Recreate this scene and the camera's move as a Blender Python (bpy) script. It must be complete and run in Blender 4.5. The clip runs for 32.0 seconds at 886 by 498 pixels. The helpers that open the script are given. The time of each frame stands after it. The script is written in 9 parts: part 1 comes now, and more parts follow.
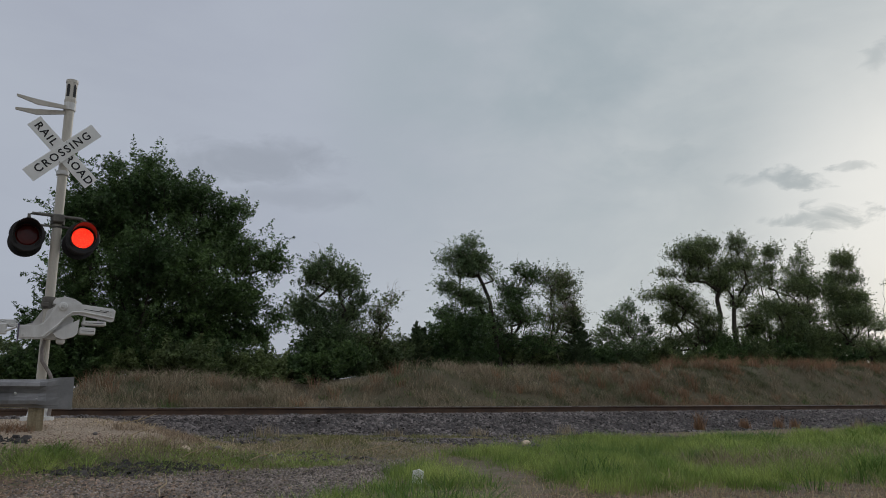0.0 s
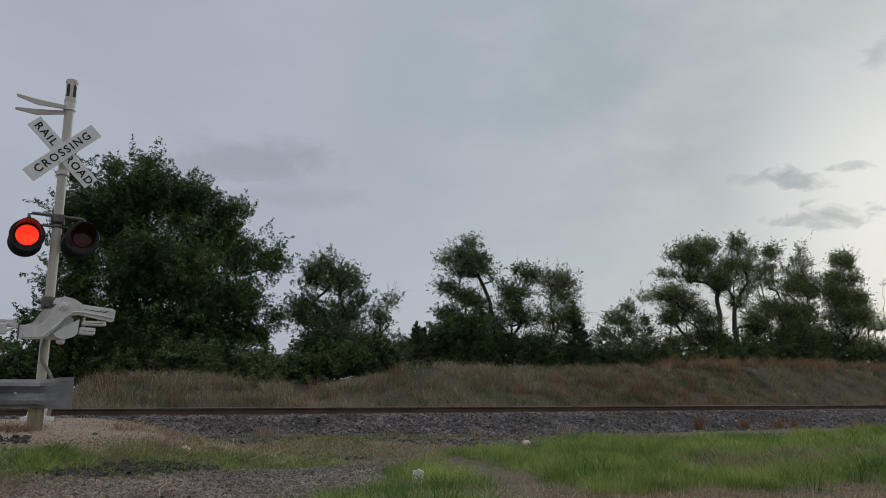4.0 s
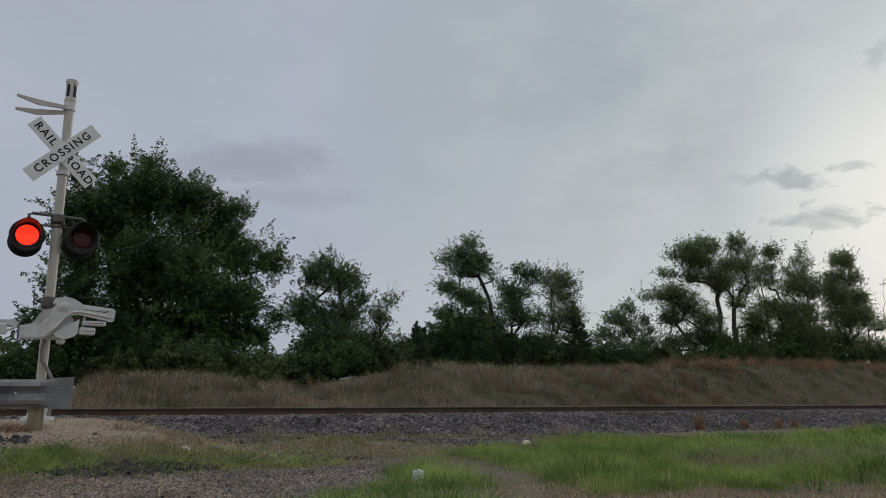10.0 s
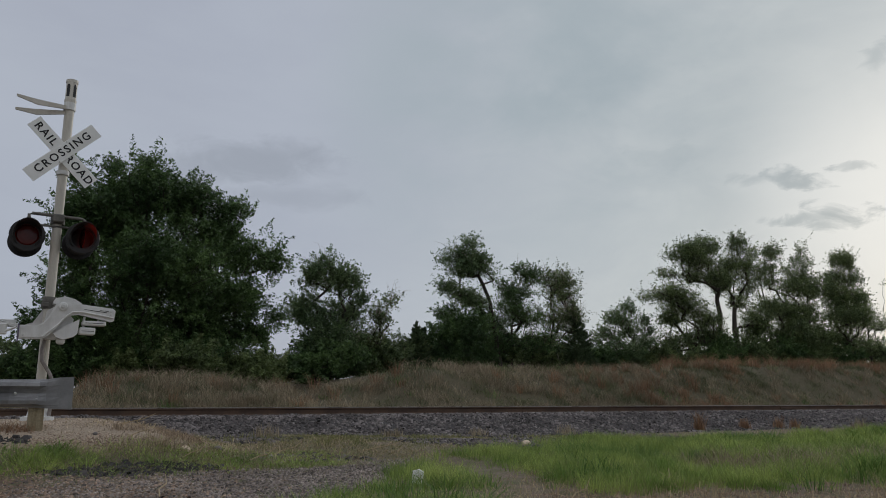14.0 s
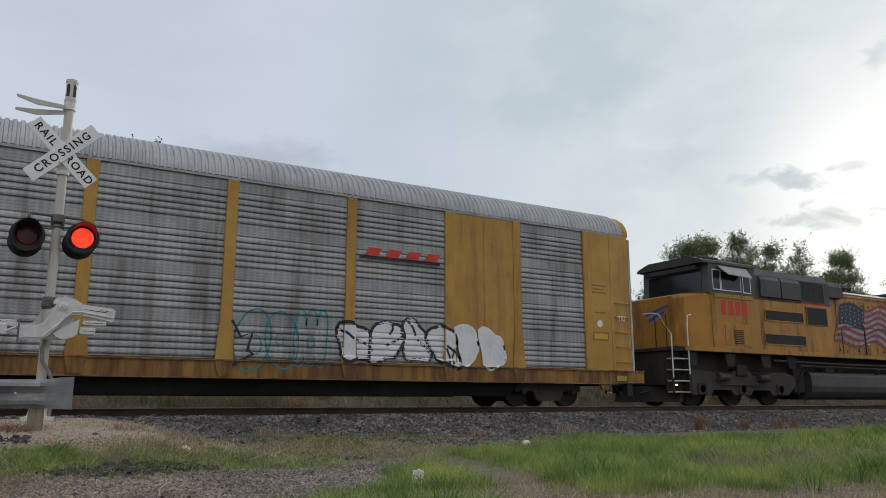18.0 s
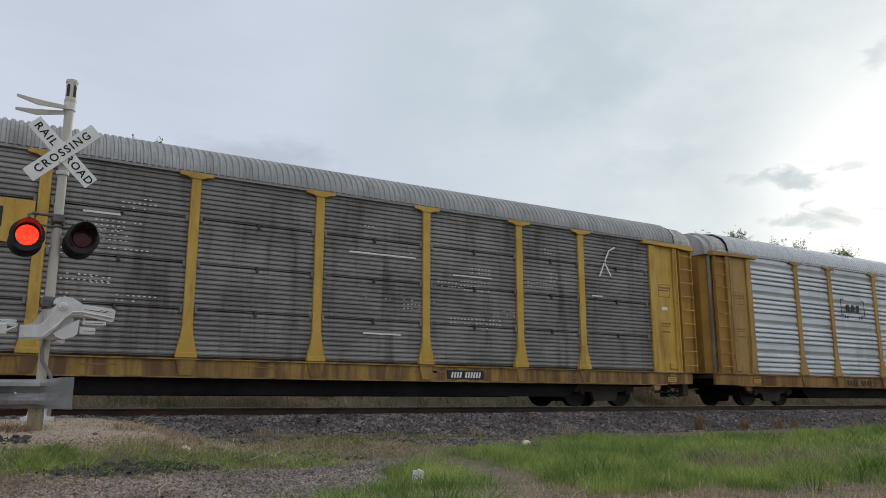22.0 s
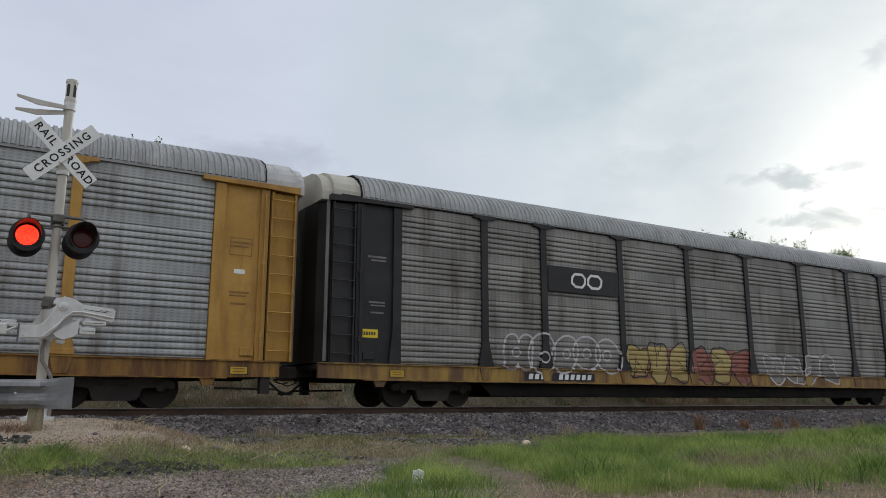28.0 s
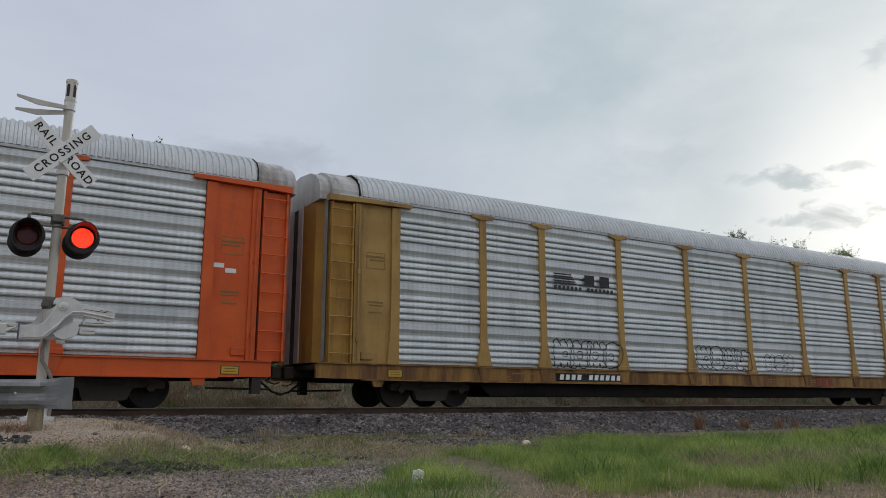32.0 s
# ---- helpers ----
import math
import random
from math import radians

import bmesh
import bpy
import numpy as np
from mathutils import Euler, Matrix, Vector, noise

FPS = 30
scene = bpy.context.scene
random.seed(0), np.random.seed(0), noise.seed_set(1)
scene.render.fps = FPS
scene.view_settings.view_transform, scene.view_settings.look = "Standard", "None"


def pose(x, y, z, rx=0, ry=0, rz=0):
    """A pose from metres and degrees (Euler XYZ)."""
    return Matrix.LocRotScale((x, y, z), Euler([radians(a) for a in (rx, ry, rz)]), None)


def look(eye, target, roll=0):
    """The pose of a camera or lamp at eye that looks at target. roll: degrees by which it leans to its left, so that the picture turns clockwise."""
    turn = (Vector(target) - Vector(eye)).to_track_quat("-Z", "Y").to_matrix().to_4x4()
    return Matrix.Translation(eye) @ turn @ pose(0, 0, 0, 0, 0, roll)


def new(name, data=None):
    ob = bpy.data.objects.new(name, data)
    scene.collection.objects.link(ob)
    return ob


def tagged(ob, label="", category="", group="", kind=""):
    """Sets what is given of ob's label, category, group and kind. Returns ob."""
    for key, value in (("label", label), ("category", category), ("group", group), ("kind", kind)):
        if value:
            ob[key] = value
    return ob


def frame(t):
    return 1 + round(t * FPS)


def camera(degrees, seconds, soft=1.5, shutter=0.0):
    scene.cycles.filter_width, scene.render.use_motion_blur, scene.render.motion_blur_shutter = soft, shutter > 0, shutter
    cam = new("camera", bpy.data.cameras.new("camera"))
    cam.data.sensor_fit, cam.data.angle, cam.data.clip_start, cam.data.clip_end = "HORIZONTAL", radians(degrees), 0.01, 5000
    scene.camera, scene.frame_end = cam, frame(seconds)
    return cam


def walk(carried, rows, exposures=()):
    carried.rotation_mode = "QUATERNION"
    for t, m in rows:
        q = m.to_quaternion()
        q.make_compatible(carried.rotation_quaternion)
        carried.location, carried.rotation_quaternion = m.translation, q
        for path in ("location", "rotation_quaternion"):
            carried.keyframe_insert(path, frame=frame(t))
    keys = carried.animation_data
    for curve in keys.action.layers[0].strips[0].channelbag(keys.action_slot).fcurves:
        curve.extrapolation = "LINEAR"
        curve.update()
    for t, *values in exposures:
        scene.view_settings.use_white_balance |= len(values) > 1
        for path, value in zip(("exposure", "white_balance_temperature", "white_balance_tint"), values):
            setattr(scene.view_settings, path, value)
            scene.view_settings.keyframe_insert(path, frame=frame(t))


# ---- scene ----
# World: x runs along the track the way the train goes, y away from the camera, z = 0 at the rail tops.
EYE = (0.0, 0.0, 0.137)
cam = camera(60.39, 32.0, 0.9)
ahead = Vector((math.sin(0.54405) * math.cos(0.19768), math.cos(0.54405) * math.cos(0.19768), math.sin(0.19768)))
stand = look(EYE, Vector(EYE) + ahead)
walk(cam, [(0.0, stand), (32.0, stand)], [(0.0, 0.0), (14.8, 0.0), (16.5, 0.31), (17.0, 0.36), (17.5, 0.36), (18.0, 0.5), (19.0, 0.51), (20.0, 0.48), (21.0, 0.40), (22.0, 0.56), (23.0, 0.53), (24.0, 0.47), (25.0, 0.53), (28.0, 0.57), (29.0, 0.57), (30.0, 0.57), (31.0, 0.50), (32.0, 0.40)])


# ---------------------------------------------------------------- node helpers
def nd(tree, kind, **props):
    n = tree.nodes.new(kind)
    for k, v in props.items():
        if k in n.inputs:
            n.inputs[k].default_value = v
    return n


def mth(tree, op, a, b=None, clamp=False):
    n = tree.nodes.new("ShaderNodeMath")
    n.operation, n.use_clamp = op, clamp
    for i, v in enumerate((a, b)):
        if v is None:
            continue
        if isinstance(v, (int, float)):
            n.inputs[i].default_value = v
        else:
            tree.links.new(v, n.inputs[i])
    return n.outputs[0]


def dot(tree, v, w):
    n = tree.nodes.new("ShaderNodeVectorMath")
    n.operation = "DOT_PRODUCT"
    tree.links.new(v, n.inputs[0])
    n.inputs[1].default_value = w
    return n.outputs["Value"]


def mixc(tree, f, a, b, blend="MIX"):
    n = tree.nodes.new("ShaderNodeMix")
    n.data_type, n.blend_type = "RGBA", blend
    for s, v in ((n.inputs[0], f), (n.inputs[6], a), (n.inputs[7], b)):
        if isinstance(v, (int, float)):
            s.default_value = v
        elif isinstance(v, tuple):
            s.default_value = (*v, 1) if len(v) == 3 else v
        else:
            tree.links.new(v, s)
    return n.outputs[2]


def ramp(tree, f, lo, hi):
    n = tree.nodes.new("ShaderNodeMapRange")
    n.interpolation_type = "SMOOTHSTEP"
    n.inputs[1].default_value, n.inputs[2].default_value = lo, hi
    tree.links.new(f, n.inputs[0])
    return n.outputs[0]


# ---------------------------------------------------------------- sky and sun
SUN_AZ, SUN_EL = radians(67), radians(15)
sunward = (math.sin(SUN_AZ) * math.cos(SUN_EL), math.cos(SUN_AZ) * math.cos(SUN_EL), math.sin(SUN_EL))


def make_sky():
    w = bpy.data.worlds.new("overcast_sky")
    scene.world = w
    w.use_nodes = True
    t = w.node_tree
    t.nodes.clear()
    d = t.nodes.new("ShaderNodeTexCoord").outputs["Generated"]
    sky = t.nodes.new("ShaderNodeTexSky")
    sky.sky_type, sky.sun_disc, sky.sun_elevation, sky.sun_rotation = "NISHITA", False, SUN_EL, SUN_AZ
    clear = t.nodes.new("ShaderNodeVectorMath")
    clear.operation = "SCALE"
    clear.inputs[3].default_value = 0.06
    t.links.new(sky.outputs[0], clear.inputs[0])
    # the cloud sheet: thin and bright round the veiled sun, thicker and bluer away from it
    s = dot(t, d, sunward)
    m = t.nodes.new("ShaderNodeMapping")
    m.inputs["Scale"].default_value = (1.0, 1.0, 2.2)
    t.links.new(d, m.inputs[0])
    n1 = nd(t, "ShaderNodeTexNoise", Scale=2.2, Detail=6.0, Roughness=0.55, Distortion=0.4)
    n2 = nd(t, "ShaderNodeTexNoise", Scale=7.0, Detail=8.0, Roughness=0.6, Distortion=0.8)
    for n in (n1, n2):
        t.links.new(m.outputs[0], n.inputs["Vector"])
    thick = mixc(t, ramp(t, n1.outputs[0], 0.35, 0.65), (0.415, 0.445, 0.53), (0.46, 0.495, 0.575))
    thin = mixc(t, ramp(t, n2.outputs[0], 0.3, 0.7), (0.50, 0.548, 0.568), (0.548, 0.592, 0.605))
    glow = mth(t, "ADD", ramp(t, s, 0.66, 1.02), mth(t, "MULTIPLY", mth(t, "SUBTRACT", n2.outputs[0], 0.5), 0.14), True)
    col = mixc(t, glow, thick, thin)
    # a faint blue-green thinning above, and the brighter bank of haze low down
    up = dot(t, d, (0.0, 0.0, 1.0))
    blue = mth(t, "MULTIPLY", ramp(t, dot(t, d, (0.63, 0.69, 0.36)), 0.93, 1.0), mth(t, "MULTIPLY", ramp(t, n1.outputs[0], 0.3, 0.6), ramp(t, up, 0.13, 0.30)))
    col = mixc(t, mth(t, "MULTIPLY", blue, 0.9), col, (0.36, 0.425, 0.465))
    # white core where the sun stands behind the sheet
    core = mth(t, "MULTIPLY", ramp(t, s, 0.962, 1.0), mth(t, "SUBTRACT", 0.46, mth(t, "MULTIPLY", ramp(t, up, 0.24, 0.46), 0.34)))
    col = mixc(t, core, col, (1.05, 1.05, 1.02))
    # small dark scud
    r, u = (0.856, -0.518, 0.0), (-0.102, -0.168, 0.981)
    SCUD, DUSK = (0.30, 0.365, 0.405), (0.335, 0.365, 0.425)
    n3 = nd(t, "ShaderNodeTexNoise", Scale=17.0, Detail=7.0, Roughness=0.58, Distortion=0.5)
    t.links.new(m.outputs[0], n3.inputs["Vector"])
    torn = t.nodes.new("ShaderNodeSeparateColor")
    t.links.new(n3.outputs["Color"], torn.inputs[0])
    tear = [mth(t, "MULTIPLY", mth(t, "SUBTRACT", torn.outputs[q], 0.5), 4.2) for q in (0, 1)]
    for c, hw, hh, k, rag, tone in (((0.809, 0.528, 0.259), 0.044, 0.020, 1.0, 1.0, SCUD), ((0.778, 0.572, 0.258), 0.026, 0.012, 0.6, 1.0, SCUD), ((0.845, 0.492, 0.212), 0.036, 0.015, 1.0, 1.0, SCUD),
                                    ((0.814, 0.542, 0.210), 0.044, 0.014, 0.9, 1.0, SCUD), ((0.838, 0.476, 0.266), 0.022, 0.007, 0.7, 1.0, SCUD), ((0.827, 0.416, 0.378), 0.02, 0.020, 0.6, 1.0, SCUD),
                                    ((0.267, 0.916, 0.298), 0.13, 0.036, 1.0, 0.4, DUSK), ((0.326, 0.910, 0.256), 0.12, 0.020, 0.6, 0.4, DUSK), ((0.711, 0.635, 0.302), 0.05, 0.016, 0.22, 1.0, SCUD)):
        off = t.nodes.new("ShaderNodeVectorMath")
        off.operation = "SUBTRACT"
        t.links.new(d, off.inputs[0])
        off.inputs[1].default_value = c
        a = mth(t, "ADD", mth(t, "DIVIDE", dot(t, off.outputs[0], r), hw), mth(t, "MULTIPLY", tear[0], rag))
        b = mth(t, "ADD", mth(t, "DIVIDE", dot(t, off.outputs[0], u), hh), mth(t, "MULTIPLY", tear[1], rag))
        e = mth(t, "SUBTRACT", 1.0, mth(t, "ADD", mth(t, "MULTIPLY", a, a), mth(t, "MULTIPLY", b, b)), True)
        f = mth(t, "MULTIPLY", ramp(t, e, -0.1, 1.15), k, True)
        col = mixc(t, mth(t, "MULTIPLY", f, 0.9), col, tone)
    # the sheet is thinner and brighter overhead and on the camera's side of the sky
    back = ramp(t, dot(t, d, (-0.30, -0.50, 0.81)), 0.25, 1.0)
    col = mixc(t, mth(t, "MULTIPLY", back, 0.9), col, (0.74, 0.76, 0.80))
    low = mth(t, "MULTIPLY", ramp(t, dot(t, d, (-0.51, -0.84, 0.0)), 0.0, 0.7), mth(t, "SUBTRACT", 1.0, ramp(t, up, 0.05, 0.6)))
    col = mixc(t, mth(t, "MULTIPLY", low, 0.8), col, (0.17, 0.18, 0.20))
    col = mixc(t, ramp(t, up, -0.02, -0.2), col, (0.10, 0.10, 0.08))
    col = mixc(t, 0.90, clear.outputs[0], col)
    bg = nd(t, "ShaderNodeBackground", Strength=1.0)
    t.links.new(col, bg.inputs[0])
    t.links.new(bg.outputs[0], t.nodes.new("ShaderNodeOutputWorld").inputs[0])


make_sky()
sun = new("sun", bpy.data.lights.new("sun", "SUN"))
sun.data.energy, sun.data.angle, sun.data.color = 0.5, radians(18), (1.0, 0.95, 0.88)
sun.matrix_world = look(Vector(sunward) * 50, (0, 0, 0))


# ---------------------------------------------------------------- materials
def surface(name, a, b, rough=0.6, metal=0.0, scale=3.0, stretch=(1, 1, 1), bump=0.0, grain=0.0, grain_scale=40.0,
            dirt=None, dirt_amount=0.0, dirt_stretch=(1, 1, 0.15), dirt_scale=2.0, by_object=0.0, island=0.0, spec=0.4, through_light=0.0, ticks=0.0, cover=0.0):
    """A weathered surface: two tones at a large scale, grain at a fine one, streaks of dirt with a shape of their own."""
    mt = bpy.data.materials.new(name)
    mt.use_nodes = True
    t = mt.node_tree
    bs = t.nodes["Principled BSDF"]
    co = t.nodes.new("ShaderNodeTexCoord").outputs["Object"]
    info = t.nodes.new("ShaderNodeObjectInfo")

    def field(sc, st, detail=5.0, rg=0.6):
        m = t.nodes.new("ShaderNodeMapping")
        m.inputs["Scale"].default_value = st
        t.links.new(co, m.inputs[0])
        n = nd(t, "ShaderNodeTexNoise", Scale=sc, Detail=detail, Roughness=rg)
        n.noise_dimensions = "4D"
        t.links.new(mth(t, "MULTIPLY", info.outputs["Random"], 20.0), n.inputs["W"])
        t.links.new(m.outputs[0], n.inputs["Vector"])
        return n.outputs[0]

    big = field(scale, stretch)
    col = mixc(t, ramp(t, big, 0.34, 0.66), a, b)
    fine = field(grain_scale, (1, 1, 1), 3.0)
    if grain:
        col = mixc(t, grain, col, mixc(t, 1.0, col, mixc(t, fine, (0.25, 0.25, 0.25), (1.75, 1.75, 1.75)), "MULTIPLY"))
    if ticks:
        # rows of small punched slots
        sp = t.nodes.new("ShaderNodeSeparateXYZ")
        t.links.new(co, sp.inputs[0])
        sw = mth(t, "SINE", mth(t, "MULTIPLY", sp.outputs[0], 46.0))
        sz = mth(t, "SINE", mth(t, "MULTIPLY", sp.outputs[2], 95.0))
        slot = mth(t, "MULTIPLY", mth(t, "MULTIPLY", ramp(t, sw, -0.5, 0.0), ramp(t, sz, -0.3, 0.2)), ticks, True)
        col = mixc(t, slot, col, (0.05, 0.05, 0.05))
    if by_object:
        col = mixc(t, 1.0, col, mixc(t, info.outputs["Random"], (1 - by_object,) * 3, (1 + by_object,) * 3), "MULTIPLY")
    if island:
        geo = t.nodes.new("ShaderNodeNewGeometry")
        col = mixc(t, 1.0, col, mixc(t, geo.outputs["Random Per Island"], (1 - island,) * 3, (1 + island,) * 3), "MULTIPLY")
    if dirt:
        streak = mth(t, "MULTIPLY", ramp(t, field(dirt_scale, dirt_stretch, 6.0, 0.7), 0.46 - cover, 0.72 - cover), dirt_amount, True)
        col = mixc(t, streak, col, dirt)
        t.links.new(mth(t, "ADD", mth(t, "MULTIPLY", streak, 0.3), rough, True), bs.inputs["Roughness"])
    else:
        t.links.new(mth(t, "ADD", mth(t, "MULTIPLY", mth(t, "SUBTRACT", big, 0.5), 0.25), rough, True), bs.inputs["Roughness"])
    t.links.new(col, bs.inputs["Base Color"])
    bs.inputs["Metallic"].default_value = metal
    bs.inputs["Specular IOR Level"].default_value = spec
    if bump:
        bp = nd(t, "ShaderNodeBump", Strength=bump, Distance=0.02)
        t.links.new(fine, bp.inputs["Height"])
        t.links.new(bp.outputs[0], bs.inputs["Normal"])
    if through_light:
        tl = t.nodes.new("ShaderNodeBsdfTranslucent")
        t.links.new(col, tl.inputs[0])
        mx = t.nodes.new("ShaderNodeMixShader")
        mx.inputs[0].default_value = through_light
        out = t.nodes["Material Output"]
        t.links.new(bs.outputs[0], mx.inputs[1])
        t.links.new(tl.outputs[0], mx.inputs[2])
        t.links.new(mx.outputs[0], out.inputs[0])
    return mt


def glowing(name, colour, strength, cells=0.0):
    mt = bpy.data.materials.new(name)
    mt.use_nodes = True
    t = mt.node_tree
    bs = t.nodes["Principled BSDF"]
    if cells:
        vo = nd(t, "ShaderNodeTexVoronoi", Scale=cells)
        t.links.new(t.nodes.new("ShaderNodeTexCoord").outputs["Object"], vo.inputs["Vector"])
        lamp = mixc(t, ramp(t, vo.outputs["Distance"], 0.15, 0.6), (1.0, 0.10, 0.035), (0.75, 0.012, 0.006))
        t.links.new(lamp, bs.inputs["Emission Color"])
    bs.inputs["Base Color"].default_value = (*colour, 1)
    bs.inputs["Emission Color"].default_value = (*colour, 1)
    bs.inputs["Emission Strength"].default_value = strength
    return mt


RUST = (0.085, 0.042, 0.024)
GRIME = (0.055, 0.048, 0.042)
M_BALLAST = surface("ballast_stone", (0.072, 0.062, 0.060), (0.175, 0.155, 0.15), 0.9, scale=1.5, grain=0.5, island=0.75)
M_GRAVEL = surface("gravel_stone", (0.15, 0.125, 0.11), (0.27, 0.23, 0.205), 0.9, scale=1.5, grain=0.5, island=0.75)
M_PALE = surface("pale_gravel_stone", (0.36, 0.285, 0.215), (0.50, 0.41, 0.315), 0.9, scale=1.5, grain=0.4, island=0.4)
M_RAIL = surface("rusty_rail_steel", (0.075, 0.048, 0.036), (0.12, 0.075, 0.05), 0.75, 0.2, 2.0, grain=0.4, bump=0.2)
M_RAILTOP = surface("worn_rail_steel", (0.42, 0.40, 0.39), (0.5, 0.48, 0.46), 0.3, 1.0, 2.0)
M_TIE = surface("tie_wood", (0.06, 0.045, 0.035), (0.12, 0.095, 0.075), 0.9, scale=4, stretch=(6, 0.6, 6), grain=0.5, bump=0.4)
M_BARK = surface("bark", (0.04, 0.034, 0.028), (0.075, 0.063, 0.05), 0.95, scale=3, stretch=(1, 1, 0.2), grain=0.5, bump=0.5, grain_scale=25)
M_LEAF = surface("leaf_dark_green", (0.055, 0.103, 0.038), (0.125, 0.20, 0.068), 0.5, scale=0.6, island=0.5, through_light=0.38)
M_LEAF2 = surface("leaf_grey_green", (0.09, 0.145, 0.066), (0.17, 0.235, 0.105), 0.55, scale=0.6, island=0.5, through_light=0.4)
M_LEAF3 = surface("leaf_olive", (0.10, 0.142, 0.06), (0.195, 0.25, 0.10), 0.55, scale=0.6, island=0.5, through_light=0.4)
M_NEEDLE = surface("juniper_needle", (0.055, 0.088, 0.042), (0.10, 0.145, 0.066), 0.7, scale=0.6, island=0.4, through_light=0.25)
M_TWIG = surface("dead_twig", (0.20, 0.17, 0.14), (0.30, 0.26, 0.21), 0.9, scale=2)
M_GRASS = surface("fresh_grass", (0.115, 0.205, 0.032), (0.40, 0.475, 0.135), 0.55, scale=1.5, island=0.4, through_light=0.3)
M_GRASSK = surface("dark_clump_grass", (0.065, 0.14, 0.026), (0.13, 0.225, 0.05), 0.6, scale=1.2, island=0.35, through_light=0.25)
M_GRASSD = surface("mixed_grass", (0.14, 0.16, 0.05), (0.25, 0.24, 0.10), 0.6, scale=0.9, island=0.4, through_light=0.25)
M_STRAW = surface("straw", (0.34, 0.26, 0.15), (0.46, 0.37, 0.23), 0.7, scale=0.9, island=0.35, through_light=0.2)
M_RUSSET = surface("russet_bunch_grass", (0.23, 0.135, 0.078), (0.34, 0.205, 0.12), 0.7, scale=0.35, island=0.35, through_light=0.2)
M_TAN = surface("tan_bunch_grass", (0.235, 0.188, 0.125), (0.38, 0.315, 0.215), 0.7, scale=0.35, island=0.35, through_light=0.2)
M_SAGE = surface("grey_green_grass", (0.10, 0.118, 0.055), (0.185, 0.192, 0.10), 0.7, scale=0.35, island=0.35, through_light=0.2)
M_GALV = surface("galvanised_steel", (0.50, 0.50, 0.485), (0.60, 0.60, 0.585), 0.5, 0.35, 3, grain=0.12)
M_GUARD = surface("weathered_guardrail", (0.20, 0.20, 0.205), (0.28, 0.28, 0.285), 0.5, 0.35, 3, grain=0.2, dirt=(0.1, 0.09, 0.08), dirt_amount=0.5)
M_SIGNW = surface("sign_white", (0.76, 0.76, 0.74), (0.82, 0.82, 0.80), 0.5, scale=4, grain=0.06)
M_BLACK = surface("black_paint", (0.012, 0.012, 0.013), (0.022, 0.022, 0.023), 0.5, scale=5)
M_POLE = surface("aluminium_paint", (0.48, 0.45, 0.39), (0.60, 0.57, 0.51), 0.5, 0.15, 2, stretch=(1, 1, 0.3), grain=0.15, dirt=(0.25, 0.2, 0.15), dirt_amount=0.4)
M_CAST = surface("grey_casting_paint", (0.60, 0.60, 0.585), (0.70, 0.70, 0.685), 0.5, 0.1, 3, grain=0.1, dirt=(0.25, 0.22, 0.2), dirt_amount=0.35)
M_POSTW = surface("weathered_post_wood", (0.22, 0.18, 0.11), (0.32, 0.27, 0.18), 0.9, scale=4, stretch=(5, 5, 0.6), grain=0.5, bump=0.5)
M_LENSON = glowing("lit_red_lens", (1.0, 0.032, 0.012), 1.35, 75.0)
M_LENSOFF = surface("dark_red_lens", (0.07, 0.008, 0.008), (0.11, 0.012, 0.01), 0.2, scale=8)
M_HOOD = surface("black_hood_paint", (0.014, 0.013, 0.014), (0.024, 0.022, 0.022), 0.45, scale=5)


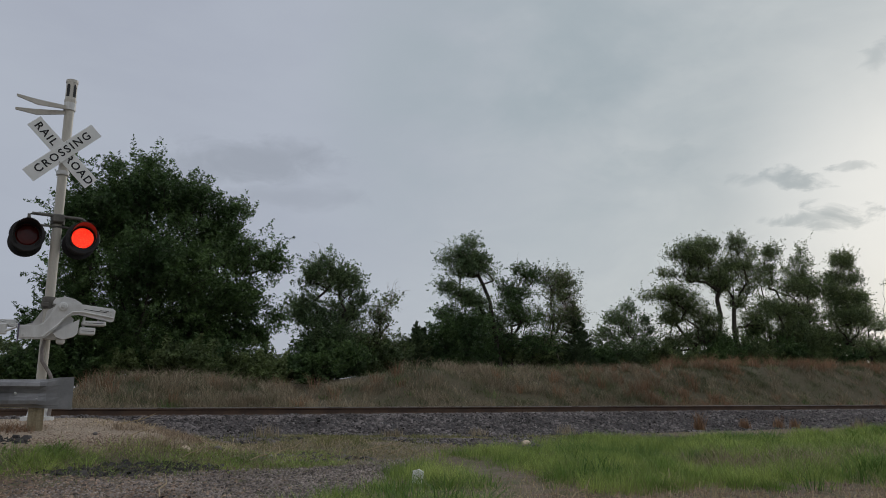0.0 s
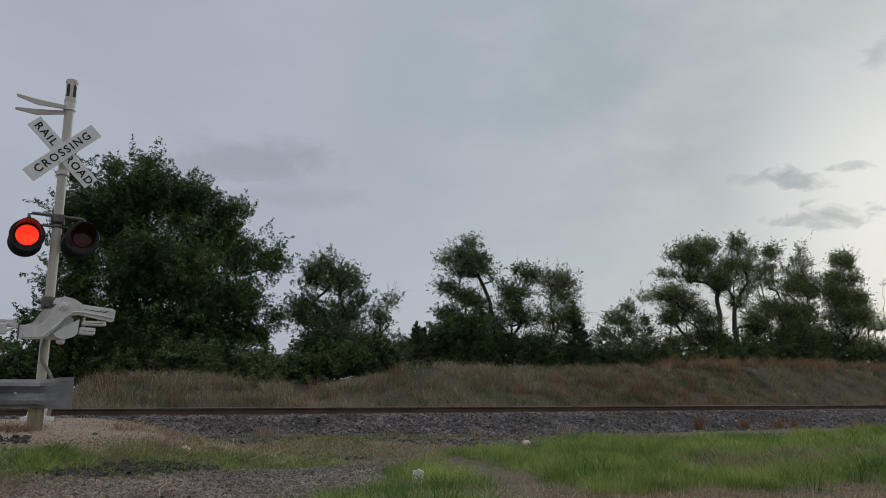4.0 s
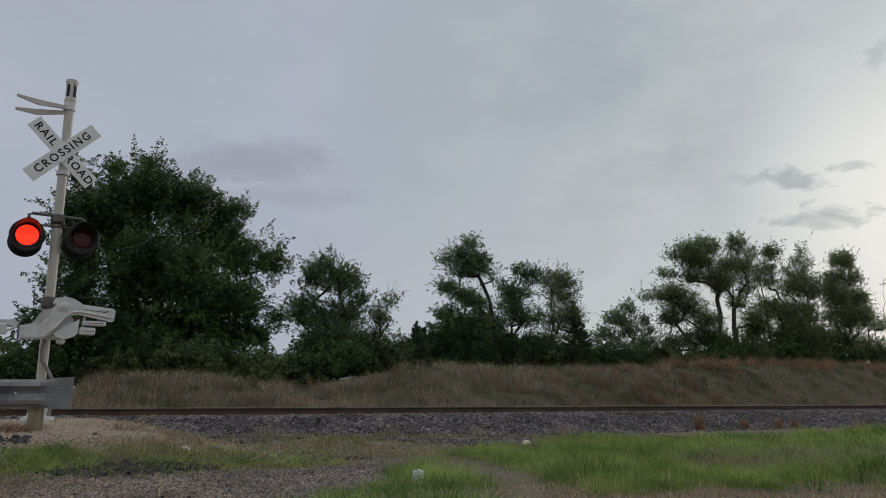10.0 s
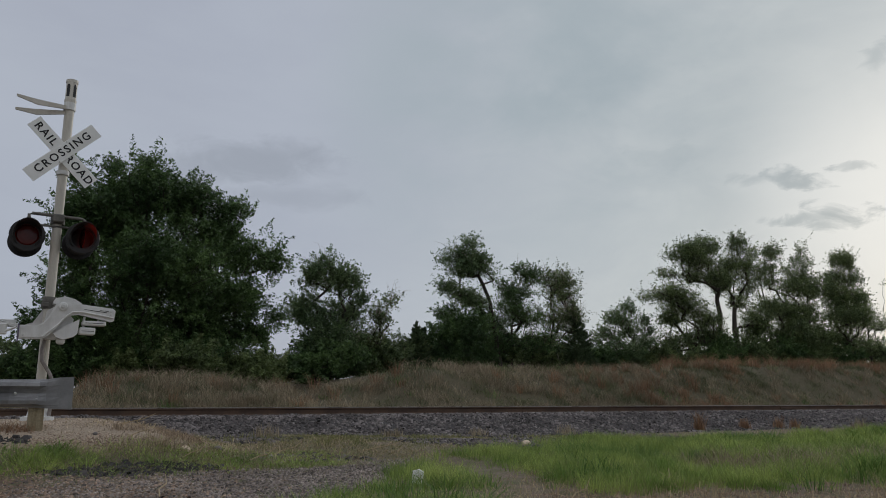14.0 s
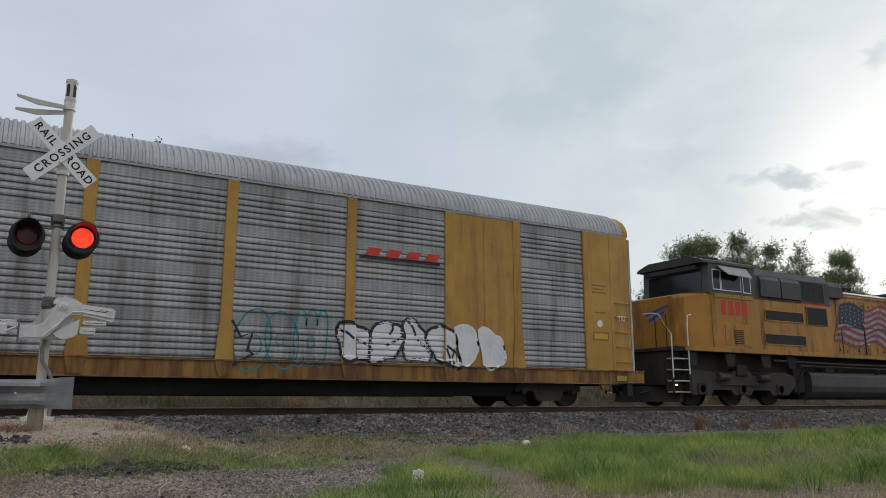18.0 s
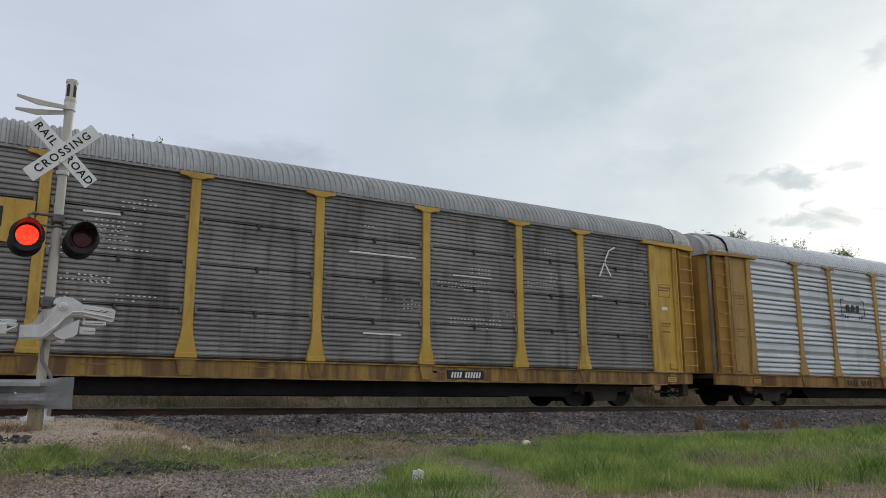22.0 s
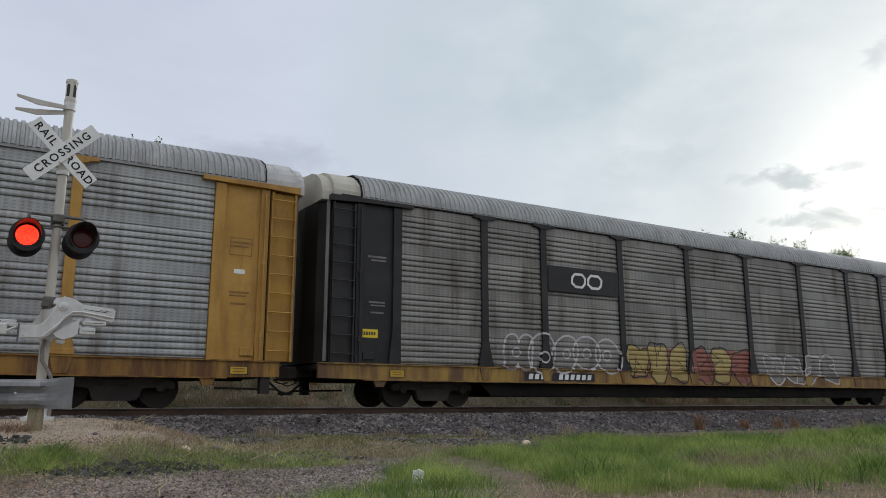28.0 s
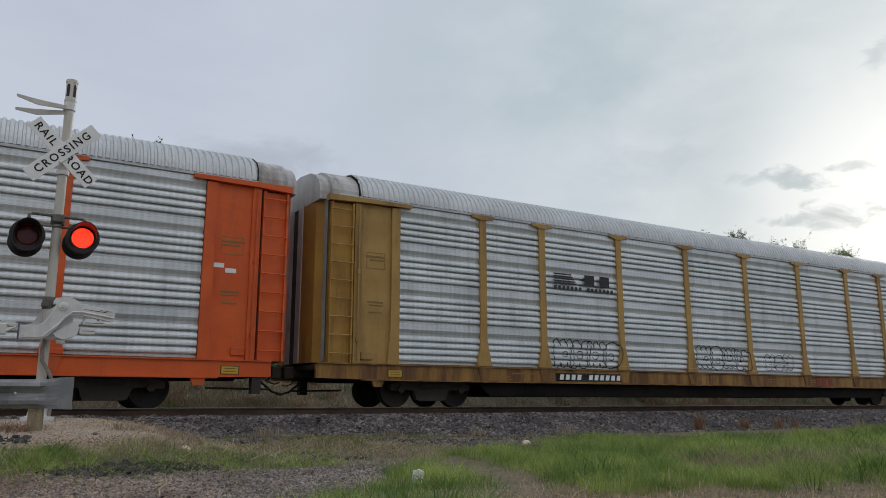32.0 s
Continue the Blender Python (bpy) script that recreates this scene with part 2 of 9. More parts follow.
# ---------------------------------------------------------------- mesh helpers
class Shape:
    """Collects pieces of one mesh."""

    def __init__(self):
        self.v, self.f = [], []

    def add(self, vs, fs):
        n = len(self.v)
        self.v += [tuple(p) for p in vs]
        self.f += [tuple(i + n for i in f) for f in fs]
        return self

    def box(self, x0, x1, y0, y1, z0, z1, c=0.0):
        if c <= 0:
            vs = [(x, y, z) for x in (x0, x1) for y in (y0, y1) for z in (z0, z1)]
            return self.add(vs, [(0, 1, 3, 2), (4, 6, 7, 5), (0, 4, 5, 1), (2, 3, 7, 6), (0, 2, 6, 4), (1, 5, 7, 3)])
        prof = [(y0 + c, z0), (y1 - c, z0), (y1, z0 + c), (y1, z1 - c), (y1 - c, z1), (y0 + c, z1), (y0, z1 - c), (y0, z0 + c)]
        ins = [((y0 + y1) / 2 + (y - (y0 + y1) / 2) * (1 - 2 * c / (y1 - y0)), (z0 + z1) / 2 + (z - (z0 + z1) / 2) * (1 - 2 * c / (z1 - z0))) for y, z in prof]
        vs = [(x0, y, z) for y, z in ins] + [(x0 + c, y, z) for y, z in prof] + [(x1 - c, y, z) for y, z in prof] + [(x1, y, z) for y, z in ins]
        fs = [tuple(range(7, -1, -1)), tuple(range(24, 32))]
        for k in range(3):
            fs += [(8 * k + i, 8 * k + (i + 1) % 8, 8 * k + 8 + (i + 1) % 8, 8 * k + 8 + i) for i in range(8)]
        return self.add(vs, fs)

    def prism(self, prof, axis, lo, hi):
        """A closed outline, given in the two other axes, drawn out along axis 'x', 'y' or 'z'."""
        put = {"x": lambda a, b, c: (c, a, b), "y": lambda a, b, c: (a, c, b), "z": lambda a, b, c: (a, b, c)}[axis]
        n = len(prof)
        vs = [put(a, b, lo) for a, b in prof] + [put(a, b, hi) for a, b in prof]
        fs = [tuple(range(n - 1, -1, -1)), tuple(range(n, 2 * n))] + [(i, (i + 1) % n, n + (i + 1) % n, n + i) for i in range(n)]
        return self.add(vs, fs)

    def tube(self, pts, radii, n=8, caps=True):
        pts = [Vector(p) for p in pts]
        if isinstance(radii, (int, float)):
            radii = [radii] * len(pts)
        radii = [float(r) for r in radii]
        vs, fs = [], []
        for i, p in enumerate(pts):
            way = (pts[min(i + 1, len(pts) - 1)] - pts[max(i - 1, 0)]).normalized()
            side = way.cross(Vector((0, 0, 1)) if abs(way.z) < 0.9 else Vector((1, 0, 0))).normalized()
            top = side.cross(way)
            vs += [p + radii[i] * (math.cos(2 * math.pi * k / n) * side + math.sin(2 * math.pi * k / n) * top) for k in range(n)]
        for i in range(len(pts) - 1):
            fs += [(i * n + k, i * n + (k + 1) % n, (i + 1) * n + (k + 1) % n, (i + 1) * n + k) for k in range(n)]
        if caps:
            fs += [tuple(range(n - 1, -1, -1)), tuple(range((len(pts) - 1) * n, len(pts) * n))]
        return self.add(vs, fs)

    def lathe(self, prof, origin, axis, n=24):
        """Rings (distance along axis, radius) round an axis."""
        axis = Vector(axis).normalized()
        side = axis.orthogonal().normalized()
        top = axis.cross(side)
        vs, fs = [], []
        for a, r in prof:
            vs += [Vector(origin) + a * axis + r * (math.cos(2 * math.pi * k / n) * side + math.sin(2 * math.pi * k / n) * top) for k in range(n)]
        for i in range(len(prof) - 1):
            fs += [(i * n + k, i * n + (k + 1) % n, (i + 1) * n + (k + 1) % n, (i + 1) * n + k) for k in range(n)]
        return self.add(vs, fs)

    def mesh(self, name):
        me = bpy.data.meshes.new(name)
        me.from_pydata(self.v, [], self.f)
        me.update()
        bm = bmesh.new()
        bm.from_mesh(me)
        bmesh.ops.recalc_face_normals(bm, faces=bm.faces)
        bm.to_mesh(me)
        bm.free()
        return me


def array_mesh(name, verts, faces):
    """A mesh from arrays of corners and of faces that all have the same number of corners."""
    me = bpy.data.meshes.new(name)
    verts, faces = np.asarray(verts, np.float32), np.asarray(faces, np.int32)
    k = faces.shape[1]
    me.vertices.add(len(verts))
    me.vertices.foreach_set("co", verts.ravel())
    me.loops.add(faces.size)
    me.loops.foreach_set("vertex_index", faces.ravel())
    me.polygons.add(len(faces))
    me.polygons.foreach_set("loop_start", np.arange(0, faces.size, k, dtype=np.int32))
    me.polygons.foreach_set("loop_total", np.full(len(faces), k, np.int32))
    me.update(calc_edges=True)
    return me


def link(name, me, material, parent=None, label="", m=None, smooth=False):
    if material and not me.materials:
        me.materials.append(material)
    if smooth:
        me.polygons.foreach_set("use_smooth", [True] * len(me.polygons))
    ob = new(name, me)
    ob.parent = parent
    if m is not None:
        ob.matrix_basis = m
    if label:
        tagged(ob, label)
    return ob


def part(name, shape, material, parent, label="", m=None, smooth=False):
    return link(name, shape.mesh(name), material, parent, label, m, smooth)


def thing(name, label, category, m=None, group=""):
    ob = new(name)
    ob.empty_display_size = 0.3
    if m is not None:
        ob.matrix_basis = m
    return tagged(ob, label, category, group)


# ---------------------------------------------------------------- the lie of the land
D_SIDE = 16.309          # near side of the cars
Y_TRACK = D_SIDE + 1.55  # middle of the track


def step(v, lo, hi):
    v = np.clip((np.asarray(v, float) - lo) / (hi - lo), 0, 1)
    return v * v * (3 - 2 * v)


def wob(x, y, s, seed):
    rs = np.random.RandomState(seed)
    out = 0
    for k in range(6):
        a, ph, f = rs.rand() * 6.283, rs.rand() * 6.283, s * (0.6 + rs.rand())
        out = out + np.sin((np.cos(a) * x + np.sin(a) * y) * f + ph)
    return out / 6


def crest(x):
    """Height of the earth bank behind the track."""
    return (0.82 + 0.50 * step(x, 11.9, 14.5) - 0.34 * np.exp(-((x - 10.0) / 2.4) ** 2) + 0.55 * step(x, 20, 33) + 0.25 * step(x, 30, 60)
            - 0.9 * step(-x, -3.6, -1.8) + 0.06 * wob(x, 0 * x, 1.1, 4) + 0.05 * wob(x, 0 * x, 3.1, 5))


def land(x, y):
    x, y = np.asarray(x, float), np.asarray(y, float)
    near = (-0.66 + 0.18 * step(-x, -13, -4) * step(y, 7, 12) + 0.34 * step(-x, -3.4, -1.6) * step(y, 8.2, 10.4)
            - 0.10 * step(-y, -7, -3) + 0.025 * wob(x, y, 1.3, 1) + 0.012 * wob(x, y, 4.5, 2))
    bed = -0.185 + 0.012 * wob(x, y, 6, 3)
    z = near + (bed - near) * step(y, Y_TRACK - 3.5, Y_TRACK - 1.75)
    ditch = -0.35 + 0.05 * wob(x, y, 1.1, 6)
    z = z + (ditch - z) * step(y, Y_TRACK + 1.8, Y_TRACK + 3.2)
    top = crest(x) + 0.10 * wob(x, y, 0.9, 7)
    z = z + (top - z) * step(y, Y_TRACK + 3.0, Y_TRACK + 7.6)
    far = step(y, Y_TRACK + 9, Y_TRACK + 16)
    return z + (0.75 * top - z) * far * 0.6
# ---------------------------------------------------------------- ground
def spread(lo, hi, mid_lo, mid_hi, fine, grow=1.25):
    xs = list(np.arange(mid_lo, mid_hi, fine))
    s, x = fine, mid_lo
    while x > lo:
        s *= grow
        x -= s
        xs.insert(0, x)
    s, x = fine, xs[-1]
    while x < hi:
        s *= grow
        x += s
        xs.append(x)
    return np.array(xs)


def make_ground():
    xs, ys = spread(-2500, 2500, -4, 48, 0.22), spread(-2500, 2500, 2, 30, 0.2)
    gx, gy = np.meshgrid(xs, ys)
    v = np.stack([gx.ravel(), gy.ravel(), land(gx, gy).ravel()], 1)
    n, k = len(xs), len(ys)
    i = (np.arange(k - 1)[:, None] * n + np.arange(n - 1)[None, :]).ravel()
    me = array_mesh("ground", v, np.stack([i, i + 1, i + n + 1, i + n], 1))
    mt = bpy.data.materials.new("soil")
    mt.use_nodes = True
    t = mt.node_tree
    bs = t.nodes["Principled BSDF"]
    co = t.nodes.new("ShaderNodeTexCoord").outputs["Object"]
    xyz = t.nodes.new("ShaderNodeSeparateXYZ")
    t.links.new(co, xyz.inputs[0])
    n1, n2, n3 = (nd(t, "ShaderNodeTexNoise", Scale=s, Detail=8.0, Roughness=0.65) for s in (0.7, 5.0, 45.0))
    for n_ in (n1, n2, n3):
        t.links.new(co, n_.inputs["Vector"])
    earth = mixc(t, ramp(t, n1.outputs[0], 0.35, 0.65), (0.135, 0.098, 0.072), (0.22, 0.165, 0.125))
    green = mixc(t, n2.outputs[0], (0.055, 0.075, 0.02), (0.11, 0.125, 0.04))
    col = mixc(t, mth(t, "MULTIPLY", ramp(t, n2.outputs[0], 0.4, 0.62), 0.7), earth, green)
    # near-black bed: the shade between ballast stones is put into the ground colour
    stone = mixc(t, n3.outputs[0], (0.025, 0.023, 0.022), (0.10, 0.092, 0.09))
    bed = mth(t, "MULTIPLY", ramp(t, xyz.outputs[1], Y_TRACK - 3.7, Y_TRACK - 3.3), mth(t, "SUBTRACT", 1.0, ramp(t, xyz.outputs[1], Y_TRACK + 2.6, Y_TRACK + 3.2)))
    col = mixc(t, bed, col, stone)
    bank = ramp(t, xyz.outputs[1], Y_TRACK + 3.0, Y_TRACK + 3.8)
    col = mixc(t, bank, col, mixc(t, n2.outputs[0], (0.065, 0.055, 0.032), (0.12, 0.10, 0.055)))
    pale = mth(t, "MULTIPLY", mth(t, "SUBTRACT", 1.0, ramp(t, mth(t, "ADD", xyz.outputs[0], mth(t, "MULTIPLY", n2.outputs[0], 1.6)), 3.0, 3.8)),
               mth(t, "MULTIPLY", ramp(t, xyz.outputs[1], 9.2, 9.7), mth(t, "SUBTRACT", 1.0, ramp(t, xyz.outputs[1], 13.6, 14.3))))
    col = mixc(t, pale, col, mixc(t, n3.outputs[0], (0.30, 0.235, 0.175), (0.50, 0.41, 0.315)))
    col = mixc(t, 0.5, col, mixc(t, 1.0, col, mixc(t, n3.outputs[0], (0.3, 0.3, 0.3), (1.7, 1.7, 1.7)), "MULTIPLY"))
    t.links.new(col, bs.inputs["Base Color"])
    bs.inputs["Roughness"].default_value = 0.95
    bp = nd(t, "ShaderNodeBump", Strength=0.7, Distance=0.03)
    t.links.new(n3.outputs[0], bp.inputs["Height"])
    t.links.new(bp.outputs[0], bs.inputs["Normal"])
    ob = link("ground", me, mt, smooth=True)
    tagged(ob, "grassy trackside ground of soil, gravel and a low earth bank", "ground", kind="structure")


make_ground()


def scatter_stones(name, xs, ys, size, material, label, category, seed, sink=0.3):
    """Loose angular stones lying on the land, as one sheet."""
    rs = np.random.RandomState(seed)
    n = len(xs)
    base = np.array([(-1, -1, -.6), (1, -1, -.6), (1, 1, -.6), (-1, 1, -.6), (-.7, -.6, .6), (.6, -.7, .6), (.7, .7, .5), (-.6, .6, .7)], float)
    quads = np.array([(4, 5, 6, 7), (0, 1, 5, 4), (1, 2, 6, 5), (2, 3, 7, 6), (3, 0, 4, 7)])
    v = base[None] * (0.65 + 0.7 * rs.rand(n, 8, 3))
    v *= (0.6 + 0.8 * rs.rand(n, 1, 3)) * (size * (0.55 + 0.9 * rs.rand(n, 1, 1) ** 2)) * 0.5
    for axis in (0, 2):
        a = rs.rand(n) * 6.283 if axis == 2 else rs.normal(0, 0.5, n)
        c, s = np.cos(a)[:, None], np.sin(a)[:, None]
        i, j = ((1, 2) if axis == 0 else (0, 1))
        p, q = v[:, :, i].copy(), v[:, :, j].copy()
        v[:, :, i], v[:, :, j] = c * p - s * q, s * p + c * q
    v[:, :, 0] += xs[:, None]
    v[:, :, 1] += ys[:, None]
    v[:, :, 2] += (land(xs, ys) + size * (0.25 - sink * rs.rand(n)))[:, None]
    f = (quads[None] + 8 * np.arange(n)[:, None, None]).reshape(-1, 4)
    ob = link(name, array_mesh(name, v.reshape(-1, 3), f), material)
    return tagged(ob, label, category, kind="stuff")


def ballast_places(n, x0, x1, y0, y1, seed):
    rs = np.random.RandomState(seed)
    u = rs.rand(n) ** 1.5
    return x0 + (x1 - x0) * u, y0 + (y1 - y0) * rs.rand(n)


bx, by = ballast_places(42000, -4, 46, Y_TRACK - 3.55, Y_TRACK - 0.85, 11)
scatter_stones("ballast", bx, by, 0.056, M_BALLAST, "grey crushed stone ballast along the near rail", "ballast", 12)
bx, by = ballast_places(6000, -4, 60, Y_TRACK - 0.6, Y_TRACK + 2.9, 13)
scatter_stones("ballast", bx, by, 0.075, M_BALLAST, "grey crushed stone ballast between and beyond the rails", "ballast", 14)


# ---------------------------------------------------------------- track
def make_track():
    prof = [(-0.07, 0), (0.07, 0), (0.07, 0.012), (0.02, 0.03), (0.009, 0.05), (0.009, 0.125), (0.034, 0.14), (0.036, 0.168), (-0.036, 0.168), (-0.034, 0.14), (-0.009, 0.125), (-0.009, 0.05), (-0.02, 0.03), (-0.07, 0.012)]
    for s in (-1, 1):
        rail = thing("rail", "rusty steel running rail on tie plates", "rail", pose(0, Y_TRACK + s * 0.752, -0.175), "rails of the track")
        part("rail_body", Shape().prism(prof, "x", -900, 900), M_RAIL, rail)
        part("running_surface", Shape().box(-900, 900, -0.031, 0.031, 0.1685, 0.1745), M_RAILTOP, rail, "worn bright rail head")
        clip = Shape().box(-0.035, 0.035, -0.13, 0.13, 0.0, 0.014, 0.004).box(-0.012, 0.012, -0.1, -0.072, 0.012, 0.05).box(-0.012, 0.012, 0.072, 0.1, 0.012, 0.05).mesh("tie_plate")
        for k in range(70):
            link("tie_plate", clip, M_RAIL, rail, m=pose(-4 + k * 0.51, 0, 0.002))
        joint = Shape().box(-0.45, 0.45, -0.045, -0.012, 0.045, 0.125, 0.006).tube([(-0.3, -0.07, 0.085), (-0.3, -0.03, 0.085)], 0.016).tube([(0.3, -0.07, 0.085), (0.3, -0.03, 0.085)], 0.016)
        part("joint_bar", joint, M_RAIL, rail, "bolted rail joint bar", pose(24.5, 0, 0))
    tie = Shape().box(-0.11, 0.11, -1.3, 1.3, -0.36, -0.186, 0.01).mesh("tie")
    for k in range(70):
        ob = link("tie", tie, M_TIE, m=pose(-4 + k * 0.51, Y_TRACK + 0.03 * math.sin(k * 7.1), 0.001 * math.sin(k * 3.3), 0, 0, 0.7 * math.sin(k * 5.0)))
        tagged(ob, "dark creosoted wooden tie sunk in ballast", "railway tie", "ties of the track")


make_track()


# near-black stone tone that takes in the shade on the patch
M_DARKSTONE = surface("dark_stone", (0.03, 0.027, 0.027), (0.075, 0.068, 0.066), 0.9, scale=1.5, grain=0.5, island=0.6)
M_BRUSH = surface("brown_brush", (0.26, 0.19, 0.135), (0.36, 0.28, 0.2), 0.8, scale=0.9, island=0.35, through_light=0.1)
M_CRUMB = surface("dry_soil", (0.20, 0.135, 0.095), (0.32, 0.235, 0.175), 0.95, scale=1.2, grain=0.5, island=0.5)


# ---------------------------------------------------------------- grass
def blades(xs, ys, height, width, lean, seed, zs=None, per=0):
    """Single grass blades: bent strips that run to a point. per: blades to a tuft, whose blades share a height and fan out."""
    rs = np.random.RandomState(seed)
    n = len(xs)
    h = height * (0.5 + 0.8 * rs.rand(n))
    a, w = rs.rand(n) * 6.283, width * (0.6 + 0.8 * rs.rand(n))
    la, lm = rs.rand(n) * 6.283, lean * rs.rand(n) * h
    if per:
        k = np.arange(n) // per
        m = int(k.max()) + 1
        h = h * (0.45 + 0.95 * rs.rand(m))[k]
        cx, cy = np.bincount(k, xs, m) / np.bincount(k, minlength=m), np.bincount(k, ys, m) / np.bincount(k, minlength=m)
        la = np.arctan2(ys - cy[k], xs - cx[k]) + rs.normal(0, 0.5, n)
        lm = lean * h * (0.25 + 0.75 * rs.rand(n))
    z0 = (land(xs, ys) if zs is None else zs) - 0.02
    sx, sy = np.cos(a) * w / 2, np.sin(a) * w / 2
    v = np.empty((n, 6, 3))
    for i, (f, k, wd) in enumerate(((0, 0, 1.0), (0.55, 0.3, 0.8), (1.0, 1.0, 0.12))):
        cx, cy, cz = xs + np.cos(la) * lm * k, ys + np.sin(la) * lm * k, z0 + h * f * (1 - 0.15 * k * lean)
        v[:, 2 * i] = np.stack([cx - sx * wd, cy - sy * wd, cz], 1)
        v[:, 2 * i + 1] = np.stack([cx + sx * wd, cy + sy * wd, cz], 1)
    v = np.delete(v, 5, axis=1)
    f = np.array([(0, 1, 3), (0, 3, 2), (2, 3, 4)])
    return v.reshape(-1, 3), (f[None] + 5 * np.arange(n)[:, None, None]).reshape(-1, 3)


def grass_stuff(name, xs, ys, height, width, lean, material, label, seed, per=0):
    v, f = blades(xs, ys, height, width, lean, seed, None, per)
    return tagged(link(name, array_mesh(name, v, f), material), label, "grass", kind="stuff")


def tufted(n, x0, x1, y0, y1, seed, keep, tuft=0.16, per=14):
    """Places of blades in tufts, kept where keep(x, y) says so."""
    rs = np.random.RandomState(seed)
    m = n // per * 3
    cx, cy = x0 + (x1 - x0) * rs.rand(m), y0 + (y1 - y0) * rs.rand(m)
    ok = rs.rand(m) < keep(cx, cy)
    cx, cy = cx[ok][: n // per], cy[ok][: n // per]
    return (cx[:, None] + rs.normal(0, tuft, (len(cx), per))).ravel(), (cy[:, None] + rs.normal(0, tuft, (len(cy), per))).ravel()


def green_edge(x, y):
    """How far inside the fresh grass a place is, in metres."""
    return (x - 2.4 - 1.05 * (y - 6.6) - 0.35 * np.clip(y - 8.2, 0, 9)) * 0.7 + 0.45 * wob(x, y, 1.3, 21) + 0.25 * wob(x, y, 5.0, 22)


def fresh(x, y):
    verge = 10.9 + 0.13 * np.clip(x - 9, 0, 14) + 0.75 * wob(x, y, 0.7, 23) + 0.55 * wob(x, y, 2.3, 79)
    bare = step(y - 8.25 + 0.52 * x + 0.35 * wob(x, y, 1.9, 33), -0.1, 0.35)
    return step(green_edge(x, y), 0.0, 0.5) * step(verge - y, 0, 0.5) * step(wob(x, y, 2.6, 24), -0.42, 0.2) * np.where(x > 3.6, bare, 1)


def sparse(x, y):
    return (1 - step(green_edge(x, y), -0.2, 0.3)) * step(Y_TRACK - 3.3 - y, 0, 0.3) * step(wob(x, y, 1.5, 25), -0.45, 0.2) * step(x, 1.9, 3.2) * step(y, 8.2, 8.9)


def left_band(x, y):
    return step(y, 8.35, 8.75) * (1 - step(y, 8.95 + 0.20 * x, 9.3 + 0.24 * x)) * (1 - step(x, 3.4, 4.4)) * step(wob(x, y, 2.4, 26), -0.75, -0.2)


gx, gy = tufted(150000, 2.0, 14, 4.2, 14.6, 31, fresh, 0.065, 34)
grass_stuff("fresh_grass", gx, gy, 0.16, 0.0046, 0.75, M_GRASS, "fresh green grass beside the track bed", 32, 34)
gx, gy = tufted(70000, 9, 30, 4, 14.8, 33, fresh, 0.12, 30)
grass_stuff("fresh_grass", gx, gy, 0.20, 0.008, 0.75, M_GRASS, "fresh green grass beside the track bed", 34, 30)
gx, gy = tufted(44000, 2.0, 22, 4.2, 13.2, 58, lambda x, y: fresh(x, y) * step(wob(x, y, 1.4, 34) + 0.5 * wob(x, y, 4.0, 35), 0.0, 0.4), 0.07, 34)
grass_stuff("dark_grass", gx, gy, 0.22, 0.007, 0.9, M_GRASSK, "taller dark green clumps among the fresh grass", 59, 34)
gx, gy = tufted(9000, 3.0, 24, 9.4, 13.6, 81, lambda x, y: (1 - fresh(x, y)) * step(wob(x, y, 0.8, 82), -0.1, 0.5) * 0.5, 0.07, 24)
grass_stuff("mixed_grass", gx, gy, 0.13, 0.007, 1.0, M_GRASSD, "loose tufts of yellow-green grass at the foot of the ballast", 83)
gx, gy = tufted(34000, 2.0, 26, 3.6, 13.6, 35, lambda x, y: step(green_edge(x, y), 0, 0.4) * (0.12 + 0.88 * step(wob(x, y, 1.1, 27) - 0.25 * (y - 6.2), -0.2, 0.4)), 0.16, 10)
grass_stuff("dry_grass", gx, gy, 0.13, 0.005, 1.6, M_STRAW, "dry straw among the green grass", 36)
gx, gy = tufted(7000, 7.6, 12.5, 5.2, 7.6, 84, lambda x, y: step(wob(x, y, 1.2, 85) + 0.5 - 0.5 * abs(y - 6.3), -0.1, 0.5), 0.10, 24)
grass_stuff("dry_grass", gx, gy, 0.19, 0.006, 1.0, M_TAN, "pale seeding grass among the green", 86, 24)
gx, gy = tufted(9000, 4.0, 9, 3.2, 6.0, 45, lambda x, y: 1 - fresh(x, y), 0.22, 8)
grass_stuff("dry_grass", gx, gy, 0.05, 0.006, 4.0, M_STRAW, "flattened dry straw on bare soil", 46)
gx, gy = tufted(30000, 1.0, 16, 5.5, 14.5, 37, sparse, 0.12, 10)
grass_stuff("mixed_grass", gx, gy, 0.06, 0.007, 1.5, M_GRASSD, "short patchy grass on stony soil", 38)
gx, gy = tufted(26000, -2.5, 4.6, 8.2, 11.5, 39, left_band, 0.10, 22)
grass_stuff("mixed_grass", gx, gy, 0.075, 0.006, 1.3, M_GRASS, "short green grass at the foot of the gravel mound", 40, 22)
gx, gy = tufted(7000, -2.5, 4.6, 8.2, 11.5, 47, left_band, 0.12, 10)
grass_stuff("dry_grass", gx, gy, 0.08, 0.006, 1.2, M_TAN, "dry stems among the short green grass", 48)
gx, gy = tufted(20000, 0.5, 16, 5.5, 14.4, 41, lambda x, y: sparse(x, y) * 0.7 + 0.25 * (1 - fresh(x, y)) * (y > 8.6), 0.2, 6)
grass_stuff("dry_grass", gx, gy, 0.07, 0.006, 3.4, M_STRAW, "flattened dry straw on stony soil", 42)
gx, gy = tufted(6000, -0.5, 4.5, 5.2, 8.5, 49, lambda x, y: 0 * x + 0.6, 0.3, 4)
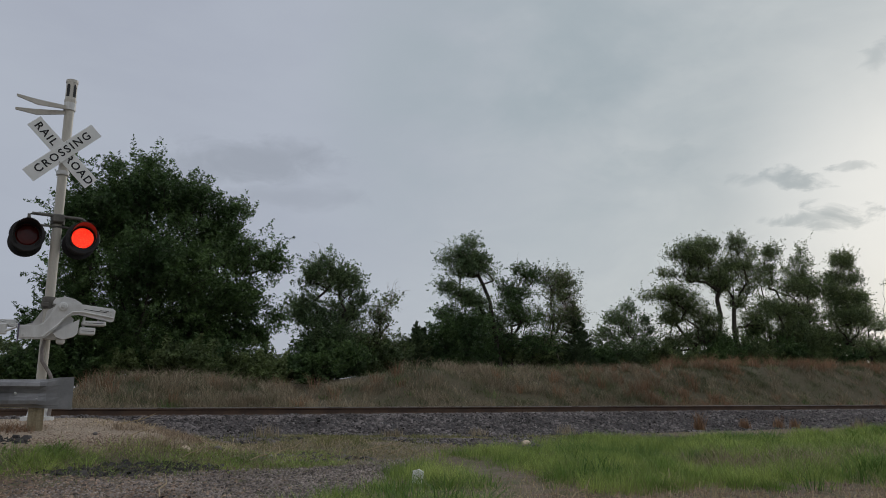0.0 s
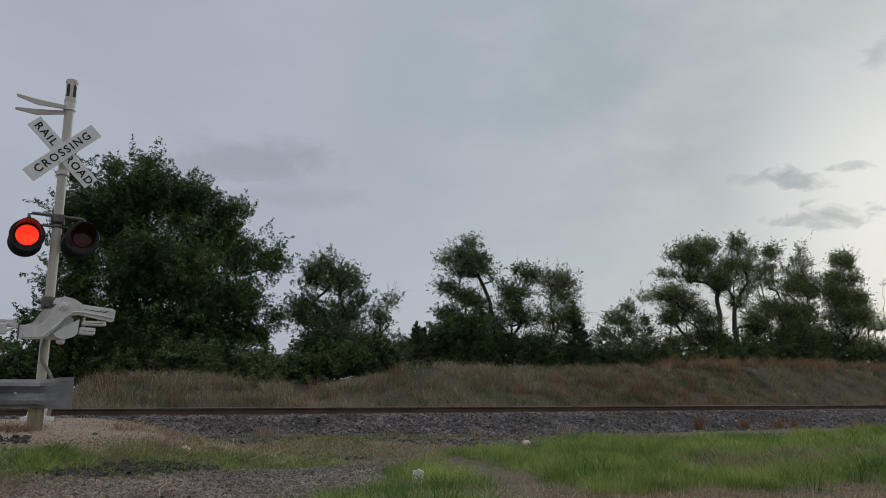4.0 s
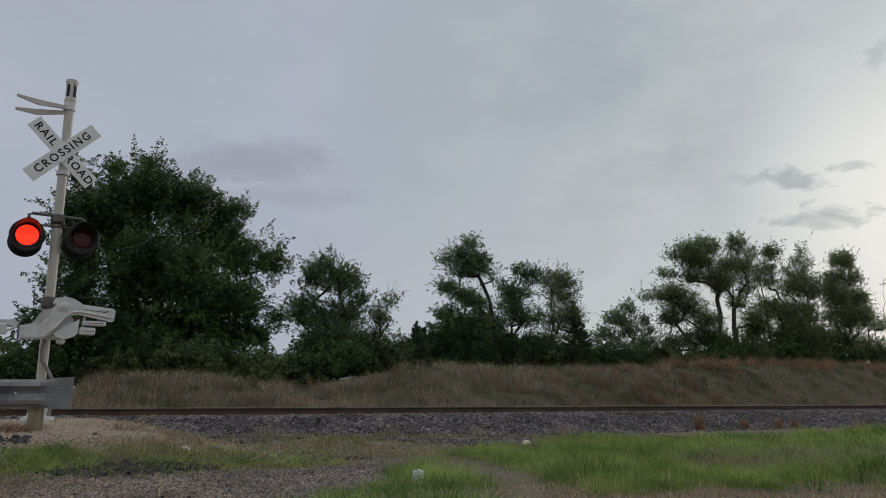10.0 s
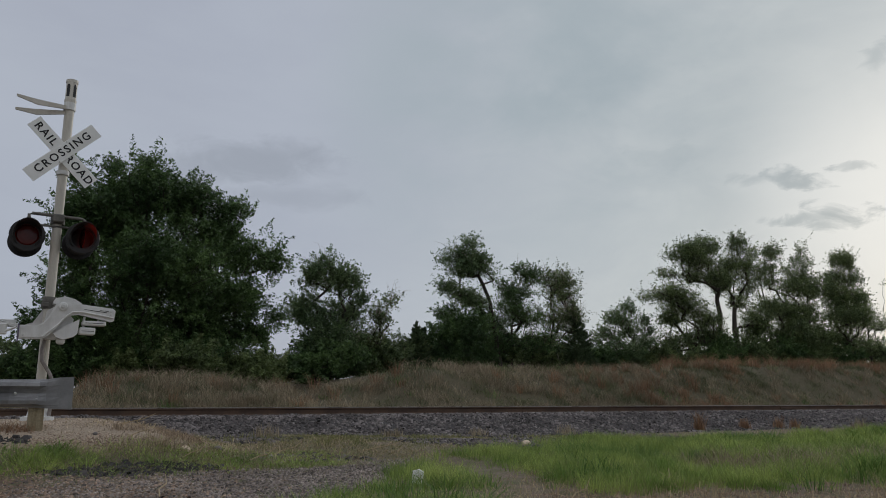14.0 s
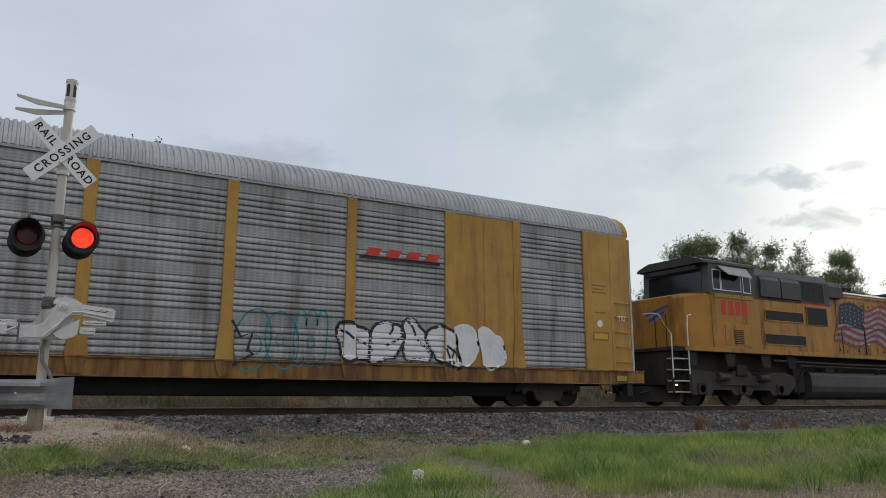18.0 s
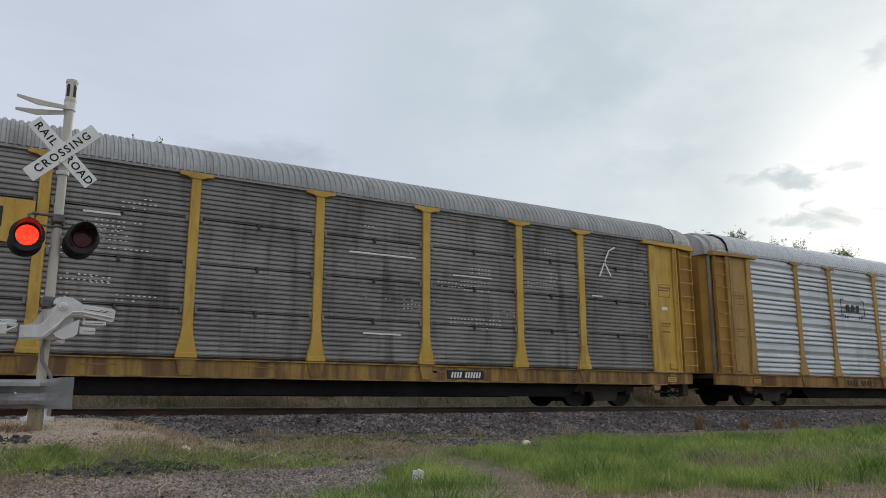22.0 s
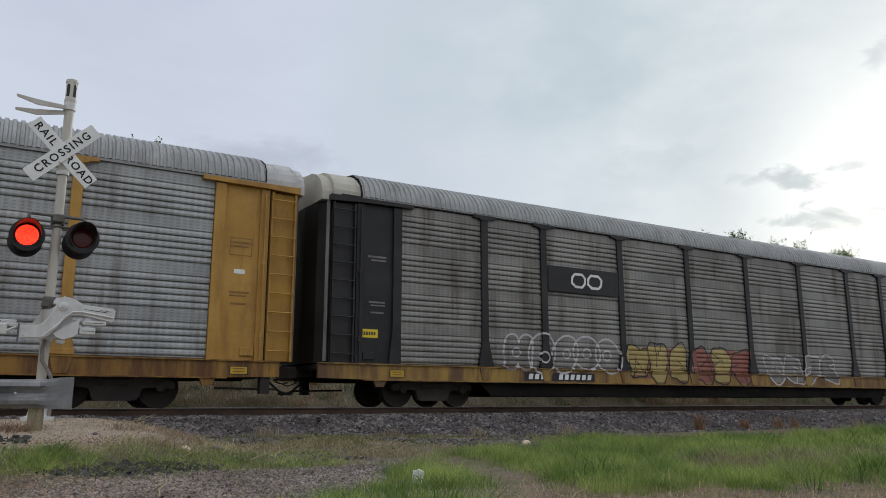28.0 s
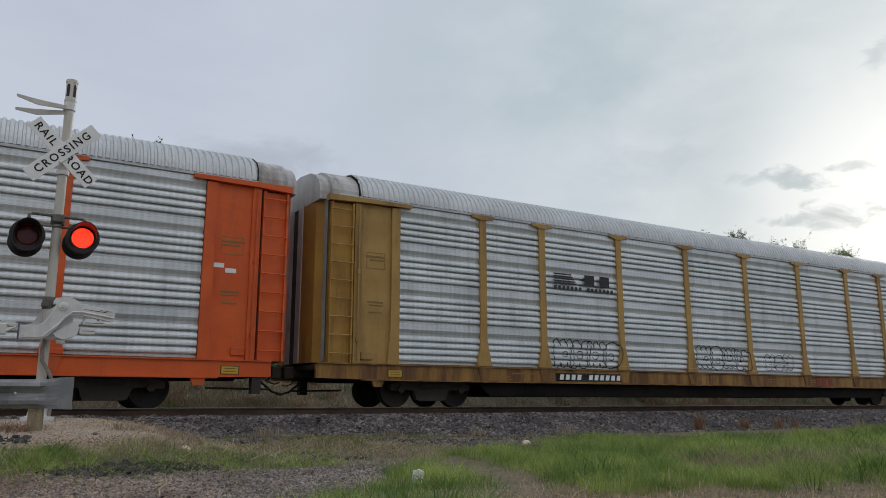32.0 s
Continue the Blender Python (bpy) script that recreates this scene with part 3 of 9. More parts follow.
grass_stuff("dry_grass", gx, gy, 0.05, 0.006, 4.0, M_STRAW, "flattened dry straw on gravel", 56)
gx, gy = tufted(1300, 1.45, 2.45, 9.35, 10.2, 43, lambda x, y: step(wob(x, y, 5.0, 71), -0.5, 0.1), 0.06, 20)
grass_stuff("dry_grass", gx, gy, 0.13, 0.005, 1.4, M_BRUSH, "dry brown weeds at the edge of the gravel mound", 44)
gx, gy = tufted(380, 0.1, 0.75, 10.08, 10.4, 72, lambda x, y: 0 * x + 1, 0.05, 20)
grass_stuff("dry_grass", gx, gy, 0.13, 0.005, 1.0, M_RUSSET, "russet weeds beside the guardrail post", 73)
gx, gy = tufted(4200, -0.6, 1.5, 8.75, 9.4, 74, lambda x, y: step(1.5 - x, 0.0, 1.0), 0.06, 30)
grass_stuff("mixed_grass", gx, gy, 0.115, 0.006, 1.2, M_GRASS, "taller green grass at the foot of the gravel mound", 75, 30)
gx, gy = tufted(2400, 1.6, 5.5, 9.0, 11.6, 76, lambda x, y: 0 * x + 1, 0.3, 4)
grass_stuff("dry_grass", gx, gy, 0.13, 0.006, 2.6, M_STRAW, "pale broken straw strewn over the verge", 77)

rs = np.random.RandomState(50)
kx, ky = 0.3 + 5.5 * rs.rand(34000), 5.2 + 3.8 * rs.rand(34000)
ok = (green_edge(kx, ky) < 0.1) & (left_band(kx, ky) < 0.5) & (kx + 1.1 * wob(kx, ky, 1.7, 26) + rs.normal(0, 0.45, len(kx)) > 0.9)
scatter_stones("gravel", kx[ok], ky[ok], 0.019, M_GRAVEL, "loose grey gravel on the verge", "gravel", 51)
kx, ky = 3 + 11 * rs.rand(9000), 9.0 + 5.4 * rs.rand(9000)
ok = (fresh(kx, ky) < 0.2) & (wob(kx, ky, 1.5, 25) < 0.0)
scatter_stones("gravel", kx[ok], ky[ok], 0.05, M_BALLAST, "scattered ballast stones among dry grass", "gravel", 53)
kx, ky = -1.5 + 5.0 * rs.rand(16000), 9.3 + 4.6 * rs.rand(16000)
ok = kx < 3.2 - 0.6 * wob(kx, ky, 2.0, 28)
scatter_stones("pale_gravel", kx[ok], ky[ok], 0.015, M_PALE, "pale tan gravel mound round the crossing signal", "gravel", 52)
kx, ky = -0.8 + 4.4 * rs.rand(14000), 5.0 + 3.9 * rs.rand(14000)
ok = kx + rs.normal(0, 0.5, len(kx)) < 1.9 + 0.8 * wob(kx, ky, 1.1, 29)
scatter_stones("soil_crumbs", kx[ok], ky[ok], 0.02, M_CRUMB, "reddish brown crumbs of dry soil on the verge", "soil", 55)
kx, ky = 0.95 + 0.5 * rs.normal(0, 1, 2600), 9.52 + 0.17 * rs.normal(0, 1, 2600)
scatter_stones("soil_crumbs", kx, ky, 0.014, M_CRUMB, "reddish soil at the foot of the gravel mound", "soil", 78)
kx, ky = 4.4 + 5 * rs.rand(5000), 3.2 + 2.6 * rs.rand(5000)
ok = fresh(kx, ky) < 0.3
scatter_stones("soil_crumbs", kx[ok], ky[ok], 0.02, M_CRUMB, "reddish brown crumbs of dry soil among straw", "soil", 57)
ka, kr = 6.283 * rs.rand(520), np.sqrt(rs.rand(520))
kx, ky = 1.5 + 0.85 * kr * np.cos(ka) + rs.normal(0, 0.06, 520), 8.68 + 0.17 * kr * np.sin(ka) + rs.normal(0, 0.05, 520)
# these last stones stand in for a shaded gap beside the post
kx, ky = np.append(kx, 0.1 + 0.5 * rs.rand(60)), np.append(ky, 9.62 + 0.25 * rs.rand(60))
scatter_stones("gravel", kx, ky, 0.045, M_DARKSTONE, "dark stones, some for a shaded gap, at the foot of the gravel mound", "gravel", 54)


def bank_places(n, seed, keep):
    rs = np.random.RandomState(seed)
    u = rs.rand(n * 2)
    x, y = -2 + 75 * u ** 1.7, Y_TRACK + 2.7 + 6.2 * rs.rand(n * 2)
    ok = rs.rand(n * 2) < keep(x, y)
    return x[ok][:n], y[ok][:n]


def tufts_at(n, per, seed, keep, spread_):
    x, y = bank_places(n // per, seed, keep)
    rs = np.random.RandomState(seed + 1)
    return (x[:, None] + rs.normal(0, spread_, (len(x), per))).ravel(), (y[:, None] + rs.normal(0, spread_, (len(y), per))).ravel()


def gaps(x, y):
    """Bare and trodden places between the bunches."""
    return step(wob(x, y, 2.3, 36) + 0.6 * wob(x, y, 5.1, 37), -0.34, 0.0)


gx, gy = tufts_at(84000, 52, 61, lambda x, y: gaps(x, y) * step(wob(x, y, 0.8, 29), -0.15, 0.25) * (0.05 + 0.95 * step(x, 15, 34)), 0.09)
grass_stuff("russet_grass", gx, gy, 0.50, 0.013, 0.6, M_RUSSET, "tall russet bunch grass on the earth bank", 62, 52)
gx, gy = tufts_at(92000, 36, 63, lambda x, y: gaps(x, y) * (0.42 + 0.5 * step(wob(x, y, 0.7, 30), -0.1, 0.3)) * (1.0 - 0.55 * step(x, 24, 38)), 0.11)
grass_stuff("tan_grass", gx, gy, 0.40, 0.012, 1.1, M_TAN, "dry tan bunch grass on the earth bank", 64, 36)
gx, gy = tufts_at(84000, 30, 65, lambda x, y: (0.35 + 0.6 * step(wob(x, y, 0.9, 31), -0.05, 0.3)) * (0.45 + 0.55 * step(x, 9, 18)), 0.13)
grass_stuff("grey_green_grass", gx, gy, 0.26, 0.012, 1.3, M_SAGE, "grey-green grass on the earth bank", 66, 30)
gx, gy = tufts_at(9000, 30, 67, lambda x, y: step(wob(x, y, 1.9, 38), 0.1, 0.4) * (0.3 + 0.7 * step(x, 12, 20)), 0.12)
grass_stuff("green_clumps", gx, gy, 0.32, 0.012, 1.2, M_GRASSK, "dark green weeds low on the earth bank", 68, 30)


def tuft(x, y, h, n, material, label, seed, spread_=0.07):
    rs = np.random.RandomState(seed)
    v, f = blades(x + rs.normal(0, spread_, n), y + rs.normal(0, spread_, n), h, 0.012, 0.5, seed)
    tagged(link("weed_tuft", array_mesh("weed_tuft", v, f), material), label, "weed", "weeds on the ballast", "stuff")


for k, (wx, wy, wh) in enumerate(((17.0, 14.6, 0.5), (20.3, 14.5, 0.36), (19.0, 14.7, 0.3), (20.9, 14.4, 0.3))):
    tuft(wx, wy, wh, 130, M_RUSSET, "russet weed tuft growing in the ballast", 80 + k)
for k, (wx, wy, wh) in enumerate(((4.4, 13.2, 0.25), (9.5, 14.2, 0.22), (7.2, 13.8, 0.18), (12.2, 14.5, 0.25), (22.5, 13.4, 0.35))):
    tuft(wx, wy, wh, 90, M_TAN, "dry tan weed tuft at the foot of the ballast", 90 + k, 0.12)


def make_litter():
    z = float(land(3.93, 6.99))
    c = thing("drink_carton", "crumpled white carton lying in the grass", "litter", pose(3.93, 6.99, z + 0.06, 0, 0, -35))
    part("carton_body", Shape().prism([(-0.055, -0.06), (0.05, -0.065), (0.058, 0.05), (0.01, 0.075), (-0.05, 0.06)], "y", -0.035, 0.035), M_SIGNW, c)
    part("carton_band", Shape().box(-0.05, 0.05, -0.038, -0.0355, -0.03, -0.022).box(-0.05, 0.05, -0.038, -0.0355, 0.01, 0.016), M_GUARD, c, "grey printed bands")
    for k, (x, y, s, mt, lab) in enumerate(((2.16, 9.34, 0.055, M_PALE, "pale rock on the verge"), (2.61, 9.62, 0.055, M_BALLAST, "dark rock on the verge"), (1.25, 9.85, 0.03, M_BALLAST, "dark rock on the gravel mound"), (7.9, 10.4, 0.08, M_PALE, "pale rock at the grass edge"))):
        rs = np.random.RandomState(70 + k)
        bm = bmesh.new()
        bmesh.ops.create_icosphere(bm, subdivisions=2, radius=s)
        for v in bm.verts:
            v.co *= float(1 + 0.22 * noise.noise(v.co * 14 + Vector((k, 0, 0))))
            v.co.z *= 0.7
        me = bpy.data.meshes.new("rock")
        bm.to_mesh(me)
        bm.free()
        tagged(link("rock", me, mt, m=pose(x, y, float(land(x, y)) + s * 0.35, 0, 0, 40 * k)), lab, "rock")
    for k, (x, y, a, l) in enumerate(((2.74, 9.58, 55, 0.4), (2.98, 9.08, 15, 0.42), (2.2, 9.05, 10, 0.3), (1.75, 9.75, 20, 0.35), (1.75, 10.4, -12, 0.5), (3.3, 9.4, 60, 0.3), (3.6, 9.9, 10, 0.45), (4.7, 5.4, 20, 0.4), (5.0, 9.9, -20, 0.6), (6.0, 5.6, 30, 0.35), (1.5, 7.2, 70, 0.4))):
        st = Shape().tube([(-l / 2, 0, 0.01), (-l * 0.1, 0.03, 0.06), (l * 0.2, -0.01, 0.09), (l / 2, 0.02, 0.16)], [0.006, 0.006, 0.005, 0.003], 5).tube([(l * 0.1, 0, 0.08), (l * 0.25, 0.1, 0.14)], [0.004, 0.002], 4)
        ob = link("dry_stalk", st.mesh("dry_stalk"), M_STRAW, m=pose(x, y, float(land(x, y)), 0, 0, a))
        tagged(ob, "dry broken plant stalk lying on the verge", "stalk", "dry stalks")


make_litter()
# ---------------------------------------------------------------- trees
def grow(seed, ragged, lobes, clumps, lean=(0, 0)):
    """Clump centres in a union of uneven lobes (dx, dy, z, rx, ry, rz) and the limbs that reach them."""
    rs = np.random.RandomState(seed)
    vol = np.array([l[3] * l[4] * l[5] for l in lobes]) ** 0.75
    pts = []
    for k in rs.choice(len(lobes), clumps, p=vol / vol.sum()):
        dx, dy, z, rx, ry, rz = lobes[k]
        d = rs.normal(size=3)
        d /= np.linalg.norm(d)
        # the outline swells and sinks from place to place, and a few sprays stand out of it
        edge = Vector((dx + d[0] * rx, dy + d[1] * ry, z + d[2] * rz))
        swell = 0.90 + 0.42 * noise.noise(edge * 1.25 + Vector((0, seed, 0)))
        r = rs.rand() ** 0.42 * swell * (0.72 + 0.28 * rs.rand())
        if rs.rand() < 0.10:
            r *= 1.10 + 0.30 * rs.rand()
        q = Vector((dx + d[0] * rx * r, dy + d[1] * ry * r, z + d[2] * rz * r))
        gap = 0.6 * noise.noise(q * ragged[0] + Vector((seed, 0, 0))) + 0.5 * noise.noise(q * (2.6 * ragged[0]) + Vector((0, 0, seed)))
        if gap > ragged[1]:
            pts.append(tuple(q))
    pts = np.array(pts)
    pts = pts[pts[:, 2] > 0.5]
    top = max(l[2] for l in lobes)
    nodes, parent = [np.array((0, 0, -0.3))], [-1]
    for k in range(1, 7):
        f = k / 6
        nodes.append(np.array((lean[0] * f ** 1.5 + rs.normal(0, 0.08), lean[1] * f ** 1.5, top * 0.72 * f)))
        parent.append(k - 1)
    order = np.argsort(np.linalg.norm(pts * (1, 1, 0.6), axis=1))
    for i in order:
        p = pts[i]
        arr = np.array(nodes)
        cost = np.linalg.norm(arr - p, axis=1) + 1.2 * np.clip(arr[:, 2] - p[2] + 0.25, 0, 9)
        cost[0] += 50
        j = int(np.argmin(cost))
        a = arr[j]
        n = max(1, int(np.linalg.norm(p - a) / 0.5))
        for s in range(1, n + 1):
            q = a + (p - a) * s / n
            if s < n:
                q = q + rs.normal(0, 0.07, 3) + np.array((0, 0, -0.10 * math.sin(math.pi * s / n)))
            nodes.append(q)
            parent.append(j if s == 1 else len(nodes) - 2)
    return np.array(nodes), parent, pts


def make_tree(x, y, seed, lobes, clumps, leaves, leaf, material, label, trunk=0.2, spread_=0.42, lean=(0, 0), bare=0, ragged=(0.75, -0.16)):
    base = pose(x, y, float(land(x, y)))
    tree = thing("tree", label, "tree", base, "trees behind the bank")
    nodes, parent, pts = grow(seed, ragged, lobes, clumps, lean)
    load = np.ones(len(nodes))
    for i in range(len(nodes) - 1, 0, -1):
        load[parent[i]] += load[i]
    rad = np.clip(trunk * (load / load[0]) ** 0.53, 0.011, None)
    sh = Shape()
    for i in range(1, len(nodes)):
        j = parent[i]
        sh.tube([nodes[j], nodes[i]], [min(rad[j], rad[i] * 1.35), rad[i]], 7 if rad[i] > 0.05 else 4, False)
    me = bpy.data.meshes.new("trunk")
    me.from_pydata(sh.v, [], sh.f)
    link("trunk", me, M_BARK, tree, smooth=True)
    rs = np.random.RandomState(seed + 1)
    size = 0.5 + 0.9 * rs.rand(len(pts)) ** 1.5
    # each clump is a handful of sprigs, with the leaves set close along their twigs
    per = 6
    mid = np.average(pts, axis=0)
    way = np.repeat((pts - mid) * (1, 1, 0.5) / (0.3 + np.linalg.norm(pts - mid, axis=1))[:, None], per, axis=0) + (0, 0, 0.55) + rs.normal(0, 0.62, (len(pts) * per, 3))
    way /= np.linalg.norm(way, axis=1)[:, None]
    reach = np.repeat(size, per) * spread_ * (0.8 + 2.3 * rs.rand(len(way)) ** 2.2)
    root = np.repeat(pts, per, axis=0) + rs.normal(0, 0.8 * spread_, way.shape) * np.repeat(size, per)[:, None]
    n = leaves
    k = rs.choice(len(way), n, p=reach / reach.sum())
    along = rs.rand(n)
    c = root[k] + way[k] * (along * reach[k])[:, None] + np.clip(rs.normal(0, 1, (n, 3)), -1.6, 1.6) * (spread_ * (0.36 - 0.24 * along))[:, None]
    nrm = rs.normal(0, 0.8, (n, 3)) + (0, 0, 0.9)
    nrm /= np.linalg.norm(nrm, axis=1)[:, None]
    a = np.cross(nrm, rs.normal(0, 1, (n, 3)))
    a /= np.linalg.norm(a, axis=1)[:, None]
    b = np.cross(nrm, a)
    ln = (leaf * (0.6 + 0.8 * rs.rand(n)))[:, None]
    wd = ln * 0.5
    v = np.stack([c - a * ln * 0.55, c + a * ln * 0.4 + b * wd * 0.5 + nrm * ln * 0.1, c + a * ln * 0.4 - b * wd * 0.5], 1)
    v[:, :, 2] = np.maximum(v[:, :, 2], 0.05)
    link("crown", array_mesh("crown", v.reshape(-1, 3), np.arange(3 * n).reshape(-1, 3)), material, tree)
    if bare:
        tw = Shape()
        for i in rs.choice(len(pts), bare):
            p = Vector(pts[i])
            for _ in range(3):
                d = Vector(rs.normal(0, 0.5, 3)) + Vector((0.45 * np.sign(p.x), 0, 0.9))
                d.normalize()
                q = p + d * float(0.4 + 0.7 * rs.rand())
                tip = q + (d + Vector((0.5 * np.sign(p.x), 0, -0.5))) * 0.25
                tw.tube([p, p + (q - p) * 0.5 + Vector(rs.normal(0, 0.05, 3)), q, tip], [0.012, 0.009, 0.006, 0.003], 3, False)
        me = bpy.data.meshes.new("bare_growth")
        me.from_pydata(tw.v, [], tw.f)
        tagged(link("bare_growth", me, M_TWIG, tree), "leafless grey twigs", kind="stuff")
    return tree


def make_conifer(x, y, h, seed):
    tree = thing("conifer", "small dark green pointed juniper behind the bank", "tree", pose(x, y, float(land(x, y))), "trees behind the bank")
    part("trunk", Shape().tube([(0, 0, -0.2), (0, 0, h)], [0.07, 0.01], 6), M_BARK, tree)
    rs = np.random.RandomState(seed)
    # boughs in loose whorls, each rising a little to its tip and set with needles
    boughs, per = 150, 90
    z = h * (0.03 + 0.95 * rs.rand(boughs) ** 1.25)
    long = (0.05 + 0.36 * (h - z)) * (0.65 + 0.45 * rs.rand(boughs))
    a = rs.rand(boughs) * 6.283
    n = boughs * per
    k = np.repeat(np.arange(boughs), per)
    along = rs.rand(n) ** 0.8
    out = np.stack([np.cos(a[k]), np.sin(a[k]), 0.18 + 0.25 * along], 1)
    c = out * (along * long[k])[:, None] + np.stack([0 * along, 0 * along, z[k]], 1) + rs.normal(0, 1, (n, 3)) * (0.012 + 0.075 * (1 - along) * np.minimum(1, long[k]))[:, None]
    d = out * 0.06 + rs.normal(0, 0.035, (n, 3))
    s = np.cross(d, rs.normal(0, 1, (n, 3)))
    s = s / np.linalg.norm(s, axis=1)[:, None] * 0.024
    v = np.stack([c - d, c + s, c + d, c - s], 1)
    link("crown", array_mesh("crown", v.reshape(-1, 3), np.arange(4 * n).reshape(-1, 4)), M_NEEDLE, tree)


# the large elm
make_tree(6.4, 33.5, 101, [(-1.04, -0.55, 7.93, 1.9, 1.57, 1.41), (-2.2, -0.21, 6.92, 2.12, 1.84, 1.76), (0.72, 0.17, 7.86, 1.79, 1.45, 1.26), (2.59, 0.37, 7.72, 0.99, 1.07, 1.26), (-3.41, -0.37, 6.02, 1.19, 1.58, 2.13), (3.08, 0, 5.84, 1.69, 1.34, 1.13),
                            (4.71, 0.17, 5.67, 0.92, 0.72, 0.6), (-0.46, -0.89, 4.64, 3.24, 2.55, 2.13), (2.93, -0.17, 3.8, 2.06, 1.48, 1.05), (-3.38, 0.16, 3.31, 1.17, 1.33, 1.63), (-4.66, 0.18, 2.46, 0.58, 0.51, 0.5), (-1.62, -0.51, 2.29, 3.19, 2.17, 1.38),
                            (3.51, 0, 2.36, 1.21, 0.96, 0.8), (1.81, 0.38, 1.99, 2.18, 1.61, 1.21), (0.45, -0.78, 1.27, 3.91, 2.24, 0.8), (-3.58, -0.06, 8.57, 0.58, 0.5, 0.45), (-0.99, 0.06, 9.34, 0.42, 0.5, 0.4), (-2.15, 0.17, 9.12, 0.41, 0.5, 0.28),
                            (-3.23, -0.3, 1.57, 1.5, 1.29, 1.21), (4.82, 0, 3.11, 0.54, 0.5, 0.33), (1.73, 0.28, 6.52, 1.4, 1.2, 1.13), (1.5, -0.5, 3.19, 1.77, 1.44, 1.26)],
          3146, 278700, 0.125, M_LEAF, "large dense dark green elm with several limbs", 0.38, 0.27, (0, 0), 0, (0.9, -0.38))
# the pair beside it
make_tree(14.7, 35, 102, [(-0.83, -0.36, 5.02, 1.15, 1.02, 1.12), (0.75, -0.11, 4.87, 1.13, 0.97, 1.03), (-1.21, 0.1, 3.28, 0.93, 0.85, 0.97), (0.58, 0.38, 3.24, 1.46, 1.09, 0.97), (-0.13, -0.33, 1.93, 2.03, 1.42, 1.12), (-0.25, 0, 0.88, 2.28, 1.34, 0.71),
                            (1.71, 0.12, 4.03, 0.47, 0.5, 0.47)],
          672, 46800, 0.12, M_LEAF2, "grey-green elm with an open crown", 0.18, 0.25, (0, 0), 20, (0.8, -0.3))
make_tree(16.9, 35.2, 103, [(0.96, -0.17, 3.99, 0.75, 0.5, 0.33), (0.45, -0.07, 3.14, 0.74, 0.58, 0.55), (0.06, 0.1, 1.93, 1.01, 0.84, 0.85), (0.24, 0.36, 0.96, 1.63, 1.03, 0.67)],
          191, 7400, 0.12, M_LEAF3, "leaning half-bare elm with thin foliage", 0.15, 0.24, (0.9, 0), 60, (0.9, -0.22))
make_tree(19.6, 36.5, 104, [(-0.33, -0.28, 1.91, 1.17, 0.79, 0.58), (0.47, -0.07, 1.74, 0.96, 0.63, 0.45), (0.03, 0.13, 1.1, 1.97, 1.15, 0.58)],
          147, 10900, 0.125, M_LEAF3, "low bushy green tree behind the bank", 0.1, 0.25, (0, 0), 0, (0.8, -0.3))
# the tall open one with the leaning plume, and its neighbours
make_tree(26.4, 37, 105, [(-2.26, -0.22, 7.81, 0.91, 0.63, 0.5), (-2.46, -0.11, 7.12, 1.35, 0.93, 0.71), (-1.59, 0.09, 6.72, 1.01, 0.81, 0.78), (-3.67, 0.17, 6.87, 0.44, 0.5, 0.42), (-2.82, -0.19, 6.37, 1.34, 0.83, 0.5), (-0.7, 0, 6.1, 0.51, 0.5, 0.32),
                            (-3.52, 0.15, 5.19, 0.96, 0.62, 0.42), (-2.63, -0.22, 4.84, 1.07, 0.64, 0.35), (-1.93, -0.07, 4.59, 1.08, 0.63, 0.32), (-1.13, 0.06, 4.1, 0.83, 0.53, 0.35), (-0.09, 0.17, 3.31, 0.56, 0.5, 0.5)],
          642, 28200, 0.11, M_LEAF2, "tall open elm with a leaning leafy plume", 0.15, 0.25, (-1.2, 0), 8, (1.5, -0.14))
make_tree(23, 36.8, 106, [(0.43, -0.47, 2.95, 1.92, 1.35, 1.09), (-0.51, -0.15, 2.27, 1.79, 1.29, 1.09), (1.59, 0.15, 2.01, 1.52, 1.26, 1.29), (-0.44, 0.19, 3.8, 0.86, 0.54, 0.34), (-0.14, -0.32, 1.19, 2.39, 1.38, 0.68), (-1.47, 0, 1.94, 0.75, 0.73, 0.88)],
          530, 49200, 0.12, M_LEAF, "round bushy green tree behind the bank", 0.14, 0.25, (0, 0), 0, (0.8, -0.4))
make_tree(27.4, 37.2, 107, [(-0.53, -0.24, 5.29, 0.81, 0.69, 0.72), (1.29, -0.1, 6.34, 1.1, 0.82, 0.72), (0.39, 0.06, 6.66, 0.34, 0.5, 0.36), (0.61, 0.3, 5.17, 1.28, 0.87, 0.65), (-0.26, -0.21, 4.14, 1.3, 0.91, 0.72), (0.88, 0, 3.78, 1.38, 0.97, 0.79),
                            (-0.59, 0.27, 2.37, 1.42, 1.16, 1.15), (1.26, -0.44, 2.04, 1.67, 1.27, 1.15), (-2.01, -0.08, 3.29, 0.78, 0.68, 0.72)],
          937, 33200, 0.11, M_LEAF, "slender dark green elm with two stems", 0.17, 0.22, (0, 0), 25, (1.4, -0.12))
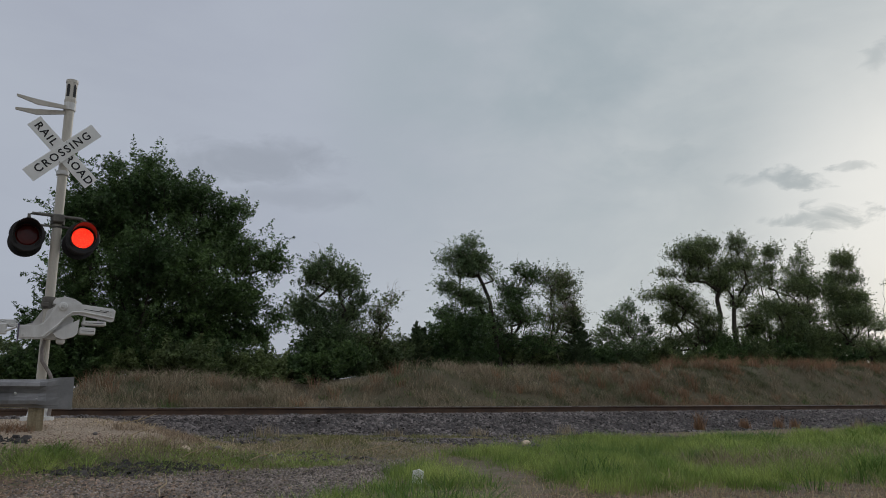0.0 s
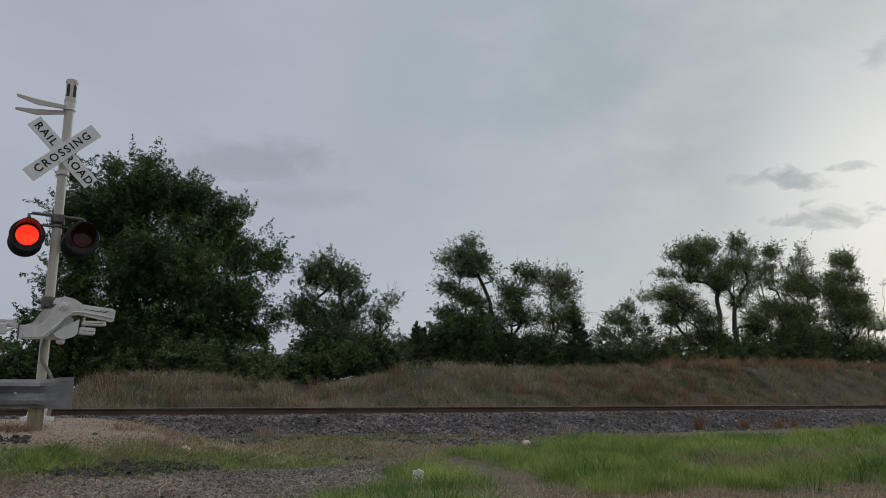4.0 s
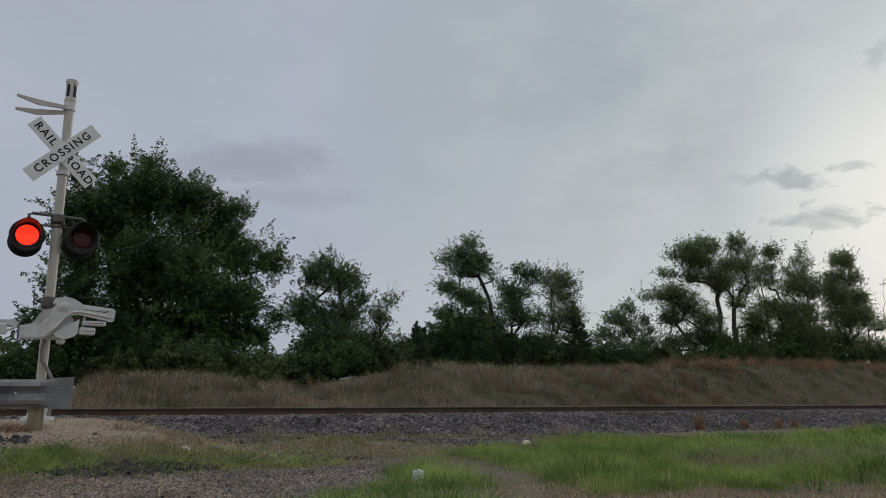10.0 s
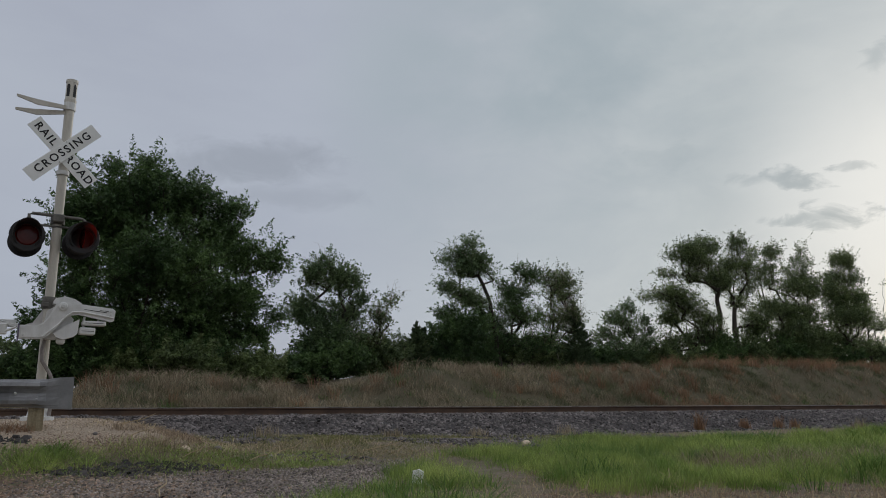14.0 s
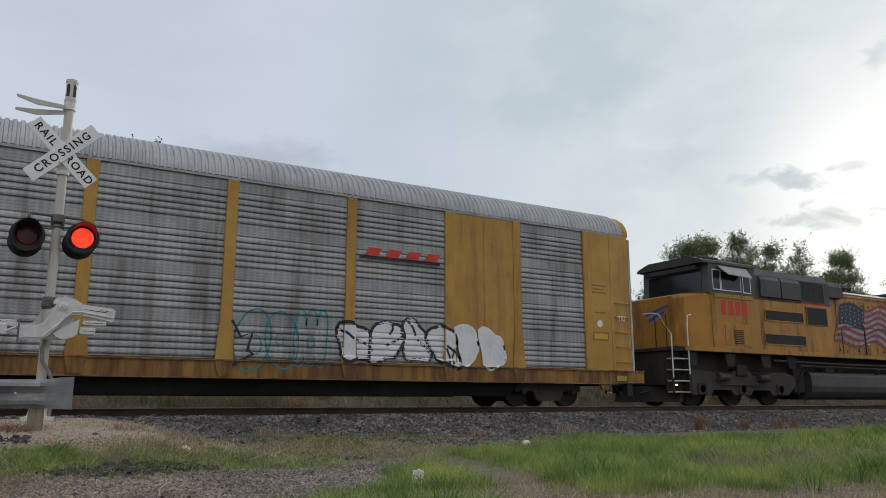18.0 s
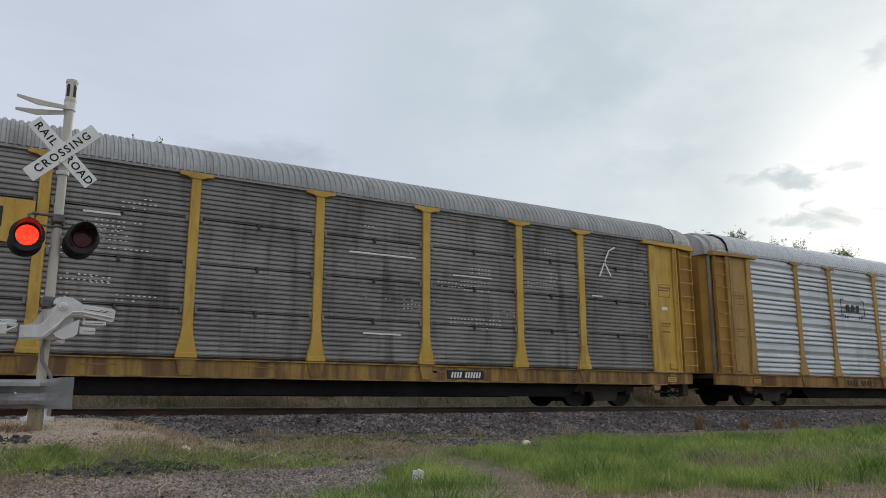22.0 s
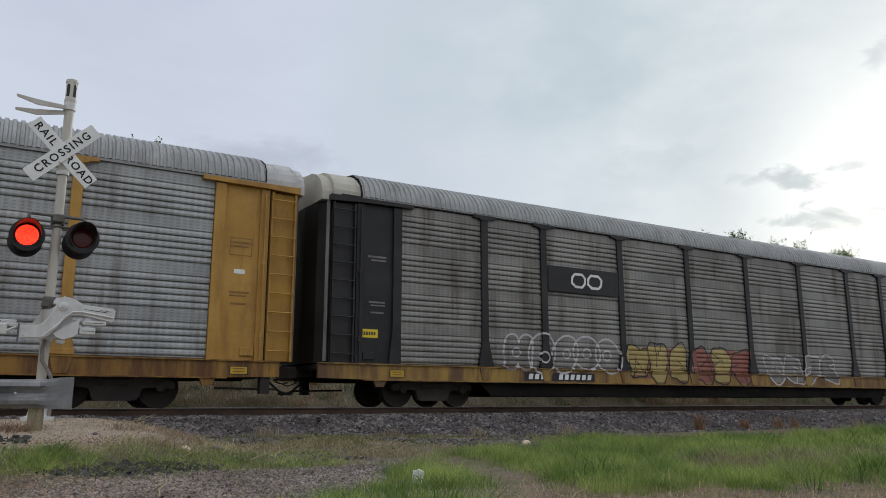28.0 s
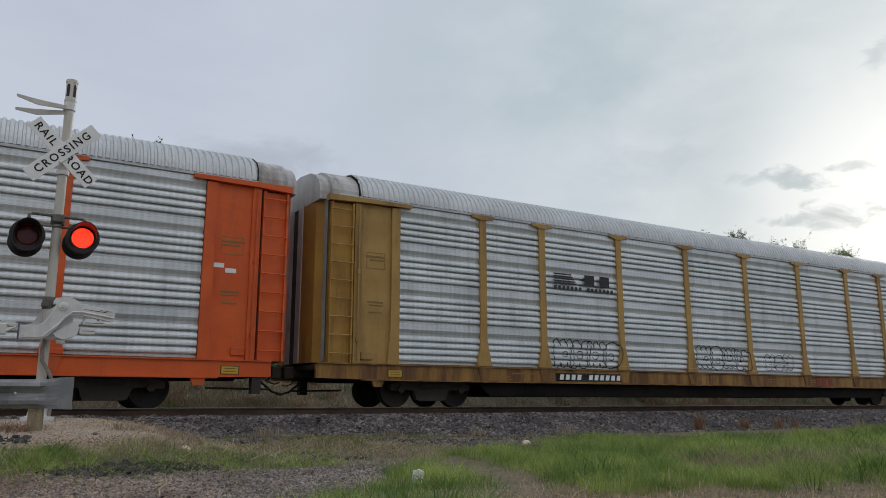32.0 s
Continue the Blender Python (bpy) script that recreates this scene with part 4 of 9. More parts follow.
make_tree(30.4, 37.4, 108, [(-0.08, -0.28, 6.05, 1.04, 0.8, 0.75), (1.31, -0.1, 6.09, 1.18, 0.86, 0.75), (0.67, 0.12, 5.26, 1.37, 1.02, 0.89), (1.84, 0.28, 5.17, 0.97, 0.81, 0.82), (0.16, -0.27, 3.74, 1.55, 1.17, 1.04), (1.45, 0, 3.67, 1.27, 1.04, 1.04),
                            (-0.13, 0.29, 1.96, 1.74, 1.25, 1.04)],
          896, 21100, 0.1, M_LEAF3, "half-bare elm with fine leafless twigs", 0.14, 0.24, (0.3, 0), 200, (1.4, -0.06))
make_conifer(32.1, 37, 4.8, 109)
make_conifer(20.2, 36.2, 3.3, 110)
make_conifer(21, 36.8, 3.0, 111)
make_conifer(33.3, 37.6, 3.6, 112)
make_tree(37.8, 39, 113, [(0.75, -0.23, 4.88, 0.86, 0.65, 0.58), (-0.16, -0.12, 4.03, 1.63, 1.03, 0.66), (1.09, 0.12, 3.52, 1.48, 1.04, 0.83), (-1.07, 0.38, 2.88, 1.6, 1.09, 0.83), (-0.03, -0.4, 1.88, 2.71, 1.7, 1.07), (2.62, 0, 4.14, 1.21, 0.68, 0.29),
                            (3.07, 0.14, 3.42, 0.9, 0.61, 0.45), (2.22, -0.37, 2.47, 1.64, 1.07, 0.74)],
          802, 23800, 0.12, M_LEAF2, "small rounded grey-green tree behind the bank", 0.13, 0.22, (0, 0), 18, (1.5, -0.08))
make_tree(42, 39.5, 114, [(0.29, -0.36, 1.64, 1.71, 1.04, 0.61), (-0.76, -0.13, 1.3, 1.93, 1.1, 0.52)],
          119, 5300, 0.12, M_LEAF3, "low scrub behind the bank", 0.08, 0.24, (0, 0), 12, (0.8, -0.3))
# the windbreak group
make_tree(48.4, 38.5, 115, [(-5.48, -0.22, 8.94, 0.88, 0.64, 0.54), (-3.78, -0.14, 9.05, 1.53, 1.18, 1.08), (-1.38, 0.14, 10.01, 1.75, 1.19, 0.9), (-1.75, 0.47, 8.88, 2.16, 1.34, 0.81), (-1.01, -0.31, 7.43, 1.89, 1.34, 1.08), (-5.72, 0, 7.43, 1.47, 0.76, 0.23),
                            (-3.12, 0.21, 7.57, 1.4, 0.92, 0.63), (-5.85, -0.51, 5.91, 2.53, 1.46, 0.72), (-8.21, -0.06, 5.62, 0.83, 0.56, 0.41), (-3.95, 0.16, 5.27, 2.2, 1.4, 0.9), (-5.28, 0.37, 4.34, 1.61, 1.05, 0.72), (-2.57, -0.29, 4.3, 1.83, 1.23, 0.9),
                            (-2.93, 0, 3.12, 2.09, 1.31, 0.81), (-5.26, 0.27, 2.49, 1.73, 1.14, 0.81)],
          2687, 58700, 0.12, M_LEAF3, "tall wind-bent elm with bare lower limbs", 0.26, 0.26, (-1.0, 0), 40, (1.5, -0.07))
make_tree(50, 38.8, 116, [(0.54, -0.35, 10.57, 1.24, 1.01, 1.01), (2.4, -0.08, 9.93, 0.8, 0.65, 0.64), (0.07, 0.15, 8.73, 1.68, 1.25, 1.1), (-0.86, 0.38, 7.55, 1.5, 1.09, 0.92), (1.43, -0.22, 8.78, 1.1, 0.95, 1.01), (1.74, 0, 7.32, 1.26, 0.94, 0.83),
                            (0.7, 0.2, 6.05, 1.31, 0.88, 0.64), (2.04, -0.46, 4.71, 1.88, 1.3, 1.01), (-2.05, -0.14, 3.13, 1.75, 1.16, 0.83)],
          1494, 32000, 0.12, M_LEAF3, "tall slender elm with a sparse crown", 0.2, 0.26, (0, 0), 30, (1.5, -0.07))
make_tree(54.7, 39, 117, [(0.38, -0.33, 10.28, 1.25, 0.93, 0.82), (-1.02, -0.11, 8.38, 0.98, 0.91, 1.06), (0.51, 0.08, 9.07, 0.75, 0.66, 0.72), (0.95, 0.29, 7.93, 1.17, 0.83, 0.67), (-0.49, -0.31, 5.85, 2.12, 1.34, 0.86), (1.52, 0, 5.69, 1.52, 1.07, 0.86),
                            (-1.46, 0.33, 3.81, 2.08, 1.41, 1.06), (1.41, -0.51, 3.81, 2.18, 1.46, 1.06)],
          1411, 30200, 0.12, M_LEAF3, "tall leaning elm behind the bank", 0.18, 0.26, (-0.8, 0), 30, (1.5, -0.07))
make_tree(58.6, 39.1, 120, [(0.51, -0.17, 11.05, 0.53, 0.5, 0.55), (0.72, -0.12, 9.81, 1.52, 1.02, 0.74), (-1.01, 0.07, 9.04, 0.69, 0.58, 0.6), (1.01, 0.44, 8.6, 1.97, 1.27, 0.84), (-0.78, -0.33, 7.49, 2.26, 1.42, 0.89), (1.96, 0, 7.58, 1.99, 1.34, 0.99),
                            (0.55, 0.47, 5.57, 3.18, 2.01, 1.29), (-1.23, -0.61, 3.82, 2.57, 1.74, 1.29), (1.85, -0.2, 3.87, 2.52, 1.71, 1.29)],
          2063, 52500, 0.12, M_LEAF3, "tall pointed elm behind the bank", 0.16, 0.26, (-0.4, 0), 20, (1.5, -0.07))
make_tree(63.9, 39.2, 118, [(0.85, -0.39, 10.64, 1.55, 1.12, 0.93), (2.55, -0.1, 10.51, 1.19, 0.86, 0.73), (3.38, 0.11, 9.28, 1.41, 0.98, 0.78), (1.27, 0.5, 9.1, 2.34, 1.43, 0.83), (-0.75, -0.21, 8.14, 1.32, 0.92, 0.73), (0.97, 0, 7.41, 3.29, 1.99, 1.14),
                            (4.11, 0.25, 7.46, 1.52, 1.06, 0.83), (0.65, -0.82, 5.51, 3.84, 2.33, 1.35), (2.8, -0.16, 6.07, 1.98, 1.36, 1.04), (0.65, 0.23, 3.6, 3.25, 1.98, 1.14)],
          2295, 66900, 0.12, M_LEAF3, "dense full-crowned elm at the end of the group", 0.19, 0.25, (0, 0), 15, (1.4, -0.2))
make_tree(70.2, 40, 119, [(0.63, -0.48, 5.11, 2.52, 1.38, 0.55), (2.53, -0.09, 5.69, 1.3, 0.81, 0.49), (-0.8, 0.19, 3.33, 2.67, 1.65, 0.99), (1.41, 0.66, 2.94, 3.18, 1.88, 0.99), (3.42, -0.12, 9.65, 0.55, 0.5, 0.44)],
          627, 14400, 0.12, M_LEAF3, "low spreading elm behind the bank", 0.16, 0.26, (0, 0), 15, (1.5, -0.07))
for i, (tx, ty, w, h) in enumerate(((42.5, 38, 3.2, 2.1), (46.5, 37.8, 3.0, 3.0), (50.5, 37.8, 3.2, 3.4), (54.5, 38, 3.2, 3.6), (58.5, 38.2, 3.2, 3.4), (63.5, 38.4, 3.6, 3.2), (40.0, 39, 2.4, 2.0), (35.4, 38.6, 2.2, 1.9),
                                    (28.6, 37.8, 2.6, 2.4), (24.6, 37.6, 2.4, 2.0), (20.4, 38.2, 2.4, 1.9), (16.0, 37, 2.8, 2.0), (11.6, 36.4, 1.8, 1.5), (31.6, 38.6, 2.2, 2.4), (73, 40, 5.0, 4.5), (14.6, 34.0, 1.8, 1.5), (17.6, 35.4, 1.8, 1.5), (21.6, 37.4, 1.8, 1.4), (0.6, 35, 2.4, 2.4), (3.0, 33, 2.4, 1.6), (9.6, 31.5, 2.6, 1.5), (13.0, 32.5, 1.8, 0.9), (6.6, 31.0, 2.4, 1.4))):
    make_tree(tx, ty, 130 + i, [(0, 0, h * 0.45, w, 1.5, h * 0.6)], 230, 26000, 0.15, (M_LEAF3, M_LEAF)[i % 2], "dense dark undergrowth of young elms", 0.07, 0.28)


# ---------------------------------------------------------------- crossing signal
PX, PY, PZ = 0.835, 13.02, -0.122
SIGNAL_SIZE = 1.14


def letters(text, size, material, parent, m, label="", name="lettering", thick=0.002, bold=0.018, spacing=1.0):
    cu = bpy.data.curves.new("text", "FONT")
    cu.body, cu.size, cu.align_x, cu.align_y, cu.extrude = text, size, "CENTER", "CENTER", thick
    cu.resolution_u, cu.offset, cu.space_character = 3, bold * size, spacing
    tmp = new("text", cu)
    me = bpy.data.meshes.new_from_object(tmp)
    bpy.data.objects.remove(tmp)
    me.name = name
    me.materials.clear()
    return link(name, me, material, parent, label, m)


FACE = pose(0, 0, 0, 90)  # text that stands upright and faces -y


M_TANKV = surface("violet_grey_paint", (0.10, 0.085, 0.13), (0.15, 0.13, 0.18), 0.6, scale=4)
M_CONDUIT = surface("weathered_conduit", (0.17, 0.15, 0.14), (0.27, 0.245, 0.23), 0.6, 0.1, 5, grain=0.2)
M_LAMPBAR = surface("weathered_lamp_bar", (0.10, 0.095, 0.085), (0.20, 0.19, 0.17), 0.7, 0.2, 4, grain=0.3)


def make_signal():
    sg = thing("crossing_signal", "railroad crossing signal with red lamps, crossbuck and lowered gate", "crossing signal", pose(PX, PY, PZ, 0, 0.15, 0) @ Matrix.Scale(SIGNAL_SIZE, 4))
    part("pole", Shape().lathe([(0, 0.0), (0, 0.062), (4.38, 0.062), (4.38, 0.0)], (0, 0, 0), (0, 0, 1), 20), M_POLE, sg, smooth=False)
    part("base_flange", Shape().lathe([(0, 0), (0, 0.2), (0.05, 0.2), (0.06, 0.13), (0.16, 0.11), (0.30, 0.075), (0.30, 0.0)], (0, 0, -0.02), (0, 0, 1), 20), M_CAST, sg)
    part("pole_cap", Shape().lathe([(4.36, 0.0), (4.36, 0.075), (4.40, 0.082), (4.40, 0.072), (4.66, 0.072), (4.66, 0.08), (4.70, 0.08), (4.70, 0.0)], (0, 0, 0), (0, 0, 1), 20), M_POLE, sg, "painted cap with dark slots")
    slot = Shape()
    for a in (-2.2, -1.0):
        c, s = math.cos(a), math.sin(a)
        slot.add([(c * 0.074 - s * w, s * 0.074 + c * w, z) for w, z in ((-0.022, 4.44), (0.022, 4.44), (0.022, 4.6), (0.012, 4.63), (-0.012, 4.63), (-0.022, 4.6))], [(0, 1, 2, 3, 4, 5)])
    part("bell_slot", slot, M_BLACK, sg)
    for k, (dz, rise) in enumerate(((4.26, 0.03), (4.20, -0.085))):
        arm = Shape().prism([(-0.05, dz - 0.02), (-0.05, dz + 0.03), (-0.42, dz + 0.03 + rise * 0.6), (-0.66, dz + 0.045 + rise), (-0.66, dz + 0.015 + rise), (-0.40, dz - 0.045 + rise * 0.6)], "y", -0.09 + 0.05 * k, -0.065 + 0.05 * k)
        part("gate_arm_rest", arm, M_POLE, sg)
    part("clamp", Shape().lathe([(4.25, 0.064), (4.25, 0.078), (4.36, 0.078), (4.36, 0.064)], (0, 0, 0), (0, 0, 1), 16), M_CAST, sg)
    # crossbuck: two blades
    for k, ang in enumerate((-45, 45)):
        m = pose(-0.032, -0.085 - 0.014 * k, 3.605, 0, -ang, 0)
        b = part("crossbuck_blade", Shape().box(-0.555, 0.555, -0.004, 0.004, -0.104, 0.104, 0.002), M_SIGNW, sg, "white blade with black letters", m)
        if k == 0:
            letters("RAIL", 0.15, M_BLACK, b, pose(-0.325, -0.0065, 0, 90), spacing=1.25)
            letters("ROAD", 0.15, M_BLACK, b, pose(0.31, -0.0065, 0, 90), spacing=1.2)
        else:
            letters("CROSSING", 0.15, M_BLACK, b, pose(0, -0.0065, 0, 90), spacing=1.30)
        rim = Shape().box(-0.53, 0.53, 0.0045, 0.012, -0.02, 0.02)
        part("stiffener", rim, M_GALV, b)
    part("mount_bracket", Shape().lathe([(3.30, 0.064), (3.30, 0.082), (3.36, 0.082), (3.36, 0.064)], (0, 0, 0), (0, 0, 1), 16).box(-0.04, 0.04, -0.085, 0, 3.31, 3.35), M_CAST, sg)
    for dx in (-0.03, 0.03):
        part("bolt", Shape().lathe([(0, 0), (0, 0.012), (0.01, 0.012), (0.012, 0)], (dx - 0.032, -0.104, 3.605 + 5 * dx), (0, -1, 0), 8), M_GALV, sg)
    # lamp bar and the two lamps
    zb = 2.66
    part("lamp_bar", Shape().tube([(-0.354, -0.12, zb - 0.08), (-0.354, -0.12, zb + 0.02), (-0.32, -0.11, zb + 0.04), (0.29, -0.11, zb + 0.03), (0.322, -0.12, zb + 0.01), (0.322, -0.12, zb - 0.08)], 0.021, 10)
         .lathe([(-0.06, 0.066), (-0.06, 0.088), (0.06, 0.088), (0.06, 0.066)], (0, 0, zb), (0, 0, 1), 16).box(-0.075, 0.075, -0.15, -0.05, zb - 0.05, zb + 0.06, 0.015), M_LAMPBAR, sg, smooth=False)
    part("junction_pipe", Shape().tube([(-0.22, -0.05, zb - 0.10), (0.22, -0.05, zb - 0.10)], 0.016, 8), M_LAMPBAR, sg)
    for s in (-1, 1):
        part("lamp_hanger", Shape().tube([(s * 0.333 - 0.020, -0.12, zb - 0.02), (s * 0.333 - 0.020, 0.0, zb - 0.02), (s * 0.333 - 0.020, 0.30, zb - 0.04), (s * 0.333 - 0.020, 0.30, zb - 0.12)], 0.022, 8), M_LAMPBAR, sg)
    discs = []
    for s, turn in ((-1, 0), (1, 0), (-1, 180), (1, 180)):
        lp = new("lamp")
        lp.parent, lp.matrix_basis = sg, pose(s * 0.333 - 0.020, -0.17 if turn == 0 else 0.33, 2.40 + 0.015 * s, 0, 0, turn)
        tagged(lp, "black round signal lamp with a deep hood")
        part("background", Shape().lathe([(0, 0.142), (0, 0.21), (-0.012, 0.215), (-0.018, 0.21), (-0.018, 0.142)], (0, 0, 0), (0, 1, 0), 40), M_HOOD, lp)
        part("housing", Shape().lathe([(0.0, 0.158), (0.20, 0.158), (0.235, 0.12), (0.235, 0.0)], (0, 0, 0), (0, 1, 0), 32), M_HOOD, lp)
        hood = Shape()
        n = 30
        vs, fs = [], []
        for i in range(n + 1):
            a = radians(-52 + 284 * i / n)
            reach = 0.10 + 0.22 * max(0.0, math.sin(a)) ** 0.8 if math.sin(a) > 0 else 0.10 * (1 + math.sin(a) * 1.0)
            for r in (0.168, 0.160):
                vs += [(r * math.cos(a), -0.018, r * math.sin(a)), (r * math.cos(a), -0.018 - max(reach, 0.01), r * math.sin(a))]
        for i in range(n):
            q = 4 * i
            fs += [(q, q + 1, q + 5, q + 4), (q + 2, q + 6, q + 7, q + 3), (q + 1, q + 3, q + 7, q + 5)]
        part("hood", hood.add(vs, fs), M_HOOD, lp)
        # the optic turns in its housing: one face shows the lit lens, the other the dark one
        disc = new("optic")
        disc.parent, disc.matrix_basis = lp, pose(0, 0.0, 0)
        front, rear = Shape(), Shape()
        front.lathe([(-0.012, 0.0), (-0.011, 0.07), (-0.007, 0.12), (-0.002, 0.138)], (0, 0, 0), (0, 1, 0), 32)
        rear.lathe([(0.012, 0.0), (0.011, 0.07), (0.007, 0.12), (-0.002, 0.138)], (0, 0, 0), (0, 1, 0), 32)
        part("lit_lens", front, M_LENSON, disc, "glowing red lens")
        part("dark_lens", rear, M_LENSOFF, disc, "unlit dark red lens")
        discs.append(disc)
    # gate mechanism with its counterweight arm
    prof = [(-0.363, 1.188), (-0.363, 1.013), (-0.10, 1.018), (-0.03, 1.066), (0.053, 1.16), (0.148, 1.29), (0.219, 1.345), (0.314, 1.36), (0.706, 1.283), (0.747, 1.297), (0.758, 1.435), (0.718, 1.462),
            (0.326, 1.497), (0.195, 1.511), (0.10, 1.527), (0.041, 1.50), (0.006, 1.43), (-0.042, 1.318), (-0.10, 1.235), (-0.161, 1.194)]
    arm = part("counterweight_arm", Shape().prism(prof, "y", -0.30, -0.22), M_CAST, sg, "grey cast counterweight arm of the gate")
    upper = [(0.06, 1.47), (0.02, 1.40), (-0.03, 1.30), (-0.10, 1.21), (-0.17, 1.175), (-0.345, 1.17), (-0.345, 1.03), (-0.11, 1.035), (-0.04, 1.085), (0.05, 1.20), (0.13, 1.315), (0.20, 1.385), (0.31, 1.402), (0.725, 1.345), (0.738, 1.43), (0.32, 1.48), (0.12, 1.505)]
    part("arm_web", Shape().prism(upper, "y", -0.318, -0.302), M_CAST, arm)
    part("pivot", Shape().lathe([(0, 0.056), (0.02, 0.056), (0.026, 0.045), (0.026, 0.0)], (0.112, -0.318, 1.452), (0, -1, 0), 20), M_CAST, arm)
    part("pivot_hub", Shape().lathe([(0, 0.03), (0.014, 0.03), (0.018, 0.02), (0.018, 0.0)], (0.112, -0.344, 1.452), (0, -1, 0), 16), M_GALV, arm)
    part("mechanism_case", Shape().prism([(0.029, 1.096), (0.135, 1.18), (0.326, 1.30), (0.314, 1.11), (0.278, 1.069), (0.148, 1.022), (0.06, 1.05)], "y", -0.29, -0.09).prism([(-0.10, 1.04), (0.02, 1.02), (0.24, 1.06), (0.26, 1.30), (0.08, 1.50), (-0.06, 1.40)], "y", -0.215, -0.07), M_CAST, sg, "grey mechanism case")
    for z0, z1, x0, x1 in ((1.225, 1.285, 0.362, 0.656), (1.10, 1.195, 0.335, 0.53)):
        part("counterweight", Shape().box(x0, x1, -0.29, -0.15, z0, z1, 0.012), M_CAST, sg, "stacked iron counterweight")
    part("weight_groove", Shape().box(0.40, 0.62, -0.2925, -0.2905, 1.252, 1.258).box(0.36, 0.51, -0.2925, -0.2905, 1.143, 1.149), M_BLACK, sg)
    part("weight_rod", Shape().tube([(0.385, -0.22, 1.15), (0.385, -0.22, 1.34)], 0.016, 8), M_GALV, sg)
    part("weight_rod", Shape().tube([(0.56, -0.22, 1.22), (0.56, -0.22, 1.32)], 0.014, 8), M_GALV, sg)
    part("far_arm", Shape().prism([(-0.36, 1.05), (-0.10, 1.05), (0.05, 1.2), (0.05, 1.5), (-0.06, 1.5), (-0.2, 1.26), (-0.36, 1.2)], "y", 0.10, 0.15), M_CAST, sg)
    part("gate_clamp", Shape().box(-0.62, -0.38, -0.28, -0.24, 1.16, 1.21, 0.008).box(-0.62, -0.50, -0.30, -0.22, 1.06, 1.20, 0.01).tube([(-0.48, -0.31, 1.19), (-0.48, -0.2, 1.19)], 0.02, 8), M_GALV, sg)
    part("gate_arm", Shape().box(-6.5, -0.58, -0.275, -0.245, 1.07, 1.17, 0.006), M_SIGNW, sg, "lowered white gate arm")
    part("conduit", Shape().tube([(-0.05, -0.10, 1.02), (-0.07, -0.12, 0.9), (-0.06, -0.13, 0.75), (0.05, -0.13, 0.58), (0.10, -0.12, 0.45), (0.10, -0.10, 0.2), (0.09, -0.06, 0.05)], 0.024, 10), M_CONDUIT, sg)
    part("mast_clamp", Shape().lathe([(1.44, 0.064), (1.44, 0.085), (1.60, 0.085), (1.60, 0.064)], (0, 0, 0), (0, 0, 1), 16).box(-0.10, 0.0, -0.10, -0.04, 1.46, 1.52, 0.01), M_LAMPBAR, sg)
    # cast ribs, slots and bolts of the gate gear
    part("arm_slot", Shape().prism([(0.37, 1.432), (0.37, 1.426), (0.645, 1.398), (0.645, 1.406)], "y", -0.3205, -0.3185).prism([(0.56, 1.43), (0.56, 1.425), (0.67, 1.415), (0.67, 1.421)], "y", -0.3205, -0.3185), M_BLACK, arm, "dark slot in the casting")
    part("arm_rib", Shape().tube([(-0.10, -0.312, 1.05), (0.06, -0.312, 1.20), (0.16, -0.312, 1.33), (0.23, -0.312, 1.385), (0.33, -0.312, 1.395), (0.735, -0.312, 1.335)], 0.014, 6), M_CAST, arm)
    part("case_cap", Shape().lathe([(0, 0.0), (0, 0.055), (0.04, 0.055), (0.06, 0.03), (0.06, 0.0)], (0.13, -0.19, 1.025), (0, 0, -1), 14), M_CAST, sg)
    part("case_lid", Shape().prism([(0.0, 1.49), (0.006, 1.54), (0.024, 1.565), (0.148, 1.588), (0.253, 1.562), (0.34, 1.51), (0.30, 1.48)], "y", -0.27, -0.08), M_CAST, sg)
    part("lid_bolt", Shape().lathe([(0, 0.014), (0.03, 0.014), (0.034, 0)], (0.13, -0.18, 1.58), (0, 0, 1), 8), M_GALV, sg)
    part("gate_bracket", Shape().box(-0.60, -0.40, -0.20, -0.14, 1.20, 1.26, 0.008).tube([(-0.58, -0.24, 1.23), (-0.44, -0.10, 1.23)], 0.014, 6).tube([(-0.52, -0.29, 1.10), (-0.40, -0.29, 1.16)], 0.018, 6), M_GALV, sg)
    part("arm_end_plate", Shape().box(-0.378, -0.366, -0.31, -0.15, 0.98, 1.21), M_TANKV, sg, "violet-grey end plate")
    for x, z in ((-0.32, 1.14), (-0.32, 1.06), (0.70, 1.375), (0.70, 1.42)):
        part("bolt", Shape().lathe([(0, 0.013), (0.012, 0.013), (0.014, 0)], (x, -0.318, z), (0, -1, 0), 8), M_GALV, arm)
    part("pole_collar", Shape().lathe([(0.30, 0.076), (0.30, 0.092), (0.42, 0.092), (0.42, 0.064)], (0, 0, 0), (0, 0, 1), 18), M_CAST, sg)
    part("base_step", Shape().lathe([(0.0, 0.0), (0.0, 0.21), (0.035, 0.21), (0.035, 0.0)], (0, 0, -0.06), (0, 0, 1), 24), M_CAST, sg)
    # the gate gear sits a little off the mast
    for ob in sg.children:
        if ob.name.split(".")[0] in ("counterweight_arm", "mechanism_case", "counterweight", "weight_groove", "weight_rod", "far_arm", "gate_clamp", "gate_arm", "conduit", "case_cap", "case_lid", "lid_bolt", "gate_bracket", "arm_end_plate"):
            ob.matrix_basis = pose(0.036, 0, 0) @ ob.matrix_basis
    return discs


OPTICS = make_signal()


